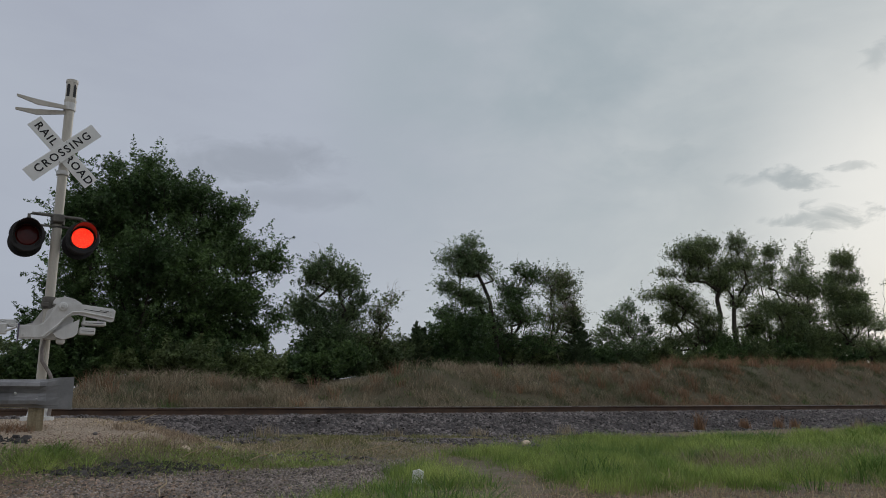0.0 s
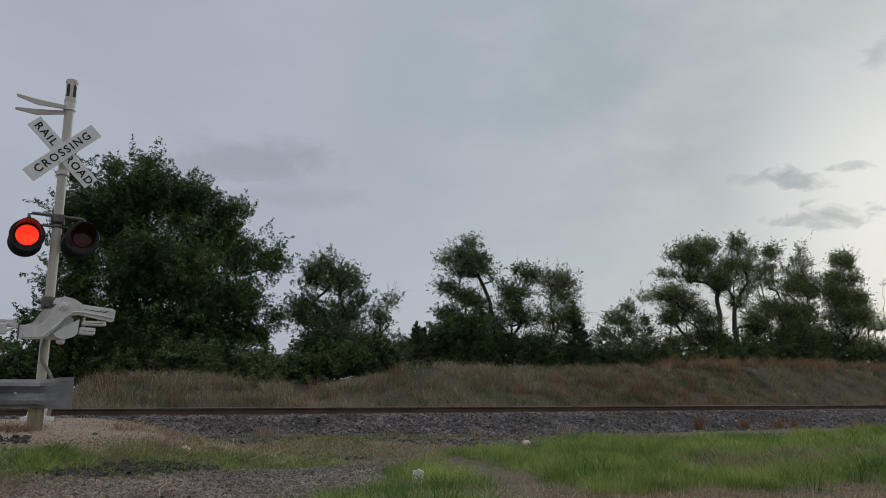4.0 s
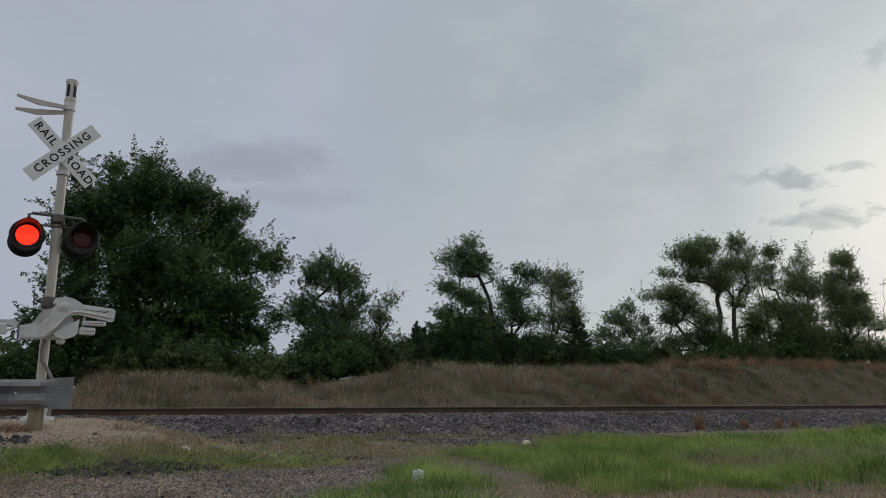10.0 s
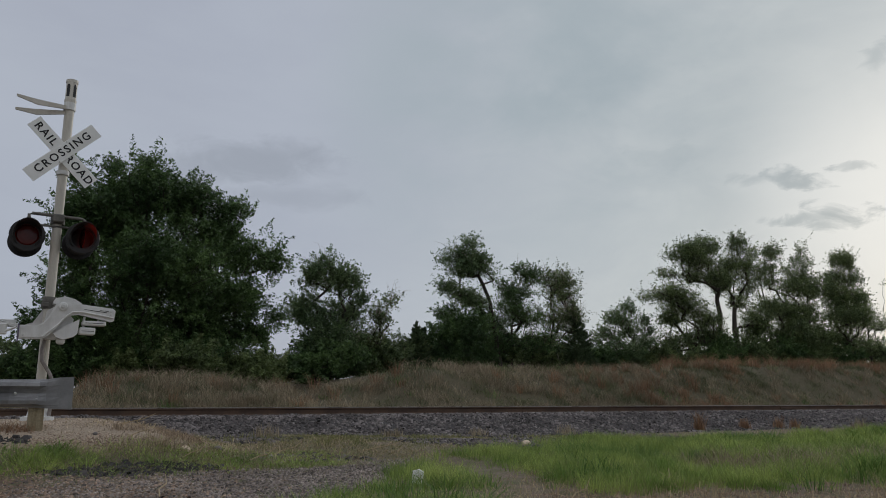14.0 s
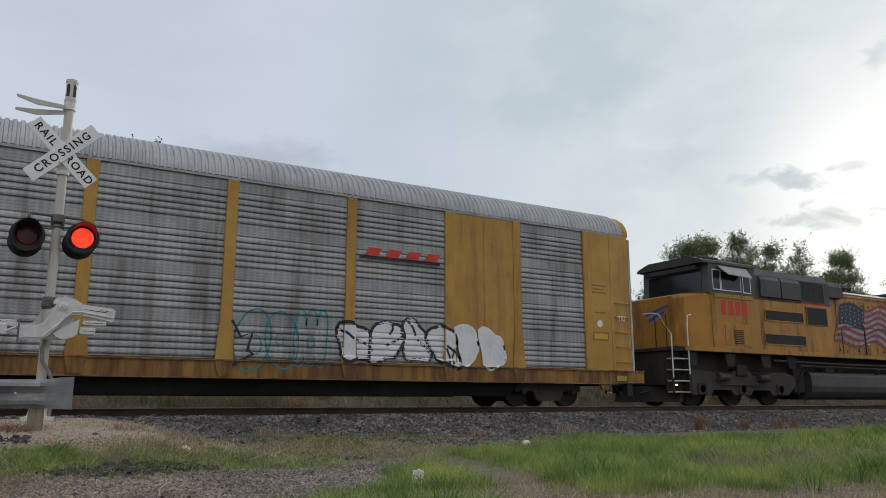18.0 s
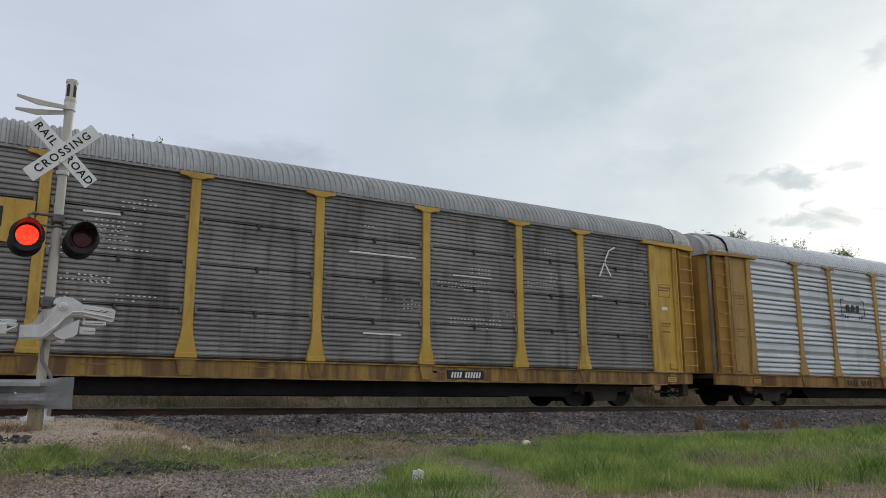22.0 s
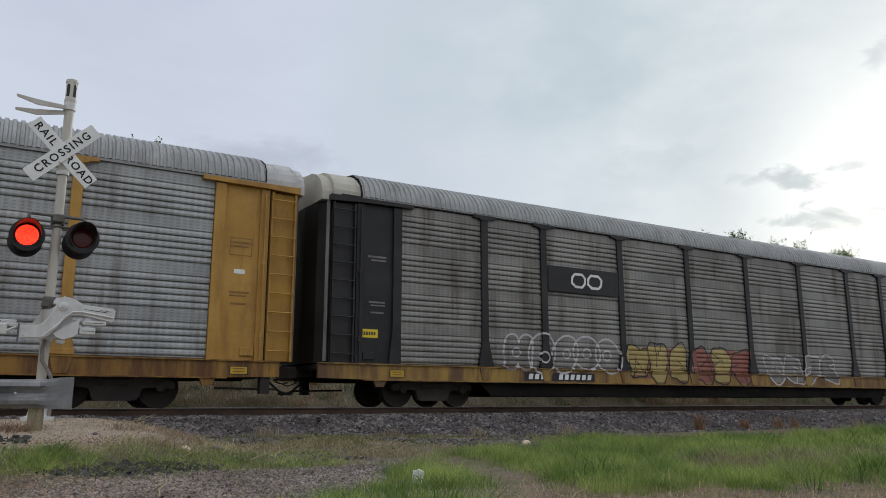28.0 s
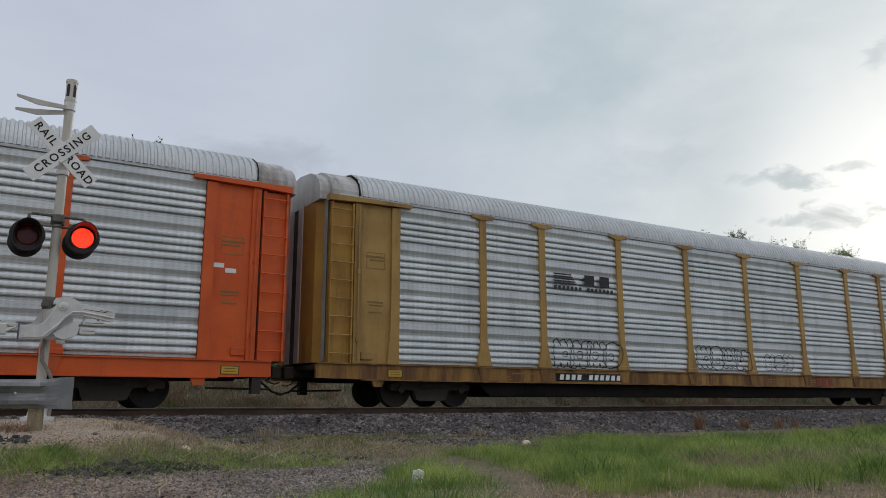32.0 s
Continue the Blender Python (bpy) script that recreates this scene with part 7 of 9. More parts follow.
        # stencilled notices as plain bars
        for x0, x1, z0, z1 in ((12.3, 12.8, 3.55, 3.6), (12.3, 12.7, 3.47, 3.51), (12.32, 12.75, 2.45, 2.49), (12.32, 12.7, 2.38, 2.41), (12.35, 12.7, 2.2, 2.24)):
            if sd == 1:
                plate(e, x0, x1, z0, z1, M_DECAL_T if col is not M_CNBLACK else M_SILD, NEAR + 0.066, "notice_bar")
            else:
                part("notice_bar", Shape().box(x0, x1, -NEAR - 0.066, -NEAR - 0.062, z0, z1), M_DECAL_T if col is not M_CNBLACK else M_SILD, e)
    for x in (-12.2, 12.2):
        lit("jacking_bracket", ("jacking_bracket",), lambda: Shape().prism([(-0.16, 0.612), (0.16, 0.612), (0.10, 0.47), (-0.10, 0.47)], "y", NEAR + 0.0, NEAR + 0.08), sill, w, pose(x, 0, 0))
    for x in (-10.5, 10.5):
        make_truck(w, x)
    # placards on the sill: dark frame, ochre sheet, two lines of small print
    for x in (-11.75, 12.85):
        pl = plate(w, x - 0.20, x + 0.20, 0.70, 0.88, M_DECAL_K, NEAR + 0.006, "placard_frame")
        plate(pl, x - 0.18, x + 0.18, 0.715, 0.865, M_PLACARD, NEAR + 0.0015, "placard_sheet", "ochre warning placard")
        for z in (0.75, 0.81):
            plate(pl, x - 0.13, x + 0.12, z, z + 0.025, M_DECAL_T, NEAR - 0.003, "notice_bar")
    for x in posts:
        lit("sill_gusset", ("sill_gusset",), lambda: Shape().prism([(-0.20, 0.978), (0.20, 0.978), (0.12, 0.665), (-0.12, 0.665)], "y", NEAR - 0.016, NEAR + 0.008), sill, w, pose(x, 0, 0))
    return w


def sill_number(w, x0, x1, black=True, dark=False):
    if black:
        plate(w, x0, x1, 0.68, 0.90, M_DECAL_K, NEAR + 0.006, "number_board")
    bars(w, x0 + 0.1, x1 - 0.1, 0.72, 0.86, 11, M_DECAL_K if dark else M_DECAL_W, (4,), NEAR + 0.001, "wagon number as plain bars", slant=0.03)


def sill_marks(w, seed, x0=-10, x1=10, n=7):
    rs = random.Random(seed)
    for _ in range(n):
        x = rs.uniform(x0, x1)
        for k in range(rs.randint(1, 3)):
            plate(w, x, x + rs.uniform(0.4, 0.9), 0.84 - 0.08 * k, 0.87 - 0.08 * k, M_DECAL_T, NEAR + 0.006, "notice_bar")


def bright_slits(w, seed):
    """Skylight through the panel slots between the posts, painted as rows of small white dashes."""
    rs = random.Random(seed)
    s = Shape()
    for _ in range(26):
        x, z = rs.choice((-8.4, -6.2, -3.6, -2.2, 0.6, 2.4, 3.4, 5.2, 6.4, 8.0)) + rs.uniform(-0.7, 0.5), rs.choice((3.6, 3.2, 2.4, 2.0, 4.2)) + rs.uniform(-0.2, 0.2)
        for r_ in range(rs.randint(1, 3)):
            for k in range(rs.randint(4, 9)):
                if rs.random() < 0.75:
                    s.box(x + 0.105 * k, x + 0.105 * k + 0.045, NEAR + 0.050, NEAR + 0.056, z - 0.105 * r_, z - 0.105 * r_ + 0.022)
    tagged(part("bright_slits", s, M_DECAL_W, w, "rows of small white dashes for skylight through the panel slots"), kind="stuff")


# ---------------------------------------------------------------- locomotives
M_LOCOY = paint("locomotive_yellow", (0.36, 0.16, 0.010), (0.44, 0.205, 0.015), (0.07, 0.042, 0.026), 0.8, 0.38, cover=0.02)
M_STRIPEB = paint("rust_edged_frame", (0.16, 0.08, 0.03), (0.24, 0.12, 0.03), GRIME, 0.5)
M_LOCOF = paint("faded_locomotive_yellow", (0.26, 0.135, 0.045), (0.39, 0.215, 0.072), (0.055, 0.034, 0.028), 0.9, 0.6)
M_LGREY = paint("locomotive_grey", (0.052, 0.056, 0.054), (0.08, 0.085, 0.082), (0.03, 0.028, 0.026), 0.6, 0.6)
M_LROOF = paint("sooty_grey_roof", (0.021, 0.021, 0.021), (0.036, 0.036, 0.036), (0.015, 0.02, 0.02), 0.5, 0.6)
M_LTANK = paint("fuel_tank_grey", (0.034, 0.032, 0.031), (0.052, 0.048, 0.046), GRIME, 0.5, 0.45)
M_GRILLE = surface("dark_grille", (0.014, 0.013, 0.012), (0.03, 0.027, 0.024), 0.7, scale=6, grain=0.4)
M_RAILW = surface("white_handrail_paint", (0.60, 0.60, 0.58), (0.72, 0.72, 0.70), 0.5, scale=6, grain=0.1)
M_STEPG = surface("steel_step_edge", (0.45, 0.44, 0.41), (0.55, 0.54, 0.51), 0.55, 0.2, 6, grain=0.2)
M_ALU = surface("window_aluminium", (0.55, 0.56, 0.56), (0.65, 0.66, 0.66), 0.35, 0.7, 6)
M_STRIPED = surface("sooty_red_stripe", (0.10, 0.035, 0.025), (0.16, 0.05, 0.035), 0.6, scale=4, grain=0.2)
M_STEPLAMP = glowing("step_lamp", (1.0, 0.62, 0.25), 6.0)


M_TRUCKD = paint("dark_truck_steel", (0.032, 0.027, 0.024), (0.06, 0.049, 0.041), (0.10, 0.072, 0.05), 0.55, 0.8)
M_SHADE = paint("grey_sunshade", (0.26, 0.265, 0.265), (0.34, 0.345, 0.345), GRIME, 0.4)
M_SOOT = paint("sooted_brown_paint", (0.06, 0.04, 0.028), (0.13, 0.075, 0.04), (0.025, 0.022, 0.02), 0.6, 0.7)
M_FADED = surface("faded_red_stencil", (0.36, 0.055, 0.035), (0.46, 0.085, 0.055), 0.6, scale=4, grain=0.2)


def loco_truck(parent, axles, r=0.53):
    tr = new("truck")
    tr.parent = parent
    tagged(tr, "grimy three-axle locomotive truck")
    c = axles[1]
    a, b = axles[0] - c, axles[2] - c
    prof = [(a - 0.85, 0.66), (a - 0.85, 0.96), (a - 0.35, 1.12), (a + 0.5, 1.08), (a + 0.75, 0.98), (-0.55, 0.98), (-0.35, 1.12), (0.35, 1.12), (0.55, 0.98), (b - 0.75, 0.98), (b - 0.5, 1.08), (b + 0.35, 1.12), (b + 0.85, 0.96), (b + 0.85, 0.66),
            (b + 0.42, 0.34), (b - 0.42, 0.34), (b - 0.55, 0.50), (0.55, 0.50), (0.42, 0.34), (-0.42, 0.34), (-0.55, 0.50), (a + 0.55, 0.50), (a + 0.42, 0.34), (a - 0.42, 0.34)]
    for s in (1, -1):
        sh = Shape().prism(prof, "y", -1.28, -1.08)
        sh.v = [(x + c, y * s, z) for x, y, z in sh.v]
        f = part("side_frame", sh, M_TRUCKD, tr)
        for ax in axles:
            part("journal_box", Shape().box(ax - 0.2, ax + 0.2, s * 1.30 - 0.03, s * 1.30 + 0.03, 0.36, 0.72, 0.02).lathe([(0, 0.0), (0, 0.12), (0.07, 0.12), (0.09, 0.06), (0.09, 0)], (ax, s * 1.33, 0.53), (0, -1 if s == 1 else 1, 0), 16)
                 if s == -1 else Shape().box(ax - 0.2, ax + 0.2, 1.27, 1.33, 0.36, 0.72, 0.02), M_TRUCKD, f)
            for dx in (-0.29, 0.29):
                part("coil_spring", Shape().tube([(ax + dx, s * 1.2, 0.50), (ax + dx, s * 1.2, 0.86)], 0.075, 8), M_TRUCKD, f)
        for q in (-1.25, 0.75):
            part("brake_cylinder", Shape().tube([(c + q, s * 1.36, 0.9), (c + q + 0.5, s * 1.36, 0.9)], 0.12, 10), M_TRUCKD, f)
        part("sand_pipe", Shape().tube([(c + a - 0.45, s * 1.2, 1.3), (c + a - 0.55, s * 1.2, 0.7), (c + a - 0.42, s * 1.0, 0.15)], 0.025, 6).tube([(c - 0.9, s * 1.34, 0.66), (c + 0.9, s * 1.34, 0.66)], 0.022, 6), M_TRUCKD, f)
    for ax in axles:
        lit("wheelset", ("loco_wheelset",), lambda: wheelset_shape(0.53), M_WHEEL, tr, pose(ax, 0, 0.53))
    part("truck_transom", Shape().box(c + a - 0.3, c + b + 0.3, -0.7, 0.7, 0.5, 0.95, 0.04), M_UNDER, tr)


def loco_common(lo, deck, tank, sill_mat, L=22.45):
    h = L / 2
    part("underframe", Shape().box(-h + 0.75, h - 0.75, -1.0, 1.0, 1.0, deck - 0.12, 0.03).box(-h + 0.42, h - 0.42, -1.46, 1.46, deck - 0.13, deck - 0.02, 0.01), M_UNDER, lo)
    for s in (-1, 1):
        part("side_sill", Shape().box(-h + 1.05, h - 1.05, s * 1.50 - 0.02, s * 1.50 + 0.02, deck - 0.11, deck + 0.03, 0.006), sill_mat, lo)
        part("walkway", Shape().box(-h + 0.6, h - 0.6, min(s * 0.9, s * 1.478), max(s * 0.9, s * 1.478), deck - 0.018, deck + 0.004), M_UNDER, lo)
        for k in range(4):
            x = -8.2 + 4.8 * k + 0.4 * s
            part("pipe_run", Shape().tube([(x, s * 1.15, 1.05 + 0.06 * (k % 2)), (x + 3.6, s * 1.15, 1.05 + 0.06 * (k % 2))], 0.04, 6).box(x + 1.0, x + 1.5, s * 1.25 - 0.1, s * 1.25 + 0.1, 0.95, 1.3, 0.02), M_UNDER, lo)
    for e in (-1, 1):
        m = HERE if e == 1 else FLIP
        en = new("platform_end")
        en.parent, en.matrix_basis = lo, m
        tagged(en, "end platform with steps, plough and coupler")
        part("pilot", Shape().box(h - 1.35, h - 1.22, -1.45, 1.45, 0.45, deck - 0.14, 0.01).box(h - 1.22, h - 0.48, -1.12, 1.12, 0.62, deck - 0.14, 0.02), M_UNDER, en)
        part("plough", Shape().add([(h - 0.93, -1.4, 0.62), (h - 0.93, 1.4, 0.62), (h - 0.78, -1.4, 0.12), (h - 0.78, 1.4, 0.12), (h - 0.30, 0, 0.62), (h - 0.12, 0, 0.12), (h - 0.93, -1.4, 0.12), (h - 0.93, 1.4, 0.12)],
             [(0, 2, 5, 4), (4, 5, 3, 1), (0, 4, 1), (0, 1, 7, 6), (0, 6, 2), (1, 3, 7), (2, 6, 7, 3, 5)]), M_UNDER, en)
        part("coupler", Shape().box(h - 0.95, h - 0.2, -0.1, 0.1, 0.74, 0.94, 0.02).box(h - 0.25, h - 0.02, -0.15, 0.15, 0.66, 1.0, 0.03), M_TRUCK, en)
        for y in (-0.5, 0.5):
            part("air_hose", Shape().tube([(h - 0.95, y, 0.95), (h - 0.7, y, 0.75), (h - 0.45, y, 0.45), (h - 0.1, y * 0.8, 0.38)], 0.028, 6), M_HOSE, en)
        part("walk_over_plate", Shape().box(h - 0.98, h - 0.5, -0.5, 0.5, deck - 0.06, deck - 0.02), M_UNDER, en)
        for s in (-1, 1):
            g = h + 0.55
            st = new("step_well")
            st.parent = en
            part("step_side", Shape().box(g - 1.78, g - 1.72, s * 1.47 - 0.02, s * 1.47 + 0.02, 0.38, deck, 0.0).box(g - 1.06, g - 1.0, s * 1.47 - 0.02, s * 1.47 + 0.02, 0.38, deck), M_UNDER, st)
            part("step_back", Shape().box(g - 1.74, g - 1.04, min(s * 1.16, s * 1.18), max(s * 1.16, s * 1.18), 0.4, deck - 0.15), M_UNDER, st)
            for k in range(4):
                z = 0.40 + k * (deck - 0.45) / 4
                part("step", Shape().box(g - 1.72, g - 1.06, min(s * 1.20, s * 1.50), max(s * 1.20, s * 1.50), z, z + 0.035, 0.008), M_STEPG, st, "worn steel step")
            part("step_light", Shape().box(g - 1.5, g - 1.44, s * 1.19 - 0.015, s * 1.19 + 0.015, 0.62, 0.66), M_STEPLAMP, st, "small glowing step lamp")
            part("handrail", Shape().tube([(g - 1.75, s * 1.50, 0.95), (g - 1.75, s * 1.50, deck + 0.55), (g - 1.80, s * 1.48, deck + 0.98), (g - 2.0, s * 1.46, deck + 1.02)], 0.02, 7), M_RAILW, st, "white-painted grab rail")
            part("handrail", Shape().tube([(g - 1.02, s * 1.50, 0.85), (g - 1.02, s * 1.50, deck + 0.35), (g - 0.62, s * 1.40, deck + 0.95), (g - 0.55, s * 1.2, deck + 1.0), (g - 0.55, s * 0.8, deck + 1.0)], 0.02, 7), M_RAILW, st, "white-painted grab rail")
        for y in (-1.2, -0.75, 0.75, 1.2):
            part("stanchion", Shape().tube([(h - 0.6, y, deck - 0.05), (h - 0.6, y, deck + 1.0)], 0.02, 6), M_UNDER, en)
    t0, t1, z0, z1, mt = tank
    part("fuel_tank", Shape().prism([(-1.44, z0 + 0.45), (-1.40, z0 + 0.25), (-1.28, z0 + 0.09), (-1.10, z0), (1.10, z0), (1.28, z0 + 0.09), (1.40, z0 + 0.25), (1.44, z0 + 0.45), (1.42, z1 - 0.16), (1.34, z1 - 0.05), (1.2, z1), (-1.2, z1), (-1.34, z1 - 0.05), (-1.42, z1 - 0.16)], "x", t0, t1), mt, lo, "dark grey fuel tank")
    part("fuel_filler", Shape().tube([((t0 + t1) / 2 + 0.4, -1.3, z1 - 0.05), ((t0 + t1) / 2 + 0.4, -1.42, z1 + 0.12)], 0.06, 8), M_UNDER, lo)


def handrail_run(lo, x0, x1, deck, n, y=1.47):
    for s in (-1, 1):
        hr = new("side_handrail")
        hr.parent = lo
        part("top_rail", Shape().tube([(x0, s * y, deck + 0.02), (x0, s * y, deck + 0.95), (x0 + 0.08, s * y, deck + 1.05), (x1 - 0.08, s * y, deck + 1.05), (x1, s * y, deck + 0.95), (x1, s * y, deck + 0.02)], 0.018, 6), M_TRUCK, hr)
        for k in range(1, n):
            x = x0 + (x1 - x0) * k / n
            part("stanchion", Shape().box(x - 0.034, x + 0.034, s * y - 0.012, s * y + 0.012, deck - 0.1, deck + 1.04), M_UNDER, hr)


def door_row(parent, xs, z0, z1, y, material, gap=0.012):
    for s in (-1, 1):
        for a, b in zip(xs[:-1], xs[1:]):
            d = part("hood_door", Shape().box(a + gap, b - gap, min(s * y, s * (y + 0.022)), max(s * y, s * (y + 0.022)), z0, z1, 0.006), material, parent)
            part("latch", Shape().box(b - 0.10, b - 0.06, s * (y + 0.022) - 0.012, s * (y + 0.022) + 0.012, (z0 + z1) / 2 - 0.06, (z0 + z1) / 2 + 0.06), M_LGREY, d)
            for zh in (z1 - 0.21, z0 + 0.21):
                lit("hinge", ("hinge",), lambda: Shape().box(-0.02, 0.02, -0.01, 0.01, -0.04, 0.04), M_LGREY, d, pose(a + 0.05, s * (y + 0.022), zh))


def grille(parent, x0, x1, z0, z1, y, name="screen", slats=0, frame=None):
    for s in (-1, 1):
        g = part(name, Shape().box(x0, x1, min(s * y, s * (y + 0.015)), max(s * y, s * (y + 0.015)), z0, z1), M_GRILLE, parent, "dark air intake screen")
        if frame:
            f = 0.035
            for q in ((x0 - f, x1 + f, z0 - f, z0), (x0 - f, x1 + f, z1, z1 + f), (x0 - f, x0, z0, z1), (x1, x1 + f, z0, z1)):
                part("screen_frame", Shape().box(q[0], q[1], min(s * y, s * (y + 0.03)), max(s * y, s * (y + 0.03)), q[2], q[3]), frame, g)
        for k in range(slats):
            z = z0 + (z1 - z0) * (k + 0.5) / slats
            part("slat", Shape().box(x0, x1, min(s * (y + 0.016), s * (y + 0.03)), max(s * (y + 0.016), s * (y + 0.03)), z - 0.012, z + 0.004), frame or M_LGREY, g)


def flag_emblem(lo, x0, x1, z0, z1, y):
    """A large waving flag painted on the hood: stripes, dark canton and pale stars."""
    f = new("flag_emblem")
    f.parent = lo
    tagged(f, "painted waving flag with stripes and a starred blue field")

    def at(u, v):
        wave = 0.12 * math.sin(u * 9.5 + 0.2 + 1.2 * (1 - v)) * (0.5 + 0.8 * u) + 0.09 * math.sin(u * 3.1)
        x = x0 + (x1 - x0) * (0.10 + 0.9 * u + 0.20 * (1 - 0.6 * u) * (v - 1.0) + 0.03 * math.sin(v * 5))
        return x, z0 + (z1 - z0) * (0.12 + 0.72 * v - 0.10 * u * (1 - v) + wave * 0.75 + 0.06 * (1 - u) * v)

    def band(v0, v1, u0, u1, yy, material, name):
        pts = [at(u0 + (u1 - u0) * i / 14, v1) for i in range(15)] + [at(u0 + (u1 - u0) * i / 14, v0) for i in range(14, -1, -1)]
        part(name, Shape().prism(pts, "y", yy - 0.003, yy), material, f)
    for k in range(13):
        band(k / 13, (k + 1) / 13, 0.0, 1.0, y, M_FLAGR if k % 2 == 0 else M_FLAGW, "stripe")
    band(6 / 13, 1.0, 0.0, 0.44, y - 0.004, M_FLAGB, "star_field")
    for i in range(5):
        for j in range(6):
            u, v = 0.05 + 0.075 * j + 0.01 * (i % 2), 0.52 + 0.095 * i
            cx, cz = at(u, v)
            pts = []
            for q in range(10):
                r = 0.052 if q % 2 == 0 else 0.022
                pts.append((cx + r * math.sin(q * math.pi / 5), cz + r * math.cos(q * math.pi / 5)))
            part("star", Shape().prism(pts, "y", y - 0.011, y - 0.008), M_FLAGW, f)
    part("flag_staff", Shape().prism([(at(0, 1.04)[0] - 0.02, at(0, 1.04)[1]), (at(0, 1.04)[0] + 0.03, at(0, 1.04)[1]), (at(0, -0.1)[0] + 0.0, z0 - 0.02), (at(0, -0.1)[0] - 0.05, z0 - 0.02)], "y", y - 0.012, y - 0.009), M_LTANK, f)


M_FLAGR = surface("faded_flag_red", (0.15, 0.022, 0.026), (0.34, 0.05, 0.05), 0.5, scale=1.6, stretch=(2.2, 1, 0.5), grain=0.1)
M_FLAGW = surface("faded_flag_white", (0.16, 0.145, 0.15), (0.38, 0.355, 0.355), 0.5, scale=1.6, stretch=(2.2, 1, 0.5), grain=0.1)
M_FLAGB = surface("flag_blue", (0.012, 0.013, 0.02), (0.028, 0.03, 0.045), 0.5, scale=2.0, grain=0.1)


def make_loco_a():
    """Second unit, its cab towards the wagons."""
    lo = thing("diesel_locomotive", "yellow and grey diesel locomotive with a painted flag", "locomotive", None, "locomotives of the train")
    o, deck = -11.225, 1.80
    loco_common(lo, deck, (7.42 + o, 15.1 + o, 0.21, 1.18, M_LTANK), M_LOCOY)
    loco_truck(lo, (1.95 + o, 3.9 + o, 5.85 + o))
    loco_truck(lo, (16.95 + o, 18.85 + o, 20.75 + o))
    for a, b in ((6.75, 7.40), (15.15, 15.85)):
        part("equipment_rack", Shape().box(a + o, b + o, -1.2, 1.2, 0.42, 1.3, 0.03).tube([(a + o + 0.1, -1.26, 0.35), (a + o + 0.2, -1.26, 0.9), (b + o, -1.24, 1.3)], 0.03, 6), M_UNDER, lo)
    for x in (1.2, 3.0, 4.8, 6.2, 16.2, 18.0, 19.8):
        part("frame_bracket", Shape().prism([(x + o, 1.66), (x + 0.5 + o, 1.66), (x + 0.42 + o, 1.25), (x + 0.08 + o, 1.25)], "y", -1.42, -1.34), M_UNDER, lo)
    part("piping", Shape().tube([(5.5 + o, -1.36, 1.50), (10.0 + o, -1.36, 1.46), (16.0 + o, -1.36, 1.50), (20.0 + o, -1.36, 1.42)], 0.035, 6), M_TRUCK, lo)
    part("piping", Shape().tube([(7.0 + o, -1.34, 1.36), (15.5 + o, -1.34, 1.33), (16.2 + o, -1.3, 1.0), (16.3 + o, -1.3, 0.5)], 0.028, 6), M_TRUCK, lo)
    # short nose and cab
    nose = Shape()
    for w in (1.0,):
        vs = []
        for x, hw, zt in ((1.12 + o, 1.12, 3.44), (1.30 + o, 1.36, 3.50), (2.45 + o, 1.43, 3.60)):
            vs += [(x, -hw, deck), (x, -hw, zt - 0.10), (x, -hw + 0.16, zt), (x, hw - 0.16, zt), (x, hw, zt - 0.10), (x, hw, deck)]
        fs = [(0, 1, 2, 3, 4, 5), (17, 16, 15, 14, 13, 12)]
        for i in range(2):
            fs += [(6 * i + j, 6 * i + j + 1, 6 * i + j + 7, 6 * i + j + 6) for j in range(5)]
            fs += [(6 * i + 5, 6 * i, 6 * i + 6, 6 * i + 11)]
        nose.add(vs, fs)
    part("nose", nose, M_LOCOY, lo)
    part("nose_top", Shape().add([(1.35 + o, -0.95, 3.512), (1.35 + o, 0.95, 3.512), (2.43 + o, 1.1, 3.605), (2.43 + o, -1.1, 3.605)], [(0, 1, 2, 3)]), M_WHITE, lo, "pale anti-glare nose top")
    for k in range(4):
        wing = [(1.112 + o - 0.004 * k, 0.1 - 0.06 * k, 2.95 - 0.10 * k), (1.112 + o - 0.004 * k, -0.85 + 0.09 * k, 3.18 - 0.10 * k), (1.112 + o - 0.004 * k, -0.85 + 0.09 * k, 3.12 - 0.10 * k), (1.112 + o - 0.004 * k, 0.1 - 0.06 * k, 2.87 - 0.10 * k)]
        part("nose_stripe", Shape().add(wing + [(x - 0.003, y, z) for x, y, z in wing], [(0, 1, 2, 3), (7, 6, 5, 4), (0, 4, 5, 1), (1, 5, 6, 2), (2, 6, 7, 3), (3, 7, 4, 0)]), (M_DECAL_B, M_FLAGW)[k % 2], lo)
    part("cab_lower", Shape().box(2.452 + o, 4.78 + o, -1.46, 1.46, deck, 3.60, 0.015), M_LOCOY, lo)
    part("cab_upper", Shape().prism([(2.40 + o, 3.602), (4.78 + o, 3.602), (4.78 + o, 4.58), (2.46 + o, 4.58)], "y", -1.42, 1.42), M_LGREY, lo, "grey upper cab")
    part("cab_roof", Shape().prism([(-1.46, 4.58), (-1.40, 4.68), (-0.9, 4.84), (0.9, 4.84), (1.40, 4.68), (1.46, 4.58)], "x", 2.16 + o, 4.80 + o), M_LROOF, lo)
    part("roof_cooler", Shape().box(2.75 + o, 3.75 + o, -0.85, 0.85, 4.842, 4.95, 0.03), M_LROOF, lo, "flat cooler on the cab roof")
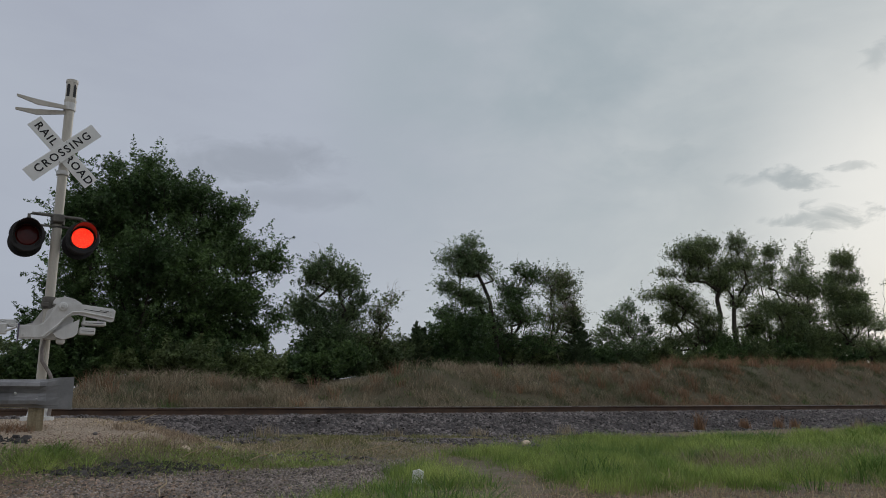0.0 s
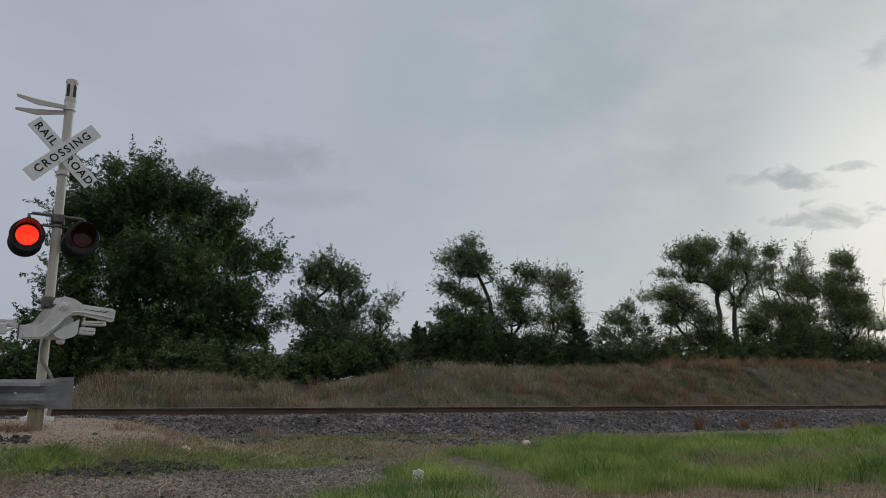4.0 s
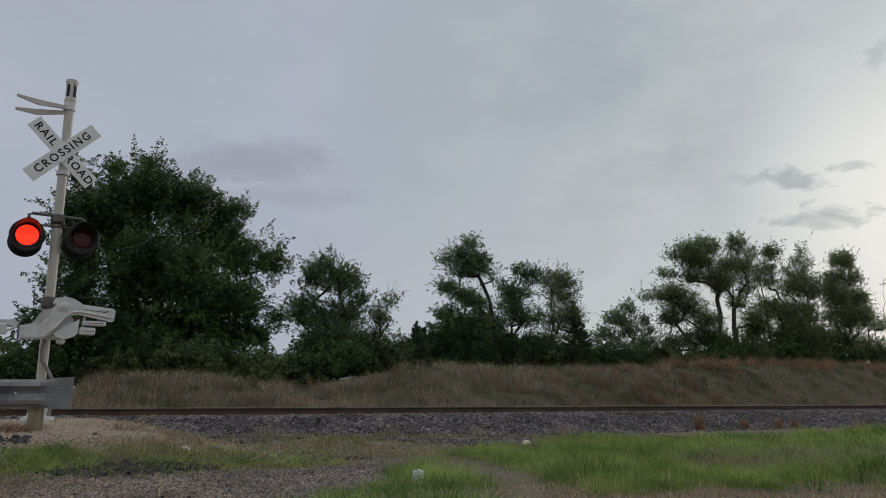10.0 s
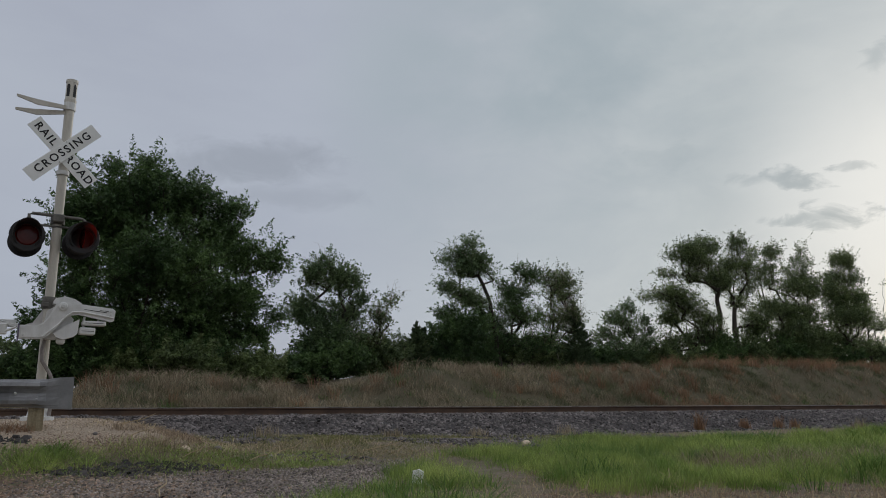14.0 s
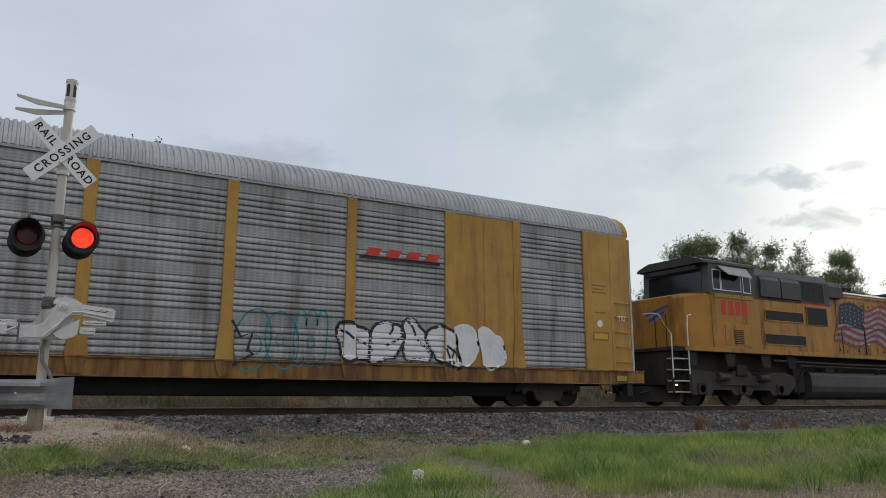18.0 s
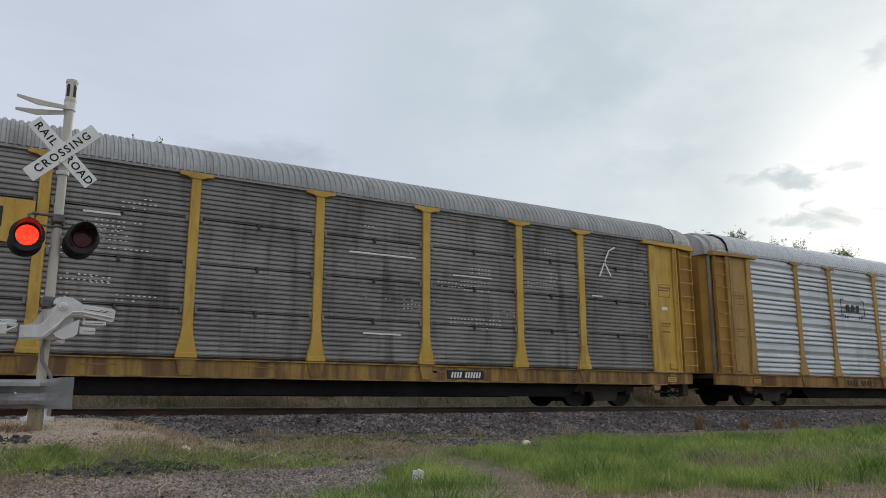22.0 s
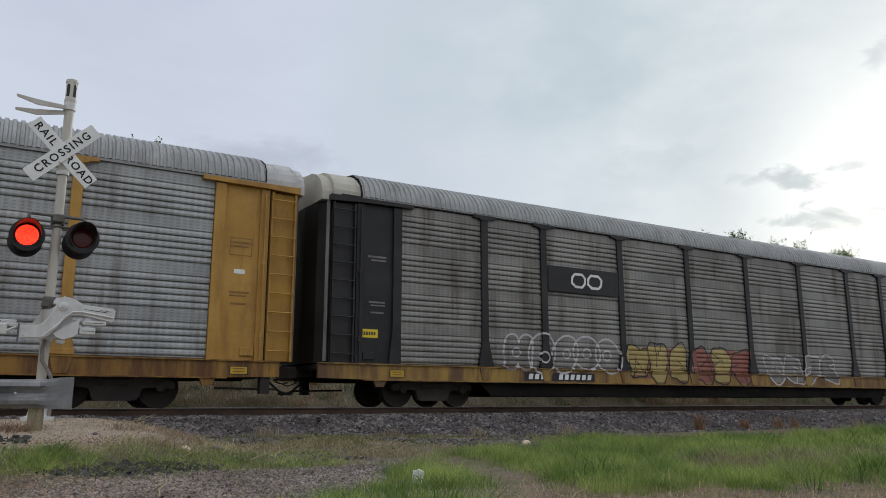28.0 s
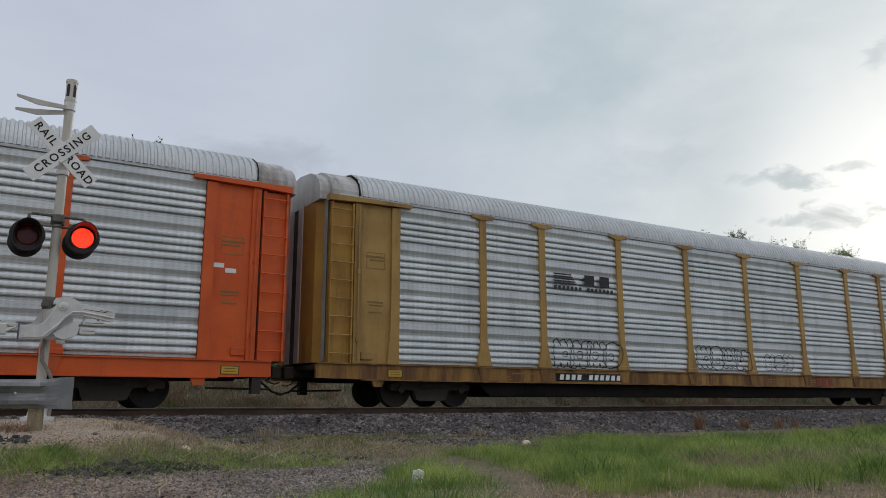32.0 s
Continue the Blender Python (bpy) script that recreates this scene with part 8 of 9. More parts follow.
    part("roof_cooler", Shape().box(4.0 + o, 4.6 + o, -0.7, 0.7, 4.842, 4.93, 0.03), M_LROOF, lo, "flat cooler on the cab roof")
    part("sand_hatch", Shape().box(2.22 + o, 2.42 + o, -1.1, 1.1, 4.40, 4.56, 0.02), M_LROOF, lo, "number board over the windscreen")
    part("windscreen", Shape().add([(2.405 + o, -1.15, 3.72), (2.405 + o, 1.15, 3.72), (2.452 + o, 1.15, 4.36), (2.452 + o, -1.15, 4.36), (2.386 + o, -1.15, 3.72), (2.386 + o, 1.15, 3.72), (2.433 + o, 1.15, 4.36), (2.433 + o, -1.15, 4.36)],
         [(0, 1, 2, 3), (7, 6, 5, 4), (0, 4, 5, 1), (2, 6, 7, 3), (1, 5, 6, 2), (3, 7, 4, 0)]), M_GLASS, lo)
    for s in (-1, 1):
        for a, b, z0, z1 in ((2.63, 2.96, 3.74, 4.36), (3.04, 3.98, 3.74, 4.34), (4.13, 4.48, 3.72, 4.34)):
            wn = part("cab_window", Shape().box(a + o, b + o, s * 1.425 - 0.006, s * 1.425 + 0.006, z0, z1), M_GLASS, lo)
            for q in ((a - 0.03, b + 0.03, z0 - 0.03, z0), (a - 0.03, b + 0.03, z1, z1 + 0.03), (a - 0.03, a, z0, z1), (b, b + 0.03, z0, z1)):
                part("window_frame", Shape().box(q[0] + o, q[1] + o, s * 1.425 - 0.012, s * 1.425 + 0.012, q[2], q[3]), M_ALU, wn)
        part("sunshade", Shape().add([(2.86 + o, s * 1.43, 4.52), (4.34 + o, s * 1.43, 4.50), (4.16 + o, s * 1.78, 4.14), (2.98 + o, s * 1.78, 4.18), (2.86 + o, s * 1.43, 4.54), (4.34 + o, s * 1.43, 4.52), (4.16 + o, s * 1.78, 4.16), (2.98 + o, s * 1.78, 4.20)],
             [(0, 1, 2, 3), (7, 6, 5, 4), (0, 4, 5, 1), (1, 5, 6, 2), (2, 6, 7, 3), (3, 7, 4, 0)]), M_SHADE, lo, "hinged grey sunshade")
        part("cab_ledge", Shape().box(2.62 + o, 4.55 + o, s * 1.475 - 0.014, s * 1.475 + 0.014, 3.46, 3.50), M_LOCOY, lo)
        for a, b in ((2.44, 2.60), (4.56, 4.77)):
            part("cab_stripe", Shape().box(a + o, b + o, s * 1.462 - 0.003, s * 1.462 + 0.003, 3.53, 3.59), M_STRIPED, lo)
        d = part("cab_access_panel", Shape().box(3.02 + o, 4.32 + o, s * 1.465 - 0.012, s * 1.465 + 0.012, 1.93, 2.62, 0.006), M_LOCOY, lo)
        for k in range(8):
            part("louvre", Shape().box(3.42 + o, 3.91 + o, s * 1.48 - 0.008, s * 1.48 + 0.008, 1.98 + 0.06 * k, 2.008 + 0.06 * k), M_GRILLE, d)
    bars(lo, 2.86 + o, 4.28 + o, 2.90, 3.38, 4, M_DECAL_R, y=-1.462, label="unit number as plain red bars")
    # electrical cabinet section
    part("cabinet_lower", Shape().box(4.782 + o, 9.05 + o, -1.40, 1.40, deck, 3.54, 0.012), M_LOCOY, lo)
    part("cabinet_upper", Shape().prism([(-1.36, 3.542), (-1.36, 4.40), (-1.15, 4.66), (1.15, 4.66), (1.36, 4.40), (1.36, 3.542)], "x", 4.82 + o, 9.05 + o), M_LGREY, lo, "grey inertial filter housing")
    part("filter_overhang", Shape().prism([(-1.20, 3.95), (-1.20, 4.36), (-1.05, 4.56), (1.05, 4.56), (1.20, 4.36), (1.20, 3.95)], "x", 9.052 + o, 10.22 + o), M_LGREY, lo, "grey rear overhang of the filter housing")
    part("overhang_edge", Shape().box(9.06 + o, 10.2 + o, -1.206, -1.201, 3.96, 4.02), M_STRIPED, lo)
    part("red_pennant", Shape().prism([(9.08 + o, 3.92), (9.44 + o, 3.62), (9.08 + o, 3.56)], "y", -0.992, -0.984), M_DECAL_R, lo, "red pennant-shaped stripe end")
    grille(lo, 5.19 + o, 7.28 + o, 2.87, 3.19, 1.40, frame=M_LOCOY)
    grille(lo, 5.11 + o, 7.32 + o, 2.06, 2.38, 1.40, frame=M_LOCOY)
    grille(lo, 7.52 + o, 8.68 + o, 2.83, 3.42, 1.40, frame=M_STRIPEB)
    grille(lo, 7.34 + o, 8.66 + o, 3.64, 4.34, 1.36, frame=M_LGREY)
    for s in (-1, 1):
        for a, b in ((5.02, 6.08), (6.15, 7.21)):
            part("filter_hood", Shape().prism([(s * 1.365, 3.64), (s * 1.46, 3.66), (s * 1.46, 4.24), (s * 1.365, 4.38)], "x", a + o, b + o), M_LGREY, lo, "grey louvred filter box")
        part("red_line", Shape().box(7.30 + o, 8.76 + o, s * 1.365 - 0.004, s * 1.365 + 0.004, 3.55, 3.61), M_DECAL_R, lo)
    # engine hood
    part("engine_hood", Shape().prism([(-0.98, deck), (-0.98, 4.12), (-0.9, 4.20), (0.9, 4.20), (0.98, 4.12), (0.98, deck)], "x", 9.052 + o, 21.2 + o), M_LOCOY, lo)
    part("hood_roof", Shape().prism([(-0.95, 4.202), (-0.80, 4.30), (0.80, 4.30), (0.95, 4.202)], "x", 10.23 + o, 14.4 + o), M_ROOF, lo, "pale grey hood roof")
    part("hood_stripe", Shape().box(9.31 + o, 13.97 + o, -0.990, -0.984, 4.035, 4.07), M_STRIPED, lo)
    door_row(lo, [9.35 + o + 0.62 * k for k in range(9)], deck + 0.1, 3.95, 0.982, M_LOCOY)
    flag_emblem(lo, 9.98 + o, 13.9 + o, 1.98, 3.92, -1.012)
    door_row(lo, [15.0 + o + 0.6 * k for k in range(5)], deck + 0.1, 3.2, 0.982, M_LOCOY)
    letters("BUILDING", 0.27, M_DECAL_K, lo, pose(15.94 + o, -1.010, 2.84, 90), "black lettering")
    letters("AMERICA", 0.27, M_DECAL_K, lo, pose(15.94 + o, -1.010, 2.58, 90), "black lettering")
    shield(lo, 17.41 + o, 2.62, 0.90, 1.08, -1.010)
    grille(lo, 18.06 + o, 18.70 + o, 1.92, 3.24, 0.985)
    grille(lo, 19.77 + o, 21.12 + o, 1.98, 3.26, 0.985, slats=10)
    # latches and small notices on the hood doors
    rs = random.Random(66)
    for k in range(26):
        x = 9.6 + 0.42 * k + rs.uniform(-0.06, 0.06)
        for z in (3.78, 2.62, 2.02):
            if z == 3.78 and x > 13.6 or z == 2.62 and x < 14.2 or rs.random() < 0.45:
                continue
            lit("door_latch", ("door_latch",), lambda: Shape().box(-0.03, 0.03, -1.016, -0.9855, -0.04, 0.04), M_UNDER, lo, pose(x + o, 0, z + rs.uniform(-0.03, 0.03)))
        if k % 4 == 1:
            plate(lo, x + 0.1 + o, x + 0.26 + o, 2.30, 2.36, M_DECAL_W, -1.010, "notice_bar")
    # flared radiator housing
    part("radiator_flare", Shape().prism([(-0.985, 3.50), (-1.46, 4.18), (-1.46, 4.34), (-1.25, 4.46), (1.25, 4.46), (1.46, 4.34), (1.46, 4.18), (0.985, 3.50)], "x", 13.98 + o, 19.7 + o), M_LROOF, lo, "dark flared radiator housing")
    for s in (-1, 1):
        part("radiator_screen", Shape().add([(14.45 + o, s * 1.02, 3.53), (19.35 + o, s * 1.02, 3.53), (19.35 + o, s * 1.46, 4.16), (14.45 + o, s * 1.46, 4.16), (14.45 + o, s * 1.04, 3.52), (19.35 + o, s * 1.04, 3.52), (19.35 + o, s * 1.48, 4.15), (14.45 + o, s * 1.48, 4.15)],
             [(0, 1, 2, 3), (7, 6, 5, 4), (0, 4, 5, 1), (1, 5, 6, 2), (2, 6, 7, 3), (3, 7, 4, 0)]), M_GRILLE, lo)
    part("rear_box", Shape().prism([(-1.02, 3.74), (-1.08, 4.36), (-0.95, 4.47), (0.95, 4.47), (1.08, 4.36), (1.02, 3.74)], "x", 19.702 + o, 21.15 + o), M_LROOF, lo, "dark louvred rear of the radiator housing")
    for k in range(6):
        for s in (-1, 1):
            part("rear_louvre", Shape().box(19.85 + o, 21.05 + o, min(s * (1.03 + 0.009 * k), s * (1.065 + 0.009 * k)), max(s * (1.03 + 0.009 * k), s * (1.065 + 0.009 * k)), 3.80 + 0.085 * k, 3.83 + 0.085 * k), M_LGREY, lo)
    for s in (-1, 1):
        part("red_line", Shape().box(19.75 + o, 21.18 + o, s * 0.986 - 0.004, s * 0.986 + 0.004, 3.66, 3.71), M_STRIPED, lo)
    for k in range(5):
        part("corner_rung", Shape().tube([(21.2 + o, -0.98, 2.2 + 0.38 * k), (21.27 + o, -0.98, 2.2 + 0.38 * k), (21.27 + o, -0.80, 2.2 + 0.38 * k), (21.2 + o, -0.80, 2.2 + 0.38 * k)], 0.012, 5), M_LGREY, lo)
    for k in range(3):
        part("radiator_fan", Shape().lathe([(0, 0.0), (0, 0.6), (0.09, 0.62), (0.09, 0.55), (0.05, 0.5), (0.05, 0)], (15.6 + o + 1.7 * k, 0, 4.462), (0, 0, 1), 24), M_LROOF, lo)
    horn = new("air_horn")
    horn.parent = lo
    tagged(horn, "black five-chime air horn")
    part("horn_stand", Shape().box(11.78 + o, 11.94 + o, -0.1, 0.1, 4.28, 4.56, 0.01).box(11.80 + o, 11.92 + o, -0.36, 0.36, 4.53, 4.60, 0.01).box(11.81 + o, 11.91 + o, -0.16, 0.16, 4.60, 4.72, 0.01), M_UNDER, horn)
    for k in range(5):
        d = -1 if k % 2 else 1
        part("horn_bell", Shape().lathe([(0, 0.035), (0.25, 0.045), (0.4, 0.08), (0.45, 0.12), (0.452, 0.0)], (11.86 + o - 0.12 * d, -0.28 + 0.14 * k, 4.60 + 0.10 * (k % 2)), (d, 0, 0), 12), M_BLACK, horn)
    part("exhaust", Shape().box(13.2 + o, 13.9 + o, -0.3, 0.3, 4.30, 4.40, 0.02), M_LROOF, lo)
    part("headlight", Shape().box(21.24 + o, 21.30 + o, -0.25, 0.25, 3.75, 4.0, 0.02), M_UNDER, lo)
    handrail_run(lo, 9.45 + o, 21.2 + o, deck, 8)
    return lo


def make_loco_b():
    """Leading unit, faded, its cab ahead."""
    lo = thing("diesel_locomotive", "faded grimy yellow diesel locomotive with louvred doors", "locomotive", None, "locomotives of the train")
    o, deck = -11.225, 1.70
    loco_common(lo, deck, (7.1 + o, 15.2 + o, 0.22, 0.74, M_UNDER), M_LOCOF)
    loco_truck(lo, (1.85 + o, 3.85 + o, 5.85 + o))
    loco_truck(lo, (16.8 + o, 18.75 + o, 20.7 + o))
    for a, b in ((8.6, 10.9), (11.2, 13.3)):
        for s in (-1, 1):
            part("air_reservoir", Shape().lathe([(a + o, 0.0), (a + o, 0.16), (a + 0.12 + o, 0.24), (b - 0.12 + o, 0.24), (b + o, 0.16), (b + o, 0)], (0, s * 1.12, 1.02), (1, 0, 0), 18), M_LTANK, lo, "grey air reservoir")
    for a, b in ((7.2, 8.4), (13.5, 15.1)):
        part("battery_box", Shape().box(a + o, b + o, -1.4, 1.4, 0.742, 1.30, 0.02), M_LTANK, lo)
    # sooty rear of the hood, with its corner posts
    part("rear_wall", Shape().box(0.98 + o, 2.16 + o, -1.0, 1.0, deck + 0.02, 3.86, 0.02), M_SOOT, lo, "soot-blackened rear of the hood")
    for s in (-1, 1):
        part("soot_panel", Shape().box(2.18 + o, 5.85 + o, min(s * 0.983, s * 1.0), max(s * 0.983, s * 1.0), 3.22, 3.87, 0.004), M_SOOT, lo, "soot-stained upper hood panel")
    # engine hood
    part("engine_hood", Shape().prism([(-0.98, deck), (-0.98, 4.18), (-0.8, 4.32), (0.8, 4.32), (0.98, 4.18), (0.98, deck)], "x", 1.02 + o, 15.4 + o), M_LOCOF, lo)
    part("hood_roof", Shape().prism([(-0.985, 4.10), (-0.985, 4.20), (-0.82, 4.335), (0.82, 4.335), (0.985, 4.20), (0.985, 4.10)], "x", 5.0 + o, 11.2 + o), M_LROOF, lo)
    part("radiator_cab", Shape().prism([(-0.99, 3.86), (-1.47, 4.02), (-1.47, 4.30), (-1.2, 4.47), (1.2, 4.47), (1.47, 4.30), (1.47, 4.02), (0.99, 3.86)], "x", 0.76 + o, 6.75 + o), M_LROOF, lo, "dark overhanging radiator housing")
    part("radiator_cap", Shape().prism([(-1.0, 4.2), (-1.0, 4.472), (-0.9, 4.52), (0.9, 4.52), (1.0, 4.472), (1.0, 4.2)], "x", 1.1 + o, 6.2 + o), M_LROOF, lo)
    grille(lo, 2.25 + o, 4.2 + o, 3.28, 3.80, 1.004)
    grille(lo, 4.35 + o, 5.7 + o, 3.28, 3.80, 1.004)
    xs = [2.22 + o + 0.43 * k for k in range(10)]
    door_row(lo, xs, deck + 0.08, 3.2, 0.982, M_LOCOF)
    for x in xs[:-1]:
        grille(lo, x + 0.10, x + 0.34, deck + 0.28, 2.98, 1.006, "door_louvre")
    door_row(lo, [6.15 + o + 0.62 * k for k in range(15)], deck + 0.08, 3.85, 0.982, M_LOCOF)
    wordmark(lo, 6.85 + o, 13.2 + o, 2.92, 3.52, 13, M_FADED, "faded red road lettering as plain bars", -1.008, (5,), 1.0, 0.055)
    part("silencer", Shape().box(6.68 + o, 7.43 + o, -0.75, 0.75, 4.34, 4.66, 0.03), M_LROOF, lo)
    horn = new("air_horn")
    horn.parent = lo
    tagged(horn, "black air horn")
    part("horn_stand", Shape().box(9.24 + o, 9.44 + o, -0.08, 0.08, 4.336, 4.42), M_UNDER, horn)
    for k in range(3):
        part("horn_bell", Shape().lathe([(0, 0.02), (0.25, 0.03), (0.4, 0.06), (0.45, 0.1), (0.452, 0.0)], (9.34 + o, -0.12 + 0.12 * k, 4.48), (-1 if k % 2 else 1, 0, 0), 12), M_BLACK, horn)
    # auxiliary cab and cab
    part("auxiliary_cab", Shape().box(13.3 + o, 17.2 + o, -1.12, 1.12, deck, 3.84, 0.012), M_LOCOF, lo)
    part("auxiliary_upper", Shape().prism([(10.8 + o, 4.26), (11.4 + o, 4.54), (16.9 + o, 4.54), (17.2 + o, 4.50), (17.2 + o, 3.842), (10.8 + o, 3.842)], "y", -1.16, 1.16), M_LGREY, lo, "sooty grey upper body")
    part("auxiliary_roof", Shape().prism([(-1.18, 4.50), (-0.95, 4.60), (0.95, 4.60), (1.18, 4.50)], "x", 11.35 + o, 17.2 + o), M_LROOF, lo)
    grille(lo, 11.83 + o, 12.7 + o, 3.95, 4.34, 1.16)
    for a in (13.9, 14.68):
        for s in (-1, 1):
            part("filter_window", Shape().box(a + o, a + 0.62 + o, s * 1.165 - 0.008, s * 1.165 + 0.008, 3.94, 4.42), M_GRILLE, lo)
    for s in (-1, 1):
        part("red_line", Shape().box(12.8 + o, 17.2 + o, s * 1.165 - 0.004, s * 1.165 + 0.004, 3.85, 3.90), M_DECAL_R, lo)
    grille(lo, 15.5 + o, 16.0 + o, 2.3, 2.55, 1.12, slats=3)
    grille(lo, 16.5 + o, 17.0 + o, 2.3, 2.55, 1.12, slats=3)
    part("cab_lower", Shape().box(17.202 + o, 19.7 + o, -1.48, 1.48, deck, 3.55, 0.015), M_LOCOF, lo)
    part("cab_upper", Shape().prism([(17.202 + o, 3.552), (19.86 + o, 3.552), (19.66 + o, 4.48), (19.5 + o, 4.58), (17.202 + o, 4.58)], "y", -1.44, 1.44), M_LGREY, lo)
    part("cab_roof", Shape().prism([(-1.48, 4.48), (-1.3, 4.62), (-0.8, 4.70), (0.8, 4.70), (1.3, 4.62), (1.48, 4.48)], "x", 17.1 + o, 19.85 + o), M_LROOF, lo)
    for s in (-1, 1):
        for a, b in ((17.95, 18.75), (18.85, 19.45)):
            wn = part("cab_window", Shape().box(a + o, b + o, s * 1.445 - 0.006, s * 1.445 + 0.006, 3.70, 4.32), M_GLASS, lo)
            for q in ((a - 0.03, b + 0.03, 3.67, 3.70), (a - 0.03, b + 0.03, 4.32, 4.35), (a - 0.03, a, 3.70, 4.32), (b, b + 0.03, 3.70, 4.32)):
                part("window_frame", Shape().box(q[0] + o, q[1] + o, s * 1.445 - 0.012, s * 1.445 + 0.012, q[2], q[3]), M_LTANK, wn)
    part("windscreen", Shape().box(19.78 + o, 19.80 + o, -1.1, 1.1, 3.72, 4.30), M_GLASS, lo)
    bars(lo, 18.1 + o, 19.65 + o, 2.86, 3.26, 4, M_FADED, y=-1.484, label="faded unit number as plain bars")
    nose = Shape()
    vs = []
    for x, hw, zt in ((19.702 + o, 1.40, 3.56), (20.9 + o, 1.25, 3.22), (21.2 + o, 0.95, 3.1)):
        vs += [(x, -hw, deck), (x, -hw, zt - 0.10), (x, -hw + 0.16, zt), (x, hw - 0.16, zt), (x, hw, zt - 0.10), (x, hw, deck)]
    fs = [(0, 1, 2, 3, 4, 5), (17, 16, 15, 14, 13, 12)]
    for i in range(2):
        fs += [(6 * i + j, 6 * i + j + 1, 6 * i + j + 7, 6 * i + j + 6) for j in range(5)] + [(6 * i + 5, 6 * i, 6 * i + 6, 6 * i + 11)]
    part("nose", nose.add(vs, fs), M_LOCOF, lo)
    grille(lo, 17.9 + o, 18.5 + o, 1.95, 2.5, 1.48)
    grille(lo, 18.75 + o, 19.35 + o, 1.95, 2.5, 1.48)
    handrail_run(lo, 1.9 + o, 13.8 + o, deck, 9)
    handrail_run(lo, 14.3 + o, 17.5 + o, deck, 3)
    return lo
# ---------------------------------------------------------------- the wagons in the order in which they pass
INK = M_DECAL_K
M_FADER = surface("weathered_red_stencil", (0.34, 0.09, 0.05), (0.45, 0.16, 0.09), 0.6, scale=3, grain=0.2)
M_FADEW = surface("weathered_white_stencil", (0.40, 0.34, 0.25), (0.52, 0.47, 0.38), 0.6, scale=3, grain=0.2)
WAGONS = []
TREES = [ob for ob in scene.objects if ob.name.startswith("tree")]


def yellow_sign(w, x0, x1, z0, z1, material):
    return plate(w, x0, x1, z0, z1, material, NEAR + 0.012, "sign_sheet", "flat painted sheet behind the emblem", 0.012)


# 0: flush yellow wagon
w = make_rack("yellow auto rack wagon with flush galvanised panels and white graffiti", M_SILG, M_ROOF, M_YEL, M_SILLB, M_YEL, M_YEL, "fine", M_YEL,
              posts=(-9.2, -7.05, -4.31, -1.43, 1.43, 4.31, 7.05, 9.2), solid=((-9.3, -6.9), (6.9, 9.3)), flush=True)
bars(w, 4.55, 6.75, 3.58, 3.78, 4, M_DECAL_R, label="red wordmark as plain bars", slant=0.12)
plate(w, 4.5, 6.75, 3.50, 3.555, INK, name="wordmark_line")
graffiti(w, 4.05, 7.3, 0.95, 2.15, 4, [M_SPRAY_W], INK, 201, stroke=0.075, label="white bubble graffiti with black strokes", style="fine", flush=True)
graffiti(w, 7.1, 8.75, 0.95, 2.05, 2, [M_SPRAY_W], M_DECAL_W, 202, stroke=0.05, label="white bubble graffiti", style="fine", flush=True)
graffiti(w, 1.7, 3.7, 0.80, 2.2, 3, None, M_SPRAY_T, 203, stroke=0.035, label="faint teal outline graffiti", style="fine", flush=True)
rs = random.Random(204)
for k in range(13):
    z = 1.06 + 0.078 * k
    for c, half in ((-11.0, 0.62 - 0.030 * k), (-9.72, 0.34 - 0.020 * k), (-10.3, 0.40 - 0.07 * k)):
        if half > 0.06:
            part("paint_splash", Shape().box(c - half * rs.uniform(0.6, 1.2), c + half * rs.uniform(0.6, 1.2), NEAR + 0.038, NEAR + 0.041, z, z + rs.uniform(0.025, 0.05)), M_SPRAY_W, w)
part("paint_patch", Shape().prism([(-12.0, 1.0), (-11.65, 1.0), (-11.62, 1.9), (-11.72, 2.15), (-11.80, 2.35), (-11.86, 2.1), (-11.80, 1.7), (-11.95, 1.35)], "y", NEAR - 0.006, NEAR - 0.002), M_SPRAY_W, w, "white paint patch")
part("paint_patch", Shape().prism([(-9.18, 1.0), (-7.9, 1.0), (-7.82, 1.3), (-7.95, 1.9), (-8.15, 1.95), (-8.2, 1.62), (-8.45, 1.5), (-8.6, 1.72), (-8.72, 2.0), (-8.86, 1.88), (-8.98, 2.06), (-9.16, 1.9)], "y", NEAR - 0.006, NEAR - 0.002), M_SPRAY_W, w, "white paint patch")
graffiti(w, -4.75, -3.55, 1.35, 2.1, 3, None, INK, 207, stroke=0.03, label="thin black outline graffiti", style="fine", flush=True)
part("tag_stroke", ribbon([(1.55, 1.85), (1.75, 1.5), (2.0, 1.6), (1.9, 1.2), (2.05, 1.15), (1.6, 0.9)], 0.06, NEAR - 0.02), INK, w)
sill_number(w, -6.45, -4.0)
WAGONS.append(w)
# 1
w = make_rack("silver auto rack wagon with brown-yellow posts and outline graffiti", M_SIL, M_ROOF, M_BROWN, M_SILLB, M_BROWN, M_YEL, "rib", strips=True)
wordmark(w, -7.1, -4.75, 3.38, 3.68, 8, M_DECAL_G, "dark wordmark as plain shapes")
graffiti(w, -11.9, -9.5, 1.12, 2.0, 4, None, INK, 211, stroke=0.035, label="thin black outline graffiti")
graffiti(w, -9.0, -4.6, 1.12, 1.98, 7, None, INK, 212, stroke=0.035, label="thin black outline graffiti")
graffiti(w, -4.2, -1.9, 1.15, 1.95, 4, None, INK, 213, stroke=0.035, label="thin black outline graffiti")
graffiti(w, -12.95, -12.2, 1.5, 1.95, 3, None, INK, 214, stroke=0.03, label="small black scrawl on the door")
sill_number(w, -7.36, -4.88)
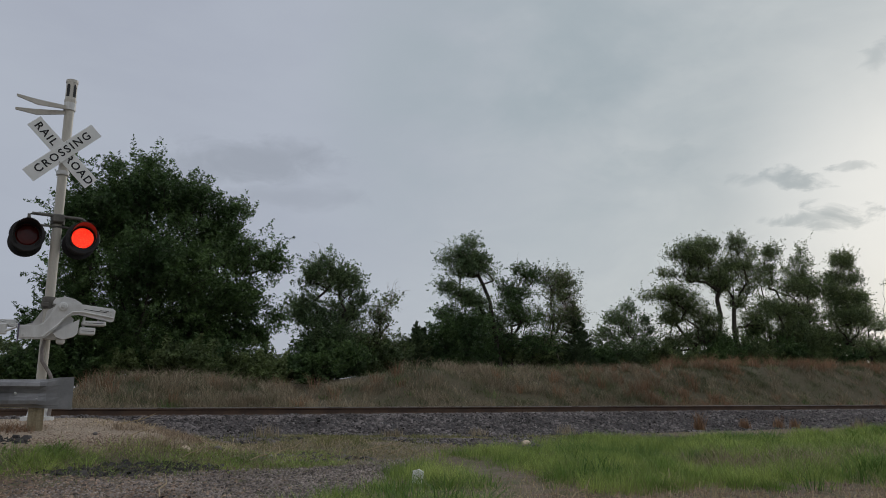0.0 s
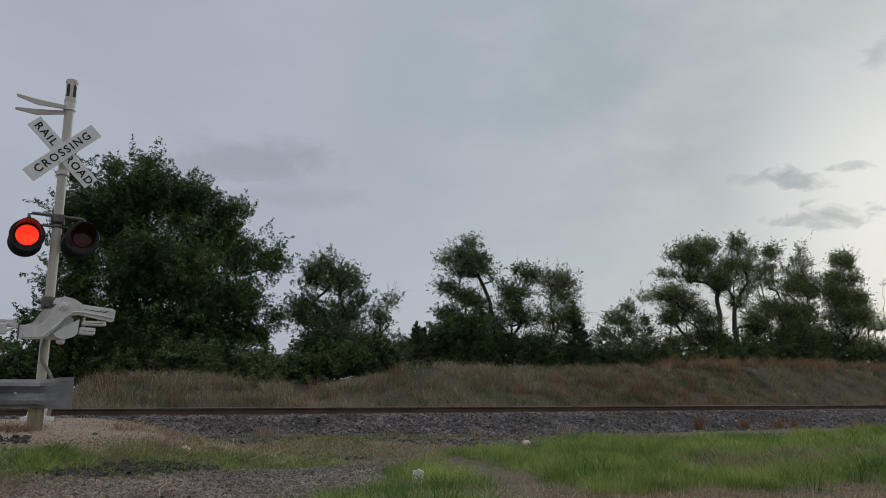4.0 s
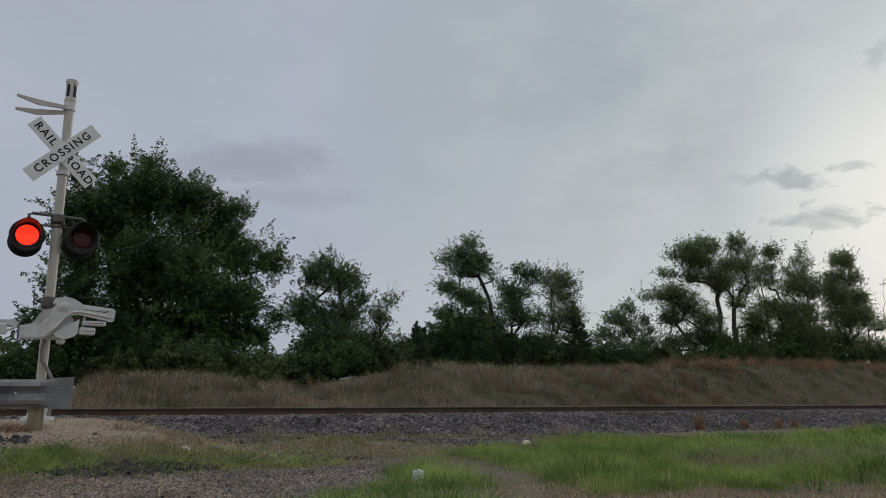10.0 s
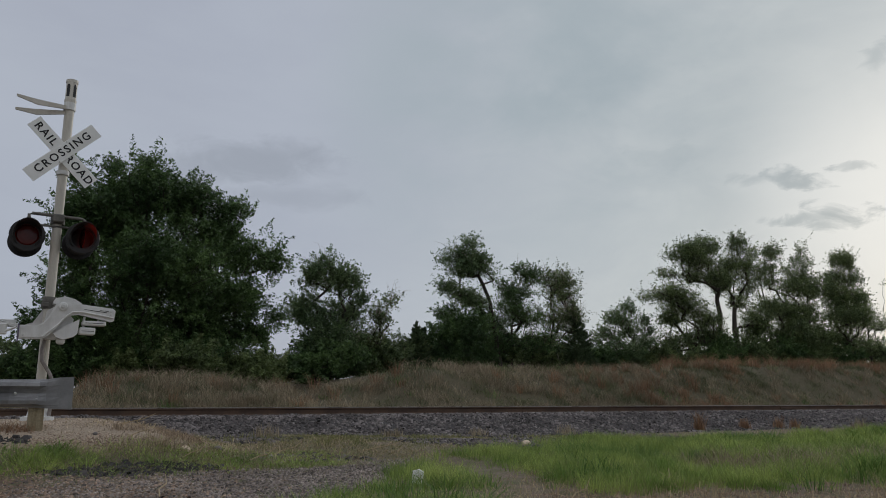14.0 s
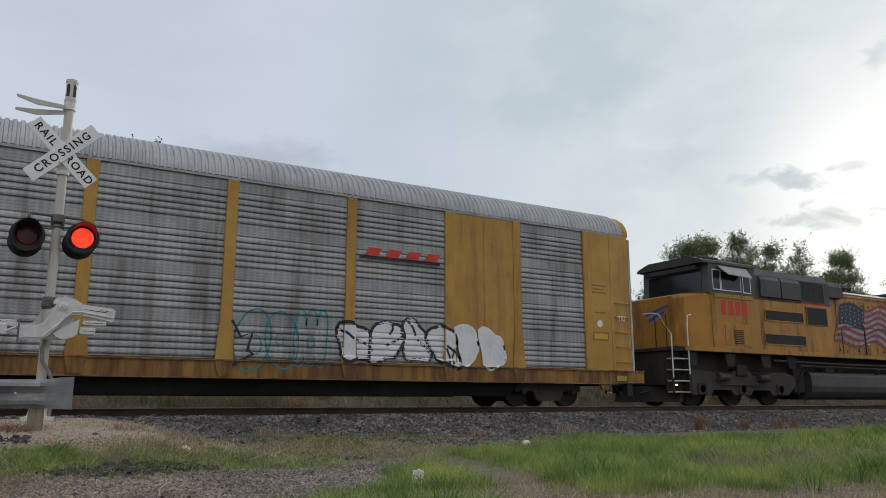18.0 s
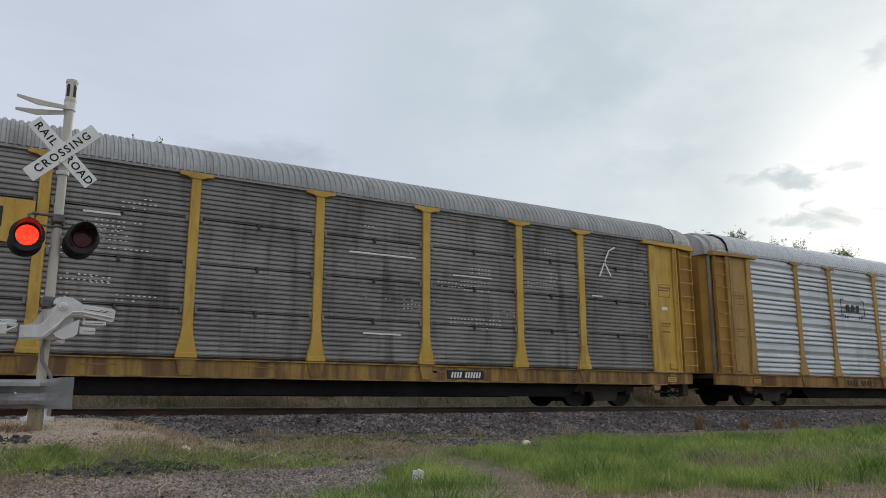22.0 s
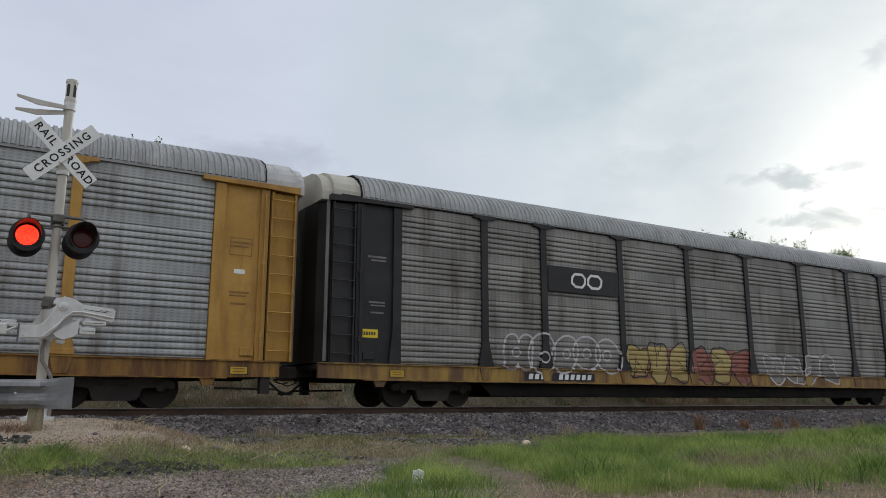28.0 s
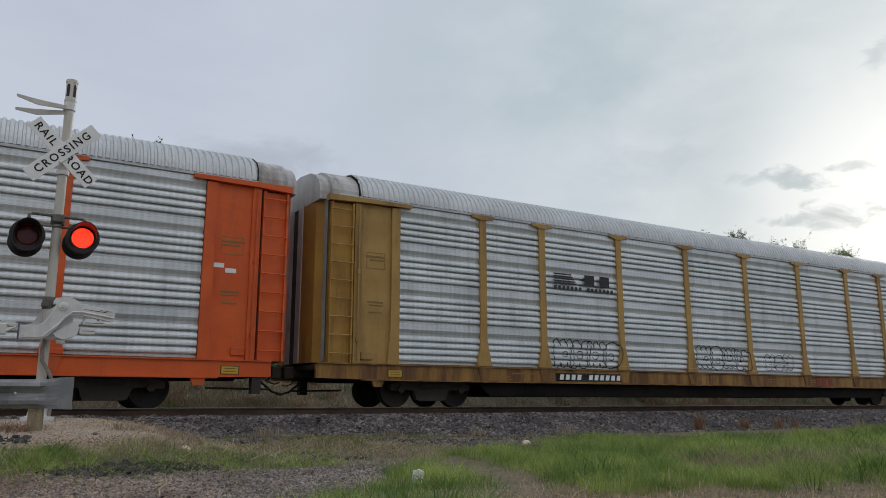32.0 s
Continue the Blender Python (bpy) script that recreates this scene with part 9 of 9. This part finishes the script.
bars(w, -3.9, -3.6, 0.7, 0.86, 2, M_DECAL_T, y=NEAR + 0.001)
WAGONS.append(w)
# 2
w = make_rack("bright silver auto rack wagon with ochre posts", M_SILB, M_ROOFB, M_BROWN, M_SILLB, M_BROWN, M_BROWN, "rib")
bars(w, -6.4, -5.45, 3.40, 3.66, 3, INK, label="black emblem as plain bars between brackets")
part("emblem_bracket", ribbon([(-6.5, 3.84), (-6.66, 3.84), (-6.66, 3.28), (-6.5, 3.28)], 0.045, NEAR - 0.016), INK, w)
part("emblem_bracket", ribbon([(-5.35, 3.84), (-5.19, 3.84), (-5.19, 3.28), (-5.35, 3.28)], 0.045, NEAR - 0.016), INK, w)
for x in (-6.45, -6.3, -5.55, -5.4):
    part("emblem_dot", Shape().lathe([(0, 0.0), (0, 0.05), (0.004, 0.05), (0.004, 0)], (x, NEAR - 0.014, 3.20), (0, -1, 0), 12), INK, w)
bars(w, -6.75, -5.15, 0.70, 0.88, 9, INK, (4,), NEAR + 0.001, "wagon number as plain bars")
WAGONS.append(w)
# 3
w = make_rack("soot-darkened auto rack wagon with bright yellow posts", M_SILD, M_ROOFD, M_YELB, M_SILLY, M_YELB, M_YELB, "slat")
yellow_sign(w, -7.06, -4.44, 3.1, 3.95, M_YELB)
bars(w, -6.7, -4.85, 3.38, 3.78, 3, INK, y=NEAR - 0.006, label="black emblem as plain bars")
bars(w, -6.6, -4.95, 3.22, 3.30, 11, INK, y=NEAR - 0.006)
sill_number(w, -8.5, -5.8)
sill_number(w, 4.9, 6.0)
graffiti(w, -13.0, -12.2, 1.55, 2.1, 3, None, INK, 231, stroke=0.03, label="small black scrawl on the door", style="slat")
# pale dashes for scrapes and for skylight through the panels, both as white paint
for k in range(5):
    plate(w, (-3.6, 2.2, 5.1, 2.6, 9.8)[k], (-2.9, 4.0, 6.3, 3.6, 10.2)[k], (3.86, 3.62, 3.30, 1.70, 3.1)[k], (3.90, 3.66, 3.33, 1.74, 3.14)[k], M_DECAL_W, NEAR + 0.03, "bright_scrape")
part("chalk_mark", ribbon([(10.1, 3.7), (10.5, 4.5), (10.75, 4.62)], 0.05, NEAR + 0.01), M_DECAL_W, w)
part("chalk_mark", ribbon([(10.3, 4.15), (10.55, 3.75)], 0.05, NEAR + 0.01), M_DECAL_W, w)
sill_marks(w, 32)
bright_slits(w, 33)
WAGONS.append(w)
# 4
w = make_rack("silver auto rack wagon with yellow posts", M_SIL, M_ROOF, M_YEL, M_SILLB, M_BROWN, M_YEL, "rib", strips=True)
wordmark(w, -6.9, -4.65, 3.36, 3.66, 8, M_DECAL_G, "dark wordmark as plain shapes")
sill_number(w, -7.0, -4.5)
bars(w, 4.7, 5.75, 0.68, 0.92, 3, M_MAROON, y=NEAR + 0.001)
sill_marks(w, 42)
WAGONS.append(w)
# 5
w = make_rack("dull grey auto rack wagon with shield emblem and coloured graffiti", M_SILG, M_ROOFD, M_YEL, M_SILLB, M_YEL, M_YEL, "fine")
yellow_sign(w, -9.06, -7.30, 3.08, 4.92, M_YEL)
shield(w, -8.17, 4.08, 1.45, 1.55, NEAR - 0.004)
letters("BUILDING", 0.42, INK, w, pose(-5.52, NEAR - 0.012, 4.30, 90), "black lettering", bold=0.022, spacing=1.12)
letters("AMERICA", 0.42, INK, w, pose(-3.27, NEAR - 0.012, 4.30, 90), "black lettering", bold=0.022, spacing=1.12)
graffiti(w, -8.45, -7.05, 0.62, 2.05, 2, [M_SPRAY_W], INK, 251, stroke=0.05, label="white bubble graffiti with black strokes", style="fine")
piece = part("graffiti", painted(blob(-0.6, 1.35, 7.6, 1.75, 252), -0.003, "fine"), M_SPRAY_T, w, "large green and mauve sprayed word on a teal ground")
for k, (fill, lines) in enumerate(((M_SPRAY_G, [[(-4.05, 2.42), (-3.25, 0.62), (-2.55, 2.40)]]),
                                   (M_SPRAY_P, [[(-2.05, 0.62), (-1.95, 2.30), (-1.30, 2.30), (-1.08, 1.90), (-1.35, 1.52), (-1.90, 1.50)], [(-1.55, 1.45), (-0.95, 0.62)]]),
                                   (M_SPRAY_P, [[(-0.50, 0.62), (-0.42, 2.30)], [(0.52, 0.62), (0.55, 2.30)], [(-0.45, 1.42), (0.52, 1.46)]]),
                                   (M_SPRAY_G, [[(2.25, 2.02), (1.95, 2.36), (1.40, 2.30), (1.20, 1.95), (1.50, 1.58), (2.05, 1.40), (2.28, 1.05), (1.95, 0.66), (1.40, 0.62), (1.10, 0.95)]]))):
    for name, wide, lift, paint_ in (("painted_outline", 0.58, -0.006, INK), ("painted_stroke", 0.43, -0.011, fill)):
        for ln in lines:
            for k2, ((xa, za), (xb, zb)) in enumerate(zip(ln[:-1], ln[1:])):
                part(name, painted(stroke_outline(xa, za, xb, zb, wide), lift - 0.0006 * k2 - 0.002 * (k % 2), "fine"), paint_, piece)
graffiti(w, 2.4, 4.5, 0.5, 1.95, 1, [M_SPRAY_T], INK, 255, None, 0.03, "teal sprayed patch", style="fine")
for k, (x, z) in enumerate(((-4.5, 1.3), (-4.3, 1.9), (1.2, 2.1), (2.55, 1.6), (3.3, 1.75), (4.35, 1.4))):
    part("paint_spot", Shape().prism(blob(x, z, 0.28, 0.3, 260 + k), "y", NEAR - 0.037, NEAR - 0.034), M_SPRAY_M, w)
sill_number(w, -7.05, -4.55)
WAGONS.append(w)
# 6
w = make_rack("grey slatted auto rack wagon with a cream roof", M_SILG, M_ROOFC, M_YEL, M_SILLB, M_YEL, M_YEL, "slat")
graffiti(w, -12.0, -8.2, 0.72, 1.9, 5, [M_SPRAY_W], INK, 261, stroke=0.05, label="white bubble graffiti with black strokes", style="slat")
for a, b in ((7.19, 9.17), (9.17, 11.5), (4.31, 7.19), (1.43, 4.31)):
    for k in range(3):
        z = 2.03 + 1.0 * k
        plate(w, (a + b) / 2 - 0.04, (a + b) / 2 + 0.04, z - 0.07, z + 0.07, M_DECAL_W, NEAR + 0.03, "panel_clip")
        plate(w, a + 0.13, a + 0.20, z - 0.1, z + 0.1, M_DECAL_W, NEAR + 0.03, "panel_clip")
        plate(w, b - 0.20, b - 0.13, z - 0.1, z + 0.1, M_DECAL_W, NEAR + 0.03, "panel_clip")
plate(w, 10.6, 11.15, 0.64, 0.92, INK, NEAR + 0.006)
sill_marks(w, 62)
WAGONS.append(w)
# 7
w = make_rack("dark stained auto rack wagon with black posts and graffiti", M_SILM, M_ROOFD, M_CNBLACK, M_SILLY, M_CNBLACK, M_CNBLACK, "fine", M_ROOFC)
plate(w, -7.06, -4.44, 3.14, 3.86, M_CNBLACK, NEAR + 0.012, "sign_sheet", "black painted sheet behind the emblem", 0.012)
for x0, x1 in ((-6.22, -5.72), (-5.62, -5.10)):
    part("emblem_shape", ribbon([(x0 + 0.12, 3.32), (x1 - 0.12, 3.32), (x1 - 0.02, 3.42), (x1, 3.58), (x1 - 0.12, 3.68), (x0 + 0.12, 3.68), (x0 + 0.02, 3.58), (x0, 3.42), (x0 + 0.14, 3.32)], 0.075, NEAR - 0.006), M_DECAL_W, w, "white emblem as plain rounded shapes")
graffiti(w, -8.5, -4.5, 0.90, 1.95, 5, None, M_SPRAY_L, 271, None, 0.055, "pale outline graffiti", style="fine")
graffiti(w, -4.2, -1.6, 0.62, 1.88, 3, [M_SPRAY_Y], INK, 272, M_SPRAY_R, 0.04, "ochre and red graffiti", style="fine")
graffiti(w, -1.5, 1.35, 0.62, 1.9, 3, [M_SPRAY_R, M_SPRAY_Y], INK, 273, M_SPRAY_R, 0.04, "red and ochre graffiti", style="fine")
graffiti(w, 2.1, 6.1, 0.68, 1.75, 4, [M_SILM], M_SPRAY_L, 274, None, 0.05, "grey graffiti with pale outlines", style="fine")
sill_number(w, -7.95, -5.5)
plate(w, 12.3, 12.7, 2.25, 2.55, M_DECAL_W, NEAR + 0.066)
plate(w, 12.3, 12.7, 1.75, 1.9, M_DECAL_Y, NEAR + 0.066)
plate(w, -12.75, -12.25, 1.62, 1.82, M_DECAL_Y, NEAR + 0.066, "placard", "yellow placard with dark print")
bars(w, -12.70, -12.30, 1.68, 1.76, 6, INK, y=NEAR + 0.060)
WAGONS.append(w)
# 8
w = make_rack("grey auto rack wagon with yellow posts and bubble graffiti", M_SILG, M_ROOFD, M_YEL, M_SILLB, M_YEL, M_YEL, "fine")
wordmark(w, -6.85, -4.6, 3.34, 3.64, 8, M_DECAL_G, "dark wordmark as plain shapes")
graffiti(w, -6.5, -4.5, 1.1, 2.2, 4, [M_SPRAY_W], INK, 281, stroke=0.03, label="white graffiti with thin black strokes", style="fine")
graffiti(w, -4.1, -1.4, 0.68, 2.15, 2, [M_SILB], INK, 282, stroke=0.05, label="silver bubble graffiti with black outline", style="fine")
graffiti(w, -1.15, 2.5, 0.63, 1.85, 5, [M_SPRAY_K, M_SPRAY_P], INK, 283, M_SPRAY_V, 0.045, "khaki and mauve graffiti edged with violet", style="fine")
graffiti(w, 5.0, 7.95, 0.68, 2.0, 4, [M_SPRAY_F, M_SPRAY_K], INK, 284, None, 0.035, "worn white graffiti with dark strokes", style="fine")
sill_number(w, -7.05, -4.6)
sill_marks(w, 82)
WAGONS.append(w)
# 9
w = make_rack("brown-stained slatted auto rack wagon with rusty yellow posts", M_SILW, M_ROOFK, M_YELO, M_SILLY, M_RUSTY, M_RUSTY, "slat")
yellow_sign(w, -9.06, -7.30, 3.08, 4.92, M_YELO)
shield(w, -8.18, 4.05, 1.3, 1.45, NEAR - 0.004, M_DECAL_K, M_FADER, M_FADEW)
graffiti(w, -1.3, 1.4, 0.75, 1.7, 4, [M_SPRAY_F], M_SILW, 291, stroke=0.035, label="faded white graffiti", style="slat")
sill_number(w, -8.0, -5.5)
sill_number(w, 5.1, 6.3)
# white bars: worn scrapes, and sky showing through slots put in as colour
for k in range(5):
    plate(w, (-3.8, 2.0, 4.9, -0.6, 8.2)[k], (-2.8, 3.6, 6.2, 0.2, 8.9)[k], (3.86, 3.62, 3.28, 1.70, 2.66)[k], (3.89, 3.65, 3.31, 1.73, 2.69)[k], M_DECAL_W, NEAR + 0.03, "bright_scrape")
for k in range(8):
    plate(w, (-11.4, -10.9, -10.2, -11.3, -9.9, -6.9, -6.2, -10.0)[k], (-10.6, -10.4, -9.75, -10.3, -9.5, -6.2, -5.7, -9.4)[k], (4.12, 3.92, 4.28, 3.34, 3.36, 3.86, 3.30, 3.72)[k], (4.145, 3.935, 4.31, 3.37, 3.38, 3.885, 3.33, 3.74)[k], M_DECAL_W, NEAR + 0.03, "bright_scrape")
part("chalk_mark", ribbon([(10.1, 3.7), (10.5, 4.45), (10.75, 4.55)], 0.05, NEAR + 0.01), M_DECAL_W, w)
sill_marks(w, 92)
bright_slits(w, 93)
WAGONS.append(w)
# 10
w = make_rack("bright silver auto rack wagon with ochre posts and faint graffiti", M_SILB, M_ROOFB, M_BROWN, M_SILLB, M_BROWN, M_YEL, "rib", strips=True)
for k in range(5):
    part("emblem_stripe", Shape().prism([(-6.85, 3.66 - 0.065 * k), (-6.2 + 0.05 * k, 3.66 - 0.065 * k), (-6.2 + 0.05 * k, 3.62 - 0.065 * k), (-6.8, 3.62 - 0.065 * k)], "y", NEAR - 0.016, NEAR - 0.012), INK, w)
bars(w, -5.8, -4.65, 3.38, 3.68, 2, INK, label="black emblem as plain bars")
bars(w, -6.85, -4.6, 3.22, 3.31, 15, INK, (7,))
graffiti(w, -6.8, -4.4, 1.05, 1.85, 4, None, INK, 301, stroke=0.025, label="thin black outline graffiti")
graffiti(w, -1.1, 1.3, 1.08, 1.85, 4, None, INK, 302, stroke=0.025, label="thin black outline graffiti")
graffiti(w, 2.2, 3.6, 1.15, 1.7, 3, None, INK, 303, stroke=0.02, label="thin black outline graffiti")
sill_number(w, -6.85, -4.35)
bars(w, 4.75, 5.8, 0.67, 0.93, 3, M_MAROON, y=NEAR + 0.001)
sill_marks(w, 102)
WAGONS.append(w)
# 11
w = make_rack("orange-red auto rack wagon with bright silver panels", M_SILB, M_ROOFB, M_ORANGE, M_ORANGE, M_ORANGE, M_ORANGE, "rib")
plate(w, 12.3, 12.62, 2.98, 3.08, M_DECAL_W, NEAR + 0.066)
WAGONS.append(w)
LOCOS = [make_loco_a(), make_loco_b()]


# ---------------------------------------------------------------- movement
CAR, LOCO = 28.55, 22.45
SLACK = (-0.28, -0.25, -0.15, -0.17, -0.29, -0.38, -0.25, -0.32, -0.18, 0.03, 0.08, 0.08)   # play in the couplers, wagon by wagon
SPEED, AT20, SLOWING = 21.9, 61.5, 0.03   # at 20 s: metres a second, place of the first wagon's front coupler, loss of speed


def train_at(t):
    return AT20 + SPEED * (t - 20) - SLOWING * (t - 20) ** 2


def motions():
    times = [0.0, 4.0, 8.0, 12.0] + [14.0 + 0.5 * k for k in range(37)]
    for k, w in enumerate(WAGONS):
        walk(w, [(t, pose(train_at(t) - CAR * (k + 0.5) + SLACK[k], Y_TRACK, 0)) for t in times])
    for k, l in enumerate(LOCOS):
        walk(l, [(t, pose(train_at(t) + LOCO * (k + 0.5), Y_TRACK, 0)) for t in times])
    # the trees stir a little in the wind
    for k, ob in enumerate(TREES):
        base = ob.matrix_basis.copy()
        walk(ob, [(float(t), base @ pose(0, 0, 0, 0.22 * math.sin(1.9 * t + k), 0.30 * math.sin(1.3 * t + 2 * k), 0)) for t in range(33)])
    # the two signal optics turn about to flash by turns
    period, on, first = 1.191, 0.5095, 5.66 - 5 * 1.191
    for disc, start in zip(OPTICS, (first + period / 2, first) * 2):
        rows = []
        t = start
        while t < 32.2:
            # first moments, on the film's thirtieths, at which the lens is lit and dark again
            a, b, c = (math.ceil((t + 0.015) * 30) / 30, math.ceil((t + 0.514) * 30) / 30, math.ceil((t + period + 0.015) * 30) / 30)
            rows += [(a - 2 / 30, 180), (a - 1 / 30, 101), (a, 13), (a + 1 / 30, 0)] + [(a + round(k * (b - a) * 6) / 30, 0) for k in range(1, 5)]
            rows += [(b - 2 / 30, 0), (b - 1 / 30, 14), (b, 102), (b + 1 / 30, 180)] + [(b + round(k * (c - b) * 6) / 30, 180) for k in range(1, 5)]
            t += period
        inside = [(q, a) for q, a in rows if 0 < q < 32]
        before = [a for q, a in rows if q <= 0]
        walk(disc, [(0.0, pose(0, 0, 0, 0, 0, before[-1] if before else 180))] + [(q, pose(0, 0, 0, 0, 0, a)) for q, a in inside] + [(32.0, pose(0, 0, 0, 0, 0, inside[-1][1]))])


motions()
